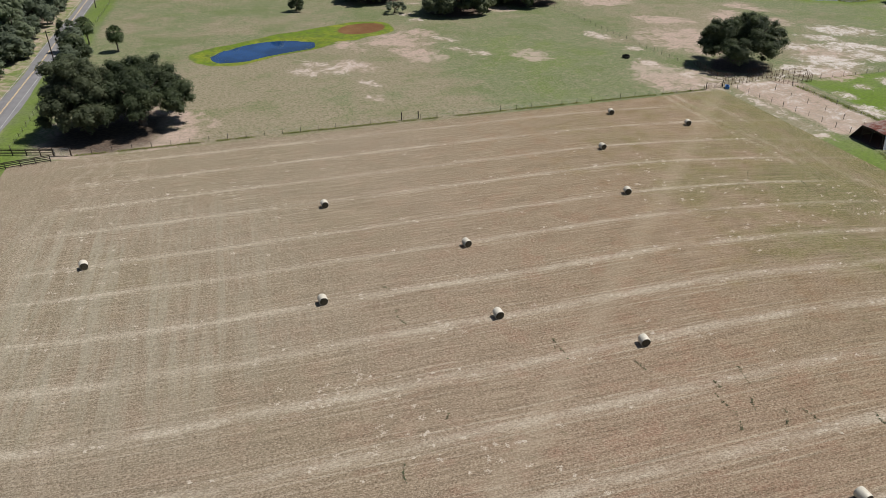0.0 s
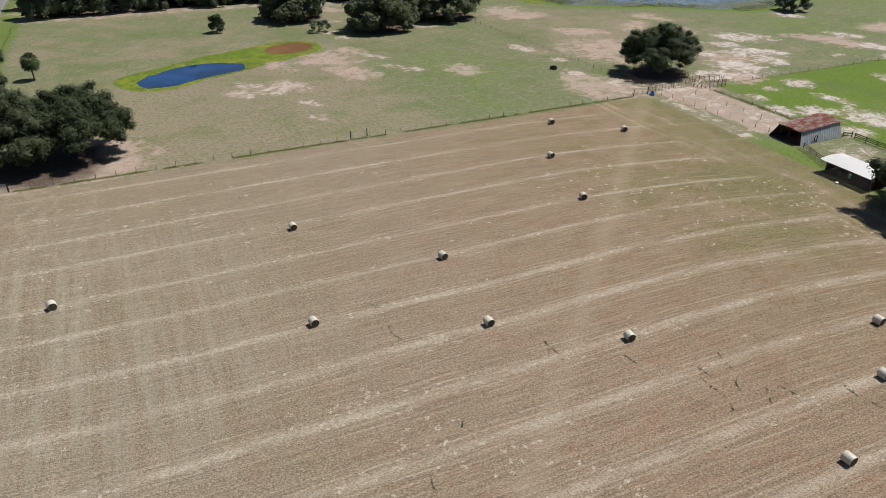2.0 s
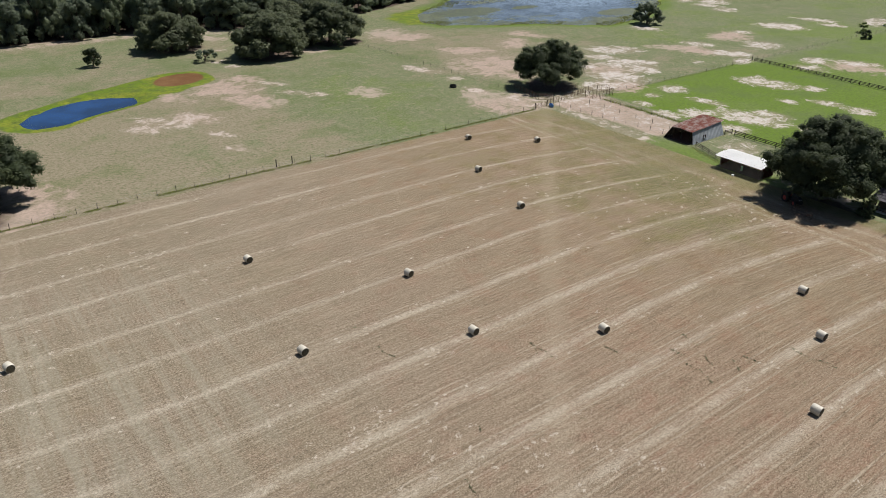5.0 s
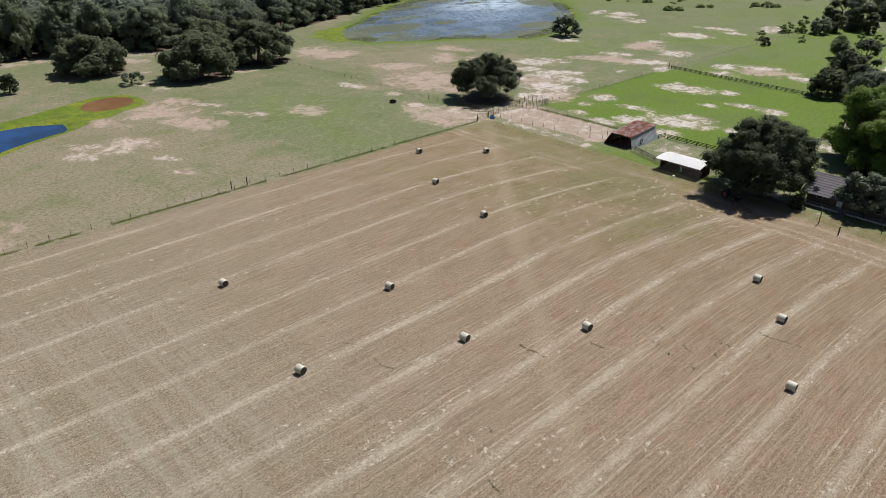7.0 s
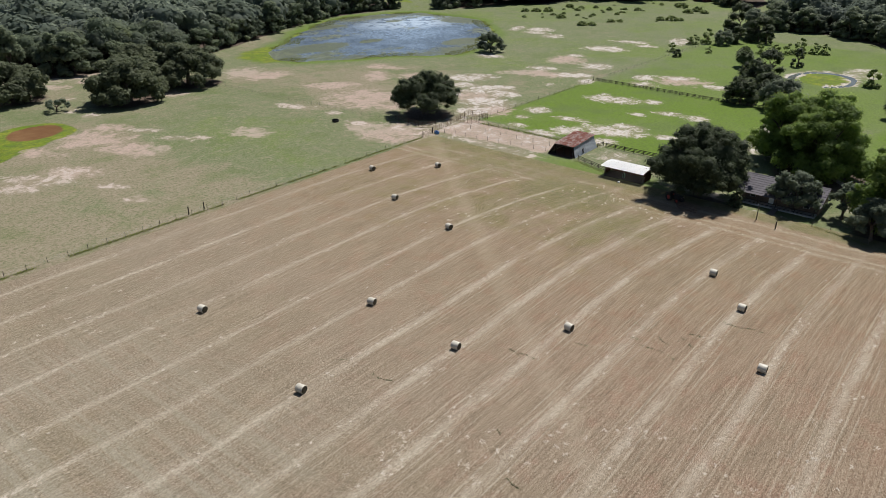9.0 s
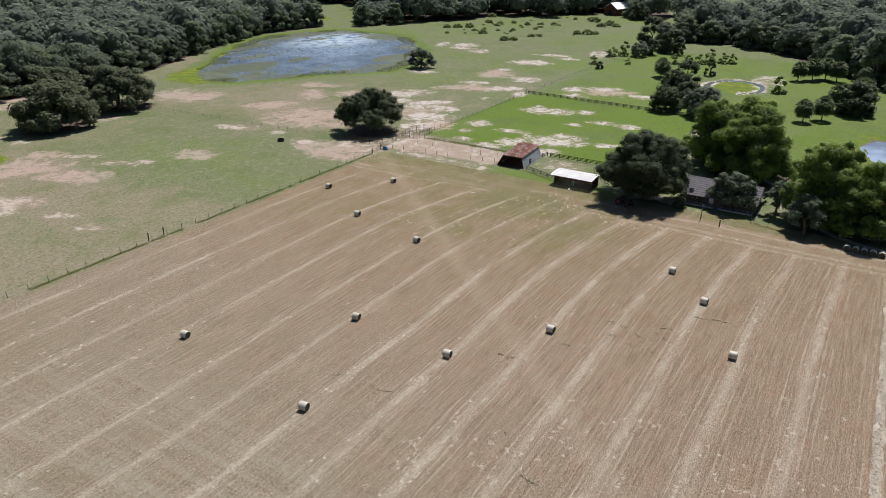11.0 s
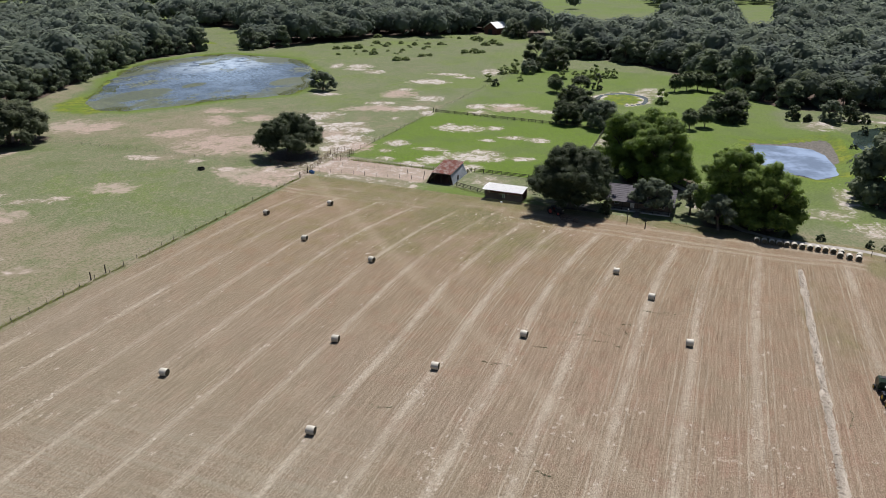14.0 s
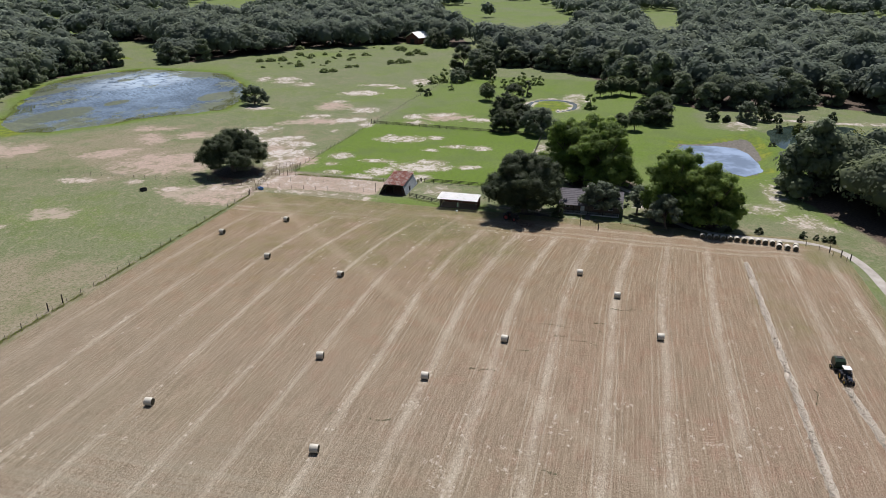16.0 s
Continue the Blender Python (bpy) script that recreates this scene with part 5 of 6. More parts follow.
edge_count = 0
mass = ([], [], []), ([], [], []), ([], [], [])
for wood in WOODS:
    xs, ys, ds = wood_spots(wood, 8.6, WOOD_RNG)
    for x, y, d in zip(xs, ys, ds):
        s = 0.8 + 0.4 * WOOD_RNG.random()
        far = math.hypot(x - 20, y - 60)
        if d < 9.5 and far < 420 and edge_count < 290 and y > -75 and y < 352 and x > -75:
            place_edge_tree(x, y, s * 0.92, WOOD_RNG.random() * 360, 1.5 if -40 < x < 72 and y > 295 else 1.0)
            edge_count += 1
        elif far < 270 and d < 30:
            for lst, v in zip(mass[0], (x, y, s)):
                lst.append(v)
        elif far < 720 and WOOD_RNG.random() < 0.62:
            for lst, v in zip(mass[1], (x, y, s * 1.22)):
                lst.append(v)
# the patchwork of woods and meadows beyond
fx, fy = (v.ravel() for v in np.meshgrid(np.arange(60, 2600, 12.5), np.arange(-700, 2600, 12.5)))
fx, fy = fx + WOOD_RNG.uniform(-6, 6, fx.size), fy + WOOD_RNG.uniform(-6, 6, fx.size)
fr, luck = np.hypot(fx, fy), WOOD_RNG.random(fx.size)
keep = (fr > 640) & (fr < 1550) & (fy > -0.35 * fx) & (fx > 0.12 * fy)
keep &= (fr < 760) | (luck > 0.48)
keep &= (fr < 1300) | (luck > 0.72)
keep &= (fx > 0.45 * fy) | (luck > 0.85)
keep &= (lattice(fx / 150, fy / 110, 21) + 0.25 * (lattice(fx / 40, fy / 40, 22) - 0.5) < 0.54) | (WOOD_RNG.random(fx.size) > 0.992)
for w in (WOOD_NORTH, WOOD_NORTHEAST, WOOD_EAST):
    keep &= sdf(fx, fy, w) > 0
for w in MEADOWS:
    keep &= (sdf(fx, fy, w) > 0) | (WOOD_RNG.random(fx.size) > 0.985)
mass[2][0].extend(fx[keep])
mass[2][1].extend(fy[keep])
mass[2][2].extend(1.05 + 0.35 * WOOD_RNG.random(int(keep.sum())))
for lod, label in enumerate(("dense dark oak woodland round the farm", "rolling canopy of distant oak woodland", "hazy far woods and tree belts between meadows")):
    joined_wood("woodland", *mass[lod], lod, label)

# ---- round hay bales ----
def bale_meshes():
    """Net-wrapped body with a settled underside, and its flat straw ends."""
    r, h, n = 0.58, 0.57, 32
    b = bmesh.new()
    rows = []
    for y, k in ((-h, 0.93), (-h + 0.07, 1.0), (-h * 0.3, 1.01), (h * 0.3, 1.01), (h - 0.07, 1.0), (h, 0.93)):
        row = []
        for i in range(n):
            a = 2 * math.pi * i / n
            rr = r * k * (1 + 0.012 * math.sin(5 * a + y * 3))
            row.append(b.verts.new((rr * math.cos(a), y, max(r + rr * math.sin(a), 0.035) - 0.02)))
        rows.append(row)
    for p, q in zip(rows, rows[1:]):
        for i in range(n):
            b.faces.new((p[i], p[(i + 1) % n], q[(i + 1) % n], q[i]))
    bmesh.ops.recalc_face_normals(b, faces=b.faces[:])
    body = bpy.data.meshes.new("wrap")
    b.to_mesh(body)
    b.free()
    ends = []
    for side in (-1, 1):
        b = bmesh.new()
        mid = b.verts.new((0, side * (h - 0.02), r))
        prev = None
        for k in (0.3, 0.6, 0.93):
            row = []
            for i in range(n):
                a = 2 * math.pi * i / n
                row.append(b.verts.new((r * k * math.cos(a), side * (h - (0.03 if k == 0.6 else 0.0)), max(r + r * k * math.sin(a), 0.035) - 0.02)))
            for i in range(n):
                j = (i + 1) % n
                b.faces.new((row[i], row[j], mid) if prev is None else (row[i], row[j], prev[j], prev[i]))
            prev = row
        bmesh.ops.recalc_face_normals(b, faces=b.faces[:])
        e = bpy.data.meshes.new("end_face")
        b.to_mesh(e)
        b.free()
        ends.append(e)
    return body, ends


def make_bale():
    body, ends = bale_meshes()
    t = thing("hay_bale", spot(0, 0), "round net-wrapped hay bale lying on mown stubble", "hay bale", "bales in the field")
    part("wrap", body, BALEWRAP, t, "pale net wrap", smooth=True)
    for e in ends:
        part("end_face", e, SHADED_BALEEND, t, "brown straw end darkened as if in shade")
    return t


FIELD_BALES = [(25.4, 66.8, 4), (39.9, 56.9, -6), (4.9, 76.0, 8), (26.9, 84.7, 10), (8.7, 103.2, 5), (57.6, 93.6, -12), (62.5, 112.3, 6), (84.9, 118.7, -15), (73.1, 129.3, -10), (71.0, 46.6, 3), (62.0, 38.9, -4), (47.2, 31.4, 2), (-26.0, 94.0, 14)]
bale = make_bale()
bale.matrix_basis = spot(*FIELD_BALES[0][:2], FIELD_BALES[0][2], 1, 0.06)
for x, y, a in FIELD_BALES[1:]:
    copy_thing(bale, spot(x, y, a, 1.0, 0.06))
ROW_BALES = [(99.6 - 0.02 * i - 0.003 * i * i, 20.4 - 1.5 * i, 88 + (i * 37) % 9) for i in range(12)] + [(97.2, 4.3, 84), (97.0, 2.6, 95), (96.8, 0.9, 90), (98.4, 0.6, 70)]
for x, y, a in ROW_BALES:
    b = copy_thing(bale, spot(x, y, a, 1.0, 0.05))
    tagged(b, "round net-wrapped hay bale stored in a row by the track", group="bales in a row")


# ---- loose hay ----
def windrow(name, line, half, height, seed, label):
    """A ridge of raked hay with a tousled surface."""
    (ax, ay), (bx, by) = line
    L = math.hypot(bx - ax, by - ay)
    n, k = int(L / 0.22), 11
    s, c = np.meshgrid(np.linspace(0, 1, n), np.linspace(-1, 1, k), indexing="ij")
    rng = np.random.default_rng(seed)
    w = half * (0.8 + 0.5 * lattice(s * L / 1.6, c * 0, seed)) * (1 + 0.25 * (lattice(s * L / 0.5, c * 0, seed + 1) - 0.5))
    u = c * w + 0.35 * (lattice(s * L / 2.5, c * 0 + 3, seed + 2) - 0.5)
    z = height * (1 - np.abs(c) ** 1.8) * (0.7 + 0.5 * lattice(s * L / 0.9, c * 2, seed + 3)) + 0.04 * rng.random(s.shape)
    z = np.where(np.abs(c) > 0.99, 0.0, z) + 0.05
    ux, uy = (bx - ax) / L, (by - ay) / L
    v = np.stack([ax + ux * s * L - uy * u + 0.1 * rng.normal(size=s.shape), ay + uy * s * L + ux * u, z], -1)
    idx = np.arange(s.size).reshape(s.shape)
    q = np.stack([idx[:-1, :-1], idx[1:, :-1], idx[1:, 1:], idx[:-1, 1:]], -1).reshape(-1, 4)
    m = 5200
    ss, cc = rng.random(m), rng.uniform(-1.15, 1.15, m)
    hw = half * (0.8 + 0.5 * lattice(ss * L / 1.6, ss * 0, seed))
    p = np.column_stack([ax + ux * ss * L - uy * cc * hw, ay + uy * ss * L + ux * cc * hw, 0.09 + height * np.clip(1 - np.abs(cc) ** 1.8, 0, 1) * (0.75 + 0.5 * rng.random(m))])
    nr = rng.normal(size=(m, 3)) * 0.25 + np.array([0, 0, 1.0])
    nr /= np.linalg.norm(nr, axis=1, keepdims=True)
    cv, cq = leaf_cards(rng, p, nr, 0.08 + 0.12 * rng.random(m))
    me = quick_mesh(name, np.concatenate([v.reshape(-1, 3), cv]), quads=np.concatenate([q, cq + s.size]))
    me.materials.append(LOOSEHAY)
    return tagged(new(name, me), label, "windrow")



windrow("hay_windrow", ((3, 12.3), (86.5, 12.5)), 0.5, 0.28, 3, "raked ridge of loose pale hay awaiting the baler")
windrow("hay_windrow", ((-12, -0.6), (38.8, 4.5)), 0.5, 0.2, 8, "raked ridge of loose pale hay in front of the tractor")


def swath_spots(rng, count):
    """Places along the baled rows, where a little hay was left behind."""
    x = rng.uniform(-34, 92, count)
    row = np.array(ROW_Y)[rng.integers(4, 16, count)]
    bend = np.interp(row, [10, 30, 55, 100, 125], [0.2, 2.3, 3.8, 5.2, 3.0]) * np.clip((x - 50) / 38, 0, 1.4) ** 2
    return np.column_stack([x, row - bend + rng.normal(size=count) * 0.7])


def hay_tufts():
    rng = np.random.default_rng(12)
    spots = []
    for cx, cy, n, sx, sy in ((-26, 112, 14, 3, 14), (-28, 90, 24, 5, 7), (-9, 115, 16, 6, 3), (4.5, 59.5, 16, 4, 1), (11, 51, 14, 3, 4), (17, 44, 14, 3, 3), (18.5, 66.5, 8, 1.2, 1.2), (21, 30, 30, 6, 6), (24, 17, 40, 12, 6), (59, 96, 10, 2, 3), (67, 102, 10, 3, 4), (74, 86, 40, 7, 9), (90, 80, 50, 5, 14), (92, 60, 30, 4, 12), (64, -1, 14, 6, 3), (30, 122, 10, 30, 5)):
        spots += [(cx + rng.normal() * sx, cy + rng.normal() * sy) for _ in range(n)]
    spots += [(rng.uniform(-40, 100), rng.uniform(-4, 134)) for _ in range(40)]
    spots = np.array([p for p in spots if -44 < p[0] < 101 and -6 < p[1] < 135])
    spots = np.concatenate([spots, swath_spots(rng, 320)])
    n = 14
    size = 0.5 + rng.random(len(spots))
    size[-320:] *= 0.7
    c = np.repeat(np.column_stack([spots, np.full(len(spots), 0.14)]), n, axis=0)
    c[:, 2] = 0.075
    c += rng.normal(size=c.shape) * np.repeat(size, n)[:, None] * np.array([0.20, 0.15, 0.008])
    nr = rng.normal(size=c.shape) * 0.12 + np.array([0, 0, 1.0])
    nr /= np.linalg.norm(nr, axis=1, keepdims=True)
    v, q = leaf_cards(rng, c, nr, 0.05 + 0.07 * rng.random(len(c)))
    me = quick_mesh("loose_hay", v, quads=q)
    me.materials.append(LOOSEHAY)
    tagged(new("loose_hay", me), "small pale wads of hay left on the stubble", "hay", kind="stuff")


hay_tufts()


def field_weeds():
    """Short dark trails of weeds that the mower left standing."""
    rng = np.random.default_rng(4)
    P = []
    for x, y, a, n, L in ((44, 48, 75, 14, 1.8), (50.5, 41.5, 85, 16, 2.2), (46, 44.6, 75, 14, 2.4), (57, 37, 95, 34, 6), (47.6, 42, 70, 12, 2.6), (29.6, 59.8, 75, 18, 2.8), (37.5, 53.6, 82, 14, 1.8), (13.8, 70.2, 95, 20, 3.2), (8.8, 45.8, 95, 18, 2.4),
                          (14.8, 51.8, 80, 8, 1.0), (42.9, 44.3, 82, 26, 5.5), (47.6, 49.5, 95, 18, 4), (30, 58.2, 95, 16, 3.4), (35, 9.6, 0, 18, 4.5), (13.6, 77.3, 110, 8, 1.4), (80, 93, 40, 24, 7), (88, 88, 60, 24, 7)):
        t = rng.uniform(-0.5, 0.5, n) * L
        bow = 0.35 * np.sin(t * 1.1 + x)
        ca, sa = math.cos(radians(a)), math.sin(radians(a))
        P.append(np.column_stack([x + t * ca - bow * sa + rng.normal(size=n) * 0.06, y + t * sa + bow * ca + rng.normal(size=n) * 0.06, np.full(n, 0.11)]))
    p = np.repeat(np.concatenate(P), 3, axis=0) + rng.normal(size=(sum(len(q) for q in P) * 3, 3)) * np.array([0.06, 0.06, 0.02])
    nr = rng.normal(size=p.shape) + np.array([0, 0, 1.0])
    nr /= np.linalg.norm(nr, axis=1, keepdims=True)
    v, q = leaf_cards(rng, p, nr, 0.04 + 0.05 * rng.random(len(p)))
    me = quick_mesh("field_weeds", v, quads=q)
    me.materials.append(LEAF_OLIVE)
    tagged(new("field_weeds", me), "short dark trails of weeds left in the stubble", "weeds", kind="stuff")


field_weeds()


# ---- fences ----
def aim(p, q):
    return math.degrees(math.atan2(q[1] - p[1], q[0] - p[0]))


def post_mesh(r, h):
    return Build().rod((0, 0, -0.3), (0, 0, h - 0.04), r, r * 0.94, 8).rod((0, 0, h - 0.045), (0, 0, h), r * 0.93, r * 0.7, 8).mesh("post")


POST, TPOST, BIGPOST = post_mesh(0.06, 1.2), post_mesh(0.04, 1.15), post_mesh(0.12, 1.7)
for me, mat in ((POST, OLDWOOD), (TPOST, DARKWOOD), (BIGPOST, DARKWOOD)):
    me.materials.append(mat)


def wire_fence(p, q, gap, label, seed=0):
    rng = random.Random(seed)
    L = math.hypot(q[0] - p[0], q[1] - p[1])
    f = thing("wire_fence", pose(p[0], p[1], 0, 0, 0, aim(p, q)), label, "fence")
    n = max(1, round(L / gap))
    for i in range(n + 1):
        me = POST if (i % 4 == 0 or i == n) else TPOST
        part("post", me, None, f, m=pose(L * i / n, rng.uniform(-0.06, 0.06), rng.uniform(-0.05, 0.08), rng.uniform(-3, 3), rng.uniform(-3, 3), rng.uniform(0, 360)))
    for z in (0.3, 0.55, 0.8, 1.05):
        part("wire", Build().rod((0, 0, z), (L, 0, z), 0.006, 0.006, 4, False), WIRE, f)
    return f


def board_fence(p, q, gap, label, rails=(0.3, 0.65, 1.0), material=None, seed=0, height=1.18):
    rng = random.Random(seed)
    material = material or DARKWOOD
    L = math.hypot(q[0] - p[0], q[1] - p[1])
    f = thing("board_fence", pose(p[0], p[1], 0, 0, 0, aim(p, q)), label, "fence")
    n = max(1, round(L / gap))
    g = L / n
    post = Build().box(-0.075, 0.075, -0.075, 0.075, -0.3, height, 0.012).mesh("post")
    rail = Build().box(0.0, g + 0.04, -0.022, 0.022, -0.075, 0.075, 0.006).mesh("rail")
    for i in range(n + 1):
        part("post", post, material, f, m=pose(g * i, 0, 0, rng.uniform(-1.5, 1.5), rng.uniform(-1.5, 1.5), 0))
    for i in range(n):
        for z in rails:
            part("rail", rail, material, f, m=pose(g * i - 0.02, 0.1, z + rng.uniform(-0.02, 0.02), 0, rng.uniform(-0.4, 0.4), 0))
    return f


wire_fence((-34.5, 138.6), (101.5, 138.0), 3.6, "wire fence on weathered wooden posts along the pasture", 1)
wire_fence((104.3, 235), (108.5, 157), 3.5, "wire fence on weathered posts between two pastures", 2)
wire_fence((133, 137.2), (264, 135.5), 3.4, "wire fence on wooden posts beside the green paddock", 3)
wire_fence((264, 135.5), (330, 134), 3.6, "wire fence on thin posts crossing the far pasture", 33)
wire_fence((109, 136), (113, 105.5), 3.4, "wire fence on thin posts along the sandy yard", 4)
wire_fence((122.5, 134), (123, 106.5), 3.4, "wire fence on thin posts beside a weedy strip", 5)
wire_fence((117, 133), (117.5, 107), 5.2, "sagging wire on thin posts across the sandy yard", 6)
wire_fence((-46.4, 145), (-45.0, 290), 3.4, "wire fence on thin posts along the road verge", 7)
wire_fence((100.5, -2), (93, -8.6), 3.0, "wire fence on dark posts by the bend of the track", 8)
wire_fence((104.5, 39), (101.5, 28.5), 3.5, "pale wire fence at the front of the lawn", 9)
board_fence((198.3, 136), (194.5, 70.5), 2.7, "dark board fence along the far side of the paddock", seed=1)
board_fence((194.5, 69.2), (150.5, 67.8), 2.7, "weathered board fence beside a sandy lane", material=OLDWOOD, seed=2)
board_fence((126.2, 95), (126, 68.6), 2.6, "dark board fence along the near side of the paddock", seed=3)
board_fence((150.5, 67.8), (127, 67.8), 2.7, "dark board fence behind the shade tree", seed=31)
board_fence((-48, 143), (-37.6, 139.6), 2.5, "dark board fence leading to the field gate", (0.3, 0.65, 1.0, 1.25), seed=4, height=1.4)
board_fence((-47.5, 134.8), (-37.8, 136.6), 2.5, "dark board fence leading to the field gate", (0.3, 0.65, 1.0, 1.25), seed=5, height=1.4)
board_fence((112, 95.4), (108.2, 86), 2.4, "weathered board fence between barn and shed", material=OLDWOOD, seed=6)
board_fence((124.6, 96.6), (126.6, 96), 2.0, "short dark board fence beside the barn", seed=7)


def make_gate(p, q, label, material, bars=6, h=1.35, open_turn=0.0):
    L = math.hypot(q[0] - p[0], q[1] - p[1])
    g = thing("metal_gate", pose(p[0], p[1], 0, 0, 0, aim(p, q) + open_turn), label, "gate")
    part("gate_frame", Build().rod((0, 0, 0.15), (0, 0, h), 0.03).rod((L, 0, 0.15), (L, 0, h), 0.03).rod((L / 2, 0, 0.15), (L / 2, 0, h), 0.025), material, g)
    for i in range(bars):
        z = 0.18 + (h - 0.2) * i / (bars - 1)
        part("bar", Build().rod((0, 0, z), (L, 0, z), 0.025, 0.025, 6), material, g)
    return g


make_gate((-37.6, 139.4), (-34.8, 138.6), "pale galvanised gate closed in the field fence", GALV, 8, 1.6)
make_gate((102.4, 138.0), (106.2, 138.3), "rusty tube gate at the field corner", RUSTPIPE)
for x, y in ((102, 138), (106.6, 138.4), (-37.8, 139.5), (-34.6, 138.6), (29.6, 139), (33.2, 139), (98.4, 44.2), (97.4, -6.2), (95.2, -8.0), (93.4, -9.4), (198.5, 137)):
    p = thing("gate_post", pose(x, y, 0), "thick dark wooden post set in the ground", "post")
    part("shaft", BIGPOST, DARKWOOD, p)


# ---- cattle corral of pipe panels ----
def pipe_panel(p, q, label, material=None, h=1.6):
    L = math.hypot(q[0] - p[0], q[1] - p[1])
    t = thing("corral_panel", pose(p[0], p[1], 0, 0, 0, aim(p, q)), label, "corral panel", "corral panels")
    material = material or RUSTPIPE
    for x in (0.0, L / 2, L):
        part("upright", Build().rod((x, 0, 0), (x, 0, h), 0.035, 0.035, 6), material, t)
    for i in range(6):
        z = 0.25 + (h - 0.3) * i / 5
        part("bar", Build().rod((0, 0, z), (L, 0, z), 0.025, 0.025, 6), material, t)
    return t


def panel_line(pts, gap, label, material=None, h=1.6):
    for p, q in zip(pts, pts[1:]):
        L = math.hypot(q[0] - p[0], q[1] - p[1])
        n = max(1, round(L / gap))
        for i in range(n):
            a = [p[k] + (q[k] - p[k]) * i / n for k in (0, 1)]
            b = [p[k] + (q[k] - p[k]) * (i + 0.98) / n for k in (0, 1)]
            pipe_panel(a, b, label, material, h)


panel_line([(110.5, 156), (109.3, 144.5), (112.5, 142)], 3.0, "rusty pipe corral panel under the oak")
panel_line([(107.5, 139), (114, 139.5), (118, 140.5), (126, 142)], 2.6, "rusty pipe corral panel along the cattle lane")
panel_line([(118, 144.5), (126, 146)], 2.7, "rusty pipe corral panel beside the oak's shade")
panel_line([(121, 141), (121.5, 136), (129, 135.5), (130.5, 139.5), (126, 142)], 2.6, "rusty pipe panel of a holding pen", None, 1.9)

trough = thing("water_trough", pose(107.2, 137.4, 0, 0, 0, 60), "blue plastic trough at the field gate", "trough")
part("tub", Build().box(-0.9, 0.9, -0.4, 0.4, 0, 0.12, 0.05).box(-0.9, 0.9, -0.4, -0.32, 0.1, 0.6).box(-0.9, 0.9, 0.32, 0.4, 0.1, 0.6).box(-0.9, -0.82, -0.33, 0.33, 0.1, 0.6).box(0.82, 0.9, -0.33, 0.33, 0.1, 0.6), BLUEPLASTIC, trough)
part("rim", Build().box(-0.95, 0.95, -0.45, -0.36, 0.58, 0.64, 0.01).box(-0.95, 0.95, 0.36, 0.45, 0.58, 0.64, 0.01), BLUEPLASTIC, trough)


# ---- barn: splayed sheet walls and a rusted roof ----
def corrugated(p00, p10, p01, p11, waves, amp, thick=0.02):
    """A corrugated sheet between four corners, with waves along the first edge."""
    b = bmesh.new()
    p00, p10, p01, p11 = (Vector(p) for p in (p00, p10, p01, p11))
    nr = (p10 - p00).cross(p01 - p00).normalized()
    n = waves * 4
    lo, hi = [], []
    for i in range(n + 1):
        s = i / n
        o = nr * (amp * (1, 1, -1, -1)[i % 4])
        lo.append(b.verts.new(p00.lerp(p10, s) + o))
        hi.append(b.verts.new(p01.lerp(p11, s) + o))
    for i in range(n):
        b.faces.new((lo[i], lo[i + 1], hi[i + 1], hi[i]))
    bmesh.ops.solidify(b, geom=b.faces[:], thickness=thick)
    me = bpy.data.meshes.new("sheet")
    b.to_mesh(me)
    b.free()
    return me


barn = thing("barn", pose(0, 0, 0), "open-fronted pale sheet barn with a rusted red roof", "barn")
part("side_wall", corrugated((112.2, 96.4, 0), (124.3, 96.6, 0), (112.9, 97.5, 2.65), (124.4, 98.1, 2.95), 22, 0.03), BARNWALL, barn, "weathered pale blue sheet wall")
part("side_wall", corrugated((111.2, 103.9, 0), (124.3, 104.6, 0), (112.3, 102.7, 2.65), (124.6, 103.8, 2.95), 22, 0.03), DARKWOOD, barn)
part("back_wall", corrugated((124.35, 96.7, 0), (124.35, 104.5, 0), (124.45, 98.2, 2.9), (124.45, 103.7, 2.9), 14, 0.03), DARKWOOD, barn)
for i in range(9):
    a, c = i / 9, (i + 1) / 9
    def roof_at(s, t):
        return (112.2 + (125.2 - 112.2) * s, (97.1 + 0.7 * s) * (1 - t) + (102.9 + 1.0 * s) * t, 2.78 + 0.3 * s + 0.12 * math.sin(math.pi * t))
    part("roof_sheet", corrugated(roof_at(0, a), roof_at(0, c), roof_at(1, a), roof_at(1, c), 4, 0.02), RUSTROOF, barn, "" if i else "rust-red corrugated roof sheet")
for x, y in ((112.9, 97.7), (112.8, 100.2), (112.7, 102.4), (118.5, 97.9), (118.5, 103.0), (124.1, 98.4), (124.1, 103.4)):
    part("post", Build().box(x - 0.09, x + 0.09, y - 0.09, y + 0.09, 0, 2.68), DARKWOOD, barn)
for z0, z1 in ((2.45, 2.65),):
    part("lintel", Build().box(112.3, 112.45, 97.5, 102.6, z0, z1), DARKWOOD, barn)
for i in range(5):
    part("floor_board", Build().box(111.6, 124.2, 97.0 + 1.4 * i, 98.38 + 1.4 * i, 0.0, 0.06 + 0.004 * (i % 2)), DARKWOOD, barn)
part("doorway_frame", Build().box(116.2, 116.3, 96.55, 96.72, 0, 1.5).box(116.9, 117.0, 96.55, 96.72, 0, 1.5).box(116.2, 117.0, 96.55, 96.75, 1.42, 1.5), DARKWOOD, barn)

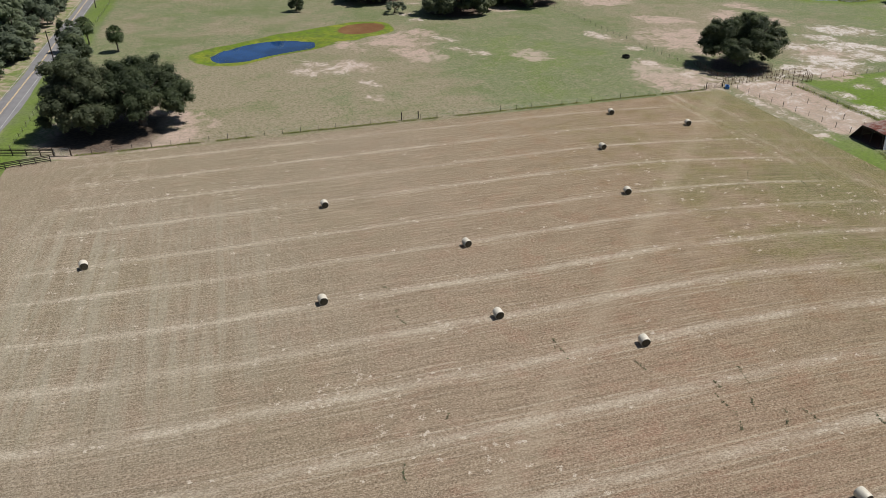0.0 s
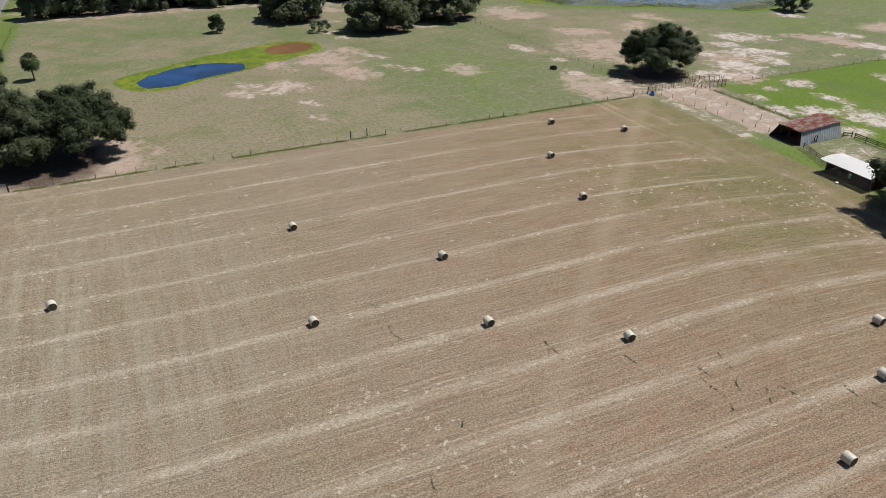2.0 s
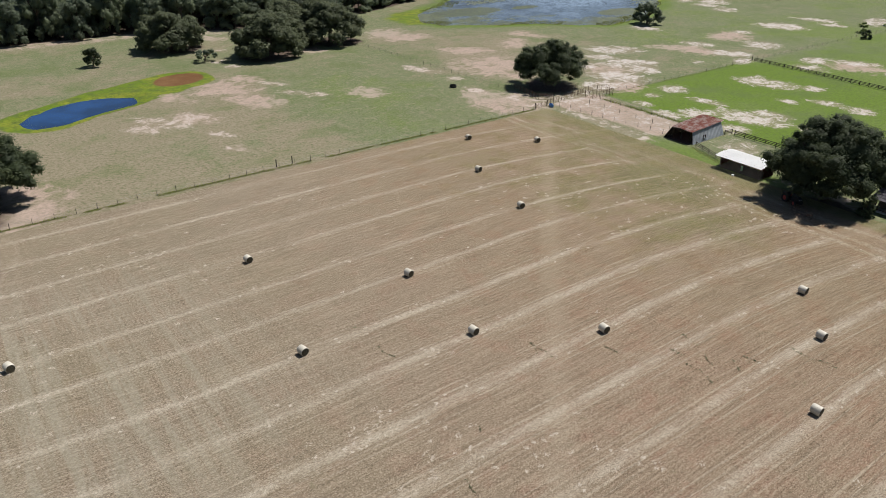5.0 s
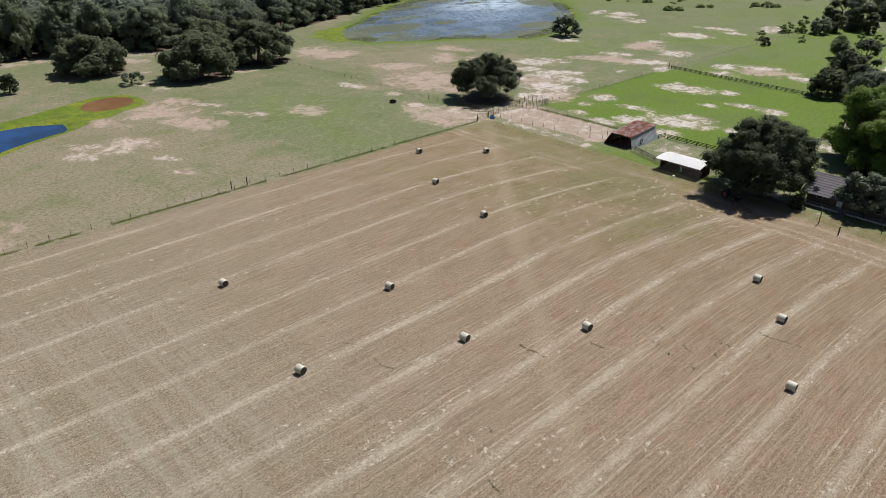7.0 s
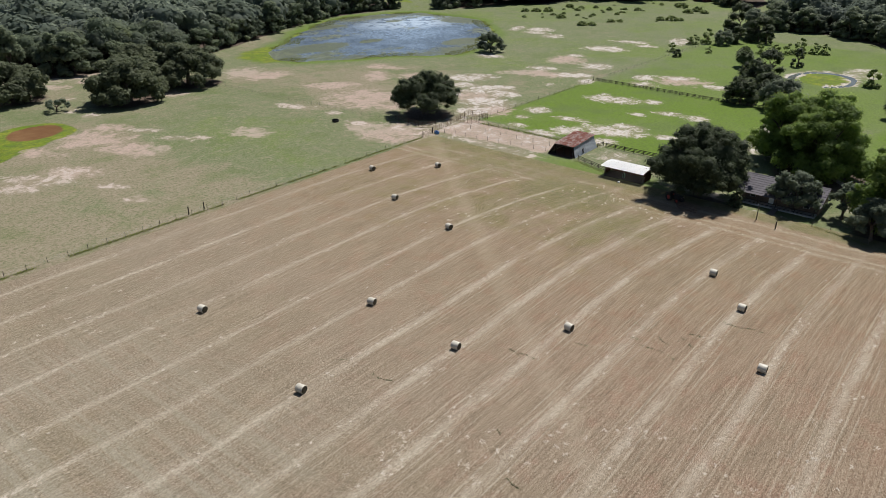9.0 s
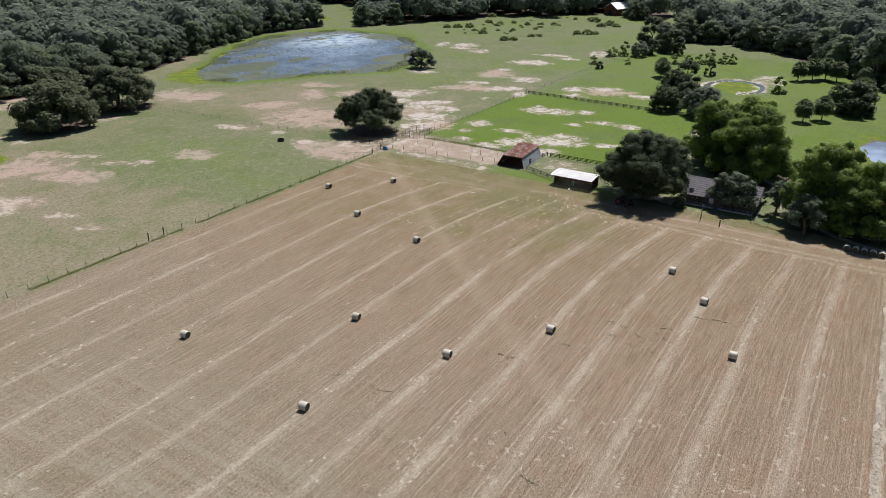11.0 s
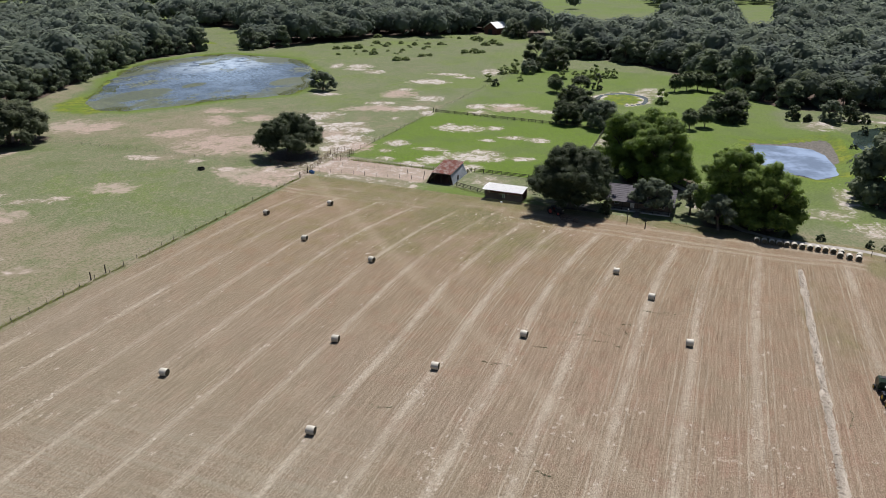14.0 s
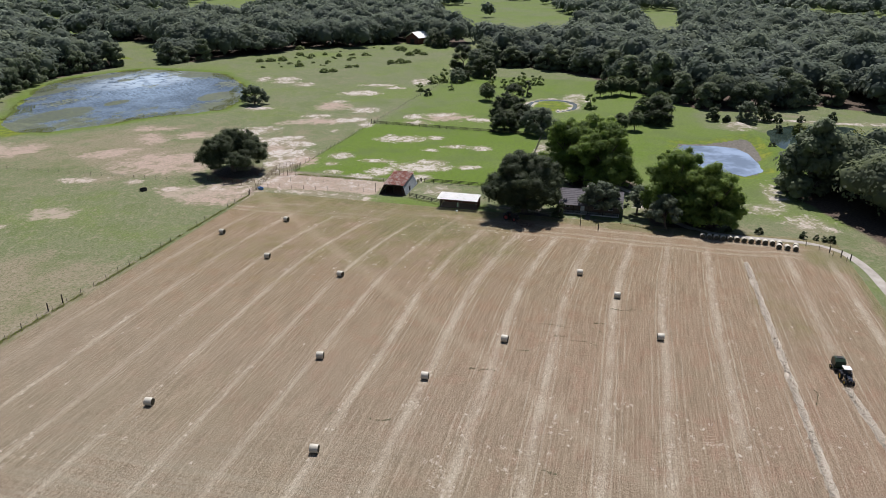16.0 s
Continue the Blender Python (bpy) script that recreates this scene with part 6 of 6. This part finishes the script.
# ---- open shed with a white roof ----
shed = thing("pole_shed", pose(0, 0, 0), "open pole shed with a bright white metal roof", "shed")
def shed_roof(t):
    return 104.6 + 6.2 * t, 2.35 + 0.5 * math.sin(math.pi * min(t * 0.75 + 0.12, 1.0))
for i in range(8):
    (xa, za), (xb, zb) = shed_roof(i / 8), shed_roof((i + 1) / 8)
    part("roof_sheet", corrugated((xa, 74.9, za), (xa, 85.6, za), (xb, 75.1, zb), (xb, 85.8, zb), 18, 0.004), WHITEROOF, shed, "" if i else "bright white ribbed roof sheet")
for y in (75.6, 80.3, 85.0):
    part("post", Build().box(106.0, 106.16, y - 0.08, y + 0.08, 0, 2.5), OLDWOOD, shed)
    part("post", Build().box(110.0, 110.16, y - 0.08, y + 0.08, 0, 2.5), OLDWOOD, shed)
part("beam", Build().box(106.0, 106.15, 75.2, 85.4, 2.4, 2.58), DARKWOOD, shed)
part("beam", Build().box(110.0, 110.15, 75.2, 85.4, 2.38, 2.56), DARKWOOD, shed)
part("back_wall", corrugated((110.25, 75.4, 0.05), (110.25, 85.3, 0.05), (110.25, 75.4, 2.52), (110.25, 85.3, 2.52), 18, 0.02), REDWALL, shed, "dark sheet back wall")
part("side_wall", corrugated((106.4, 75.3, 0.05), (110.1, 75.3, 0.05), (106.4, 75.3, 2.55), (110.1, 75.3, 2.5), 7, 0.02), REDWALL, shed)
part("side_wall", corrugated((106.4, 85.35, 0.05), (110.1, 85.35, 0.05), (106.4, 85.35, 2.55), (110.1, 85.35, 2.5), 7, 0.02), REDWALL, shed)
part("dirt_floor", Build().box(105.4, 110.2, 75.4, 85.3, 0.0, 0.05), DARKWOOD, shed, "dark trodden soil floor")
part("brace", Build().rod((106.05, 85.0, 1.2), (106.05, 83.8, 2.4), 0.05, 0.05, 6), OLDWOOD, shed)
drum = thing("plastic_drum", pose(107.0, 80.6, 0), "pale green plastic drum under the shed roof", "drum")
part("barrel", Build().rod((0, 0, 0), (0, 0, 0.9), 0.3, 0.3, 16).rod((0, 0, 0.9), (0, 0, 0.96), 0.3, 0.24, 16), plain("pale_green_plastic", (0.25, 0.42, 0.30), (0.32, 0.5, 0.36), 0.5), drum)
slab = thing("white_block", pose(103.2, 80.0, 0, 0, 0, 20), "small white salt block on the grass", "salt block")
part("block", Build().box(-0.35, 0.35, -0.25, 0.25, 0, 0.3, 0.04), WHITEPAINT, slab)

# ---- farmhouse ----
house = thing("farmhouse", pose(0, 0, 0), "low brown farmhouse with a grey shingle roof and porch", "house")
part("wall", Build().box(111.2, 119.4, 39.4, 55.0, 0, 2.75), SIDING, house)
part("gable", Build().prism([(111.2, 2.75), (119.4, 2.75), (115.3, 4.6)], 39.42, 39.6), WHITEPAINT, house, "white painted gable end")
part("gable", Build().prism([(111.2, 2.75), (119.4, 2.75), (115.3, 4.6)], 54.8, 54.98), WHITEPAINT, house)
for i in range(9):
    x0, x1 = 108.6 + (115.35 - 108.6) * i / 9, 108.6 + (115.35 - 108.6) * (i + 1) / 9 + 0.1
    z0, z1 = 2.45 + 2.35 * i / 9, 2.45 + 2.35 * (i + 1) / 9
    part("shingle_course", Build().prism([(x0, z0), (x1, z1), (x1, z1 + 0.03), (x0, z0 + 0.045)], 38.8, 55.6), SHINGLE, house)
    x0, x1 = 120.6 - (120.6 - 115.35) * i / 9, 120.6 - (120.6 - 115.35) * (i + 1) / 9 - 0.1
    part("shingle_course", Build().prism([(x0, z0), (x0, z0 + 0.045), (x1, z1 + 0.03), (x1, z1)], 38.8, 55.6), SHINGLE, house)
part("ridge_cap", Build().prism([(115.1, 4.78), (115.35, 4.9), (115.6, 4.78)], 38.8, 55.6), SHINGLE, house)
part("porch_floor", Build().box(108.9, 111.2, 39.6, 54.8, 0, 0.25), CONCRETE, house)
for y in (39.9, 43.6, 47.3, 51.0, 54.6):
    part("porch_post", Build().box(109.0, 109.14, y - 0.07, y + 0.07, 0.25, 2.5), DARKWOOD, house)
part("porch_rail", Build().box(109.02, 109.1, 39.9, 54.6, 1.0, 1.08).box(109.02, 109.1, 39.9, 54.6, 0.45, 0.52), DARKWOOD, house)
for y in (41.8, 45.4, 52.6):
    w = part("window", Build().box(111.12, 111.2, y - 0.6, y + 0.6, 1.0, 2.2), WHITEPAINT, house)
    part("pane", Build().box(111.09, 111.118, y - 0.52, y + 0.52, 1.08, 2.12), GLASS, w)
part("door", Build().box(111.13, 111.2, 48.3, 49.3, 0.25, 2.3), WHITEPAINT, house)
part("chimney", Build().box(116.2, 117.0, 47.5, 48.3, 3.2, 5.4), CONCRETE, house)
part("ramp", Build().prism([(105.2, 0.0), (108.9, 0.0), (108.9, 0.28), (105.2, 0.05)], 46.6, 47.8), OLDWOOD, house, "short sloping wooden ramp")

pole = thing("yard_pole", pose(101.0, 48.6, 0), "weathered post with a lamp beside the field", "pole")
part("shaft", Build().rod((0, 0, -0.2), (0, 0, 3.4), 0.10, 0.08, 8), OLDWOOD, pole)
part("lamp_head", Build().rod((0, 0, 3.3), (-0.5, 0, 3.5), 0.03, 0.03, 6).rod((-0.5, 0, 3.4), (-0.5, 0, 3.56), 0.14, 0.08, 10), GALV, pole)


# ---- tractor with round baler, parked machines ----
def wheel(parent, x, y, r, w, rim):
    t = part("wheel", Build().ring((x, y, r), (0, 1, 0), r, w, r * 0.55), TYRE, parent)
    part("rim", Build().rod((x, y - w * 0.3, r), (x, y + w * 0.3, r), r * 0.56, r * 0.56, 18).rod((x, y - w * 0.4, r), (x, y + w * 0.4, r), r * 0.18, r * 0.18, 10), rim, t, "yellow rim")


def make_tractor(m, label, paint, rim, cab=True):
    """The nose points along +x."""
    t = thing("tractor", m, label, "tractor")
    part("hood", Build().prism([(0.5, 0.85), (2.35, 0.9), (2.45, 1.45), (2.2, 1.62), (0.5, 1.72)], -0.36, 0.36), paint, t)
    part("chassis", Build().box(-0.9, 2.3, -0.28, 0.28, 0.55, 0.95, 0.04).rod((-0.4, -0.85, 0.85), (-0.4, 0.85, 0.85), 0.13).rod((1.8, -0.75, 0.55), (1.8, 0.75, 0.55), 0.09), BLACKSTEEL, t)
    part("fender", Build().prism([(-1.25, 1.25), (-1.1, 1.7), (-0.4, 1.82), (0.25, 1.7), (0.3, 1.6), (-0.4, 1.7), (-1.0, 1.6), (-1.2, 1.25)], 0.55, 1.05), paint, t)
    part("fender", Build().prism([(-1.25, 1.25), (-1.1, 1.7), (-0.4, 1.82), (0.25, 1.7), (0.3, 1.6), (-0.4, 1.7), (-1.0, 1.6), (-1.2, 1.25)], -1.05, -0.55), paint, t)
    part("grille", Build().box(2.4, 2.5, -0.32, 0.32, 0.9, 1.42, 0.02), BLACKSTEEL, t)
    part("front_weight", Build().box(2.45, 2.75, -0.35, 0.35, 0.6, 0.9, 0.03), BLACKSTEEL, t)
    part("exhaust", Build().rod((1.2, 0.25, 1.65), (1.2, 0.25, 2.35), 0.05), BLACKSTEEL, t)
    part("seat", Build().box(-0.55, -0.1, -0.25, 0.25, 1.25, 1.4, 0.05).box(-0.62, -0.5, -0.25, 0.25, 1.35, 1.85, 0.05), BLACKSTEEL, t)
    part("steering_wheel", Build().ring((0.25, 0, 1.75), (-0.5, 0, 0.85), 0.2, 0.03, 0.165, 16), BLACKSTEEL, t)
    if cab:
        part("cab_frame", Build().rod((0.35, -0.6, 1.2), (0.25, -0.6, 2.6), 0.04, 0.04, 6).rod((0.35, 0.6, 1.2), (0.25, 0.6, 2.6), 0.04, 0.04, 6).rod((-0.95, -0.6, 1.5), (-0.9, -0.6, 2.6), 0.04, 0.04, 6).rod((-0.95, 0.6, 1.5), (-0.9, 0.6, 2.6), 0.04, 0.04, 6), BLACKSTEEL, t)
        part("cab_roof", Build().box(-1.1, 0.45, -0.75, 0.75, 2.58, 2.74, 0.05), WHITEPAINT, t, "pale canopy roof")
        part("windscreen", Build().box(0.29, 0.31, -0.56, 0.56, 1.75, 2.55), GLASS, t)
    for s in (-1, 1):
        wheel(t, -0.4, s * 0.85, 0.82, 0.46, rim)
        wheel(t, 1.8, s * 0.78, 0.55, 0.3, rim)
        part("headlight", Build().rod((2.42, s * 0.22, 1.3), (2.52, s * 0.22, 1.3), 0.08, 0.08, 10), WHITEPAINT, t)
    return t


make_tractor(pose(41.3, 4.3, 0.05, 0, 0, 185) @ Matrix.Scale(0.78, 4), "dark tractor with a pale canopy pulling a baler", NAVYPAINT, YELLOWPAINT)
baler = thing("round_baler", pose(44.6, 4.6, 0.05, 0, 0, 184) @ Matrix.Scale(0.8, 4), "dark green round baler hitched behind the tractor", "baler")
part("chamber", Build().prism([(-1.0, 0.7), (0.8, 0.55), (1.15, 1.2), (0.95, 2.2), (0.3, 2.65), (-0.7, 2.6), (-1.45, 1.9), (-1.4, 1.1)], -0.85, 0.85), GREENPAINT, baler)
for s in (-1, 1):
    part("side_panel", Build().prism([(-1.1, 0.8), (0.85, 0.7), (1.0, 2.0), (0.2, 2.45), (-0.7, 2.4), (-1.25, 1.8)], s * 0.86, s * 1.0), GREENPAINT, baler)
    wheel(baler, -0.2, s * 1.2, 0.45, 0.34, YELLOWPAINT)
part("top_opening", Build().box(-0.55, 0.35, -0.5, 0.5, 2.6, 2.69, 0.02), BLACKSTEEL, baler, "black slot in the top")
part("drawbar", Build().rod((0.9, 0, 0.7), (3.0, 0, 0.62), 0.09, 0.07, 8).rod((0.9, -0.5, 0.7), (2.2, 0, 0.65), 0.06, 0.06, 8).rod((0.9, 0.5, 0.7), (2.2, 0, 0.65), 0.06, 0.06, 8), BLACKSTEEL, baler)
part("pickup", Build().rod((1.15, -0.95, 0.35), (1.15, 0.95, 0.35), 0.26, 0.26, 12), BLACKSTEEL, baler)
part("axle", Build().rod((-0.2, -1.2, 0.45), (-0.2, 1.2, 0.45), 0.07, 0.07, 8), BLACKSTEEL, baler)

make_tractor(pose(100.5, 66.0, 0.02, 0, 0, 250), "old dark tractor parked in the oak's shade", BLACKSTEEL, REDPAINT, False)
rake = thing("hay_rake", pose(96.5, 61.5, 0.02, 0, 0, 80), "rusty hay rake parked in the shade", "hay rake")
part("frame", Build().rod((-2.2, 0, 0.8), (2.2, 0.3, 0.8), 0.06).rod((-2.2, 0, 0.8), (0, 2.0, 0.6), 0.05).rod((2.2, 0.3, 0.8), (0, 2.0, 0.6), 0.05), RUSTPIPE, rake)
for i in range(5):
    x = -1.9 + 0.95 * i
    part("rake_wheel", Build().ring((x, -0.2, 0.62), (0.5, 0.87, 0), 0.62, 0.05, 0.5, 20).rod((x - 0.55, 0.1, 0.62), (x + 0.55, -0.5, 0.62), 0.02, 0.02, 5), RUSTPIPE, rake)

# ---- far farm buildings and trailers ----
fb = thing("far_barn", pose(492, 202, 0, 0, 0, -22), "distant dark red barn with a white metal roof", "barn")
part("wall", Build().box(-8, 8, -6, 6, 0, 5.0), REDWALL, fb)
part("gable", Build().prism([(-6, 5.0), (6, 5.0), (0, 8.6)], -8, -7.8, "x"), REDWALL, fb)
part("gable", Build().prism([(-6, 5.0), (6, 5.0), (0, 8.6)], 7.8, 8, "x"), REDWALL, fb)
part("roof", Build().prism([(-6.8, 4.6), (0, 8.75), (0, 8.95), (-6.8, 4.8)], -8.6, 8.6, "x"), WHITEROOF, fb, "white metal roof slope")
part("roof", Build().prism([(6.8, 4.6), (6.8, 4.8), (0, 8.95), (0, 8.75)], -8.6, 8.6, "x"), WHITEROOF, fb)
part("door", Build().box(-8.06, -8.0, -2, 2, 0, 3.8), BLACKSTEEL, fb)
for x, y, a, L in ((128, 331, 30, 11), (170, 337, -15, 6), (176, 329, 20, 11), (104, 352, 10, 6), (478, 236, 10, 7)):
    tr = thing("trailer", pose(x, y, 0, 0, 0, a), "white camping trailer parked among the trees", "trailer")
    part("body", Build().box(-L / 2, L / 2, -1.3, 1.3, 0.6, 3.1, 0.2), WHITEPAINT, tr)
    part("window", Build().box(-1.2, 0.2, -1.33, -1.3, 1.6, 2.4), GLASS, tr)
    part("door", Build().box(1.0, 1.7, -1.33, -1.3, 0.7, 2.6), GALV, tr)
    for s in (-1, 1):
        part("wheel", Build().ring((0.2, s * 1.15, 0.4), (0, 1, 0), 0.4, 0.25, 0.2, 16), TYRE, tr)
for x, y, a in ((456, -71, 20), (430, -84, 0)):
    h = thing("far_house", pose(x, y, 0, 0, 0, a), "distant pale house in a sandy clearing", "house")
    part("wall", Build().box(-6, 6, -4, 4, 0, 2.8), WHITEPAINT, h)
    part("roof", Build().prism([(-4.7, 2.6), (4.7, 2.6), (0, 4.6)], -6.5, 6.5, "x"), SHINGLE, h)
    for k in (-3.5, 0.5, 3.5):
        part("window", Build().box(k - 0.5, k + 0.5, -4.04, -4.0, 1.0, 2.1), GLASS, h)


# ---- utility poles and road furniture ----
for x, y in ((-48.6, 205), (-48.8, 283), (-48.4, 125)):
    t = thing("utility_pole", pose(x, y, 0), "dark wooden utility pole on the road verge", "utility pole", "utility poles")
    part("shaft", Build().rod((0, 0, -0.5), (0, 0, 9.5), 0.16, 0.11, 10), DARKWOOD, t)
    part("crossarm", Build().box(-0.9, 0.9, -0.06, 0.06, 8.9, 9.02), DARKWOOD, t)
    for k in (-0.75, 0.0, 0.75):
        part("insulator", Build().rod((k, 0, 9.02), (k, 0, 9.2), 0.05, 0.03, 8), WHITEPAINT, t)
mb = thing("mailbox", pose(-59.5, 166, 0), "small dark mailbox on a post by the road", "mailbox")
part("post", Build().box(-0.05, 0.05, -0.05, 0.05, -0.2, 1.05), OLDWOOD, mb)
part("box", Build().box(-0.12, 0.12, -0.25, 0.25, 1.05, 1.3, 0.04), BLACKSTEEL, mb)
feeder = thing("hay_feeder", pose(97.5, 168, 0), "dark ring feeder standing in the pasture", "feeder")
part("ring", Build().ring((0, 0, 0.35), (0, 0, 1), 1.0, 0.7, 0.92, 20), BLACKSTEEL, feeder)


# ---- lake weeds ----
def lake_plants():
    rng = np.random.default_rng(31)
    x, y = rng.uniform(148, 304, 42000), rng.uniform(208, 336, 42000)
    d = sdf(x, y, LAKE_EDGE)
    cover = lattice(x / 17, y / 11, 41) * 0.55 + lattice(x / 5, y / 4, 42) * 0.45
    cover += 0.28 * np.exp(-((d + 6) / 12.0) ** 2)
    keep = (d < 0.5) & (cover > 0.72 + 0.2 * rng.random(len(x)))
    x, y = x[keep], y[keep]
    n = len(x)
    s = 0.22 + 0.4 * rng.random(n) ** 2
    a = np.arange(6) * math.pi / 3
    v = np.stack([x[:, None] + s[:, None] * np.cos(a), y[:, None] + s[:, None] * np.sin(a), np.full((n, 6), -0.335) + 0.02 * rng.random((n, 6))], -1).reshape(-1, 3)
    k = np.arange(n)[:, None] * 6
    q = np.concatenate([k + np.array([0, 1, 2, 3]), k + np.array([0, 3, 4, 5])])
    me = quick_mesh("lily_pads", v, quads=q)
    me.materials.append(PAD)
    tagged(new("lily_pads", me), "floating lily pads scattered over the shallow lake", "lily pads", kind="stuff")


def reeds(name, label, outline, lo, hi, count, size, seed, z=-0.25):
    rng = np.random.default_rng(seed)
    p = np.array(outline)
    x, y = rng.uniform(p[:, 0].min() - 10, p[:, 0].max() + 10, count), rng.uniform(p[:, 1].min() - 10, p[:, 1].max() + 10, count)
    d = sdf(x, y, outline) + 5 * (lattice(x / 9, y / 9, seed) - 0.5)
    keep = (d > lo) & (d < hi) & (lattice(x / 11, y / 11, seed + 1) > 0.48)
    x, y = x[keep], y[keep]
    c = np.column_stack([x, y, np.full(len(x), z + size * 0.5)])
    nr = rng.normal(size=c.shape) * np.array([1, 1, 0.35])
    nr /= np.linalg.norm(nr, axis=1, keepdims=True)
    v, q = leaf_cards(rng, c, nr, size * (0.5 + 0.7 * rng.random(len(x))))
    me = quick_mesh(name, v, quads=q)
    me.materials.append(REED)
    tagged(new(name, me), label, "reeds", kind="stuff")


lake_plants()
reeds("reeds", "green reeds and sedge round the lake margin", LAKE_EDGE, -6, 3.5, 90000, 0.2, 51)
reeds("reeds", "short marsh grass round the small pond", POND_A, 0.2, 4.5, 5000, 0.09, 52, -0.12)
reeds("reeds", "sedge along the banks of the tree-lined pond", POND_C, -0.5, 2.5, 6000, 0.28, 53, -0.2)


def fence_grass():
    """Unmown grass along the field's fence lines."""
    rng = np.random.default_rng(77)
    P = []
    for (ax, ay), (bx, by), w, n in (((-34, 138.4), (101, 137.9), 0.3, 9000), ((123.6, 134), (124, 107), 0.5, 3200), ((111, 96), (107, 86), 0.3, 400), ((104.5, 39), (101.5, 28.5), 0.3, 400), ((133, 137), (198, 136.6), 0.25, 900)):
        s = rng.random(n)
        keep = lattice(s * 60, s * 0 + 2, 9) > 0.22
        s = s[keep]
        P.append(np.column_stack([ax + (bx - ax) * s + rng.normal(size=len(s)) * w, ay + (by - ay) * s + rng.normal(size=len(s)) * w, np.full(len(s), 0.09)]))
    c = np.concatenate(P)
    nr = rng.normal(size=c.shape) * np.array([0.55, 0.55, 0.3]) + np.array([0, 0, 1.0])
    nr /= np.linalg.norm(nr, axis=1, keepdims=True)
    v, q = leaf_cards(rng, c, nr, 0.05 + 0.07 * rng.random(len(c)))
    me = quick_mesh("fence_line_grass", v, quads=q)
    me.materials.append(REED)
    tagged(new("fence_line_grass", me), "tufts of unmown yellow-green grass along the fences", "grass", kind="stuff")


fence_grass()
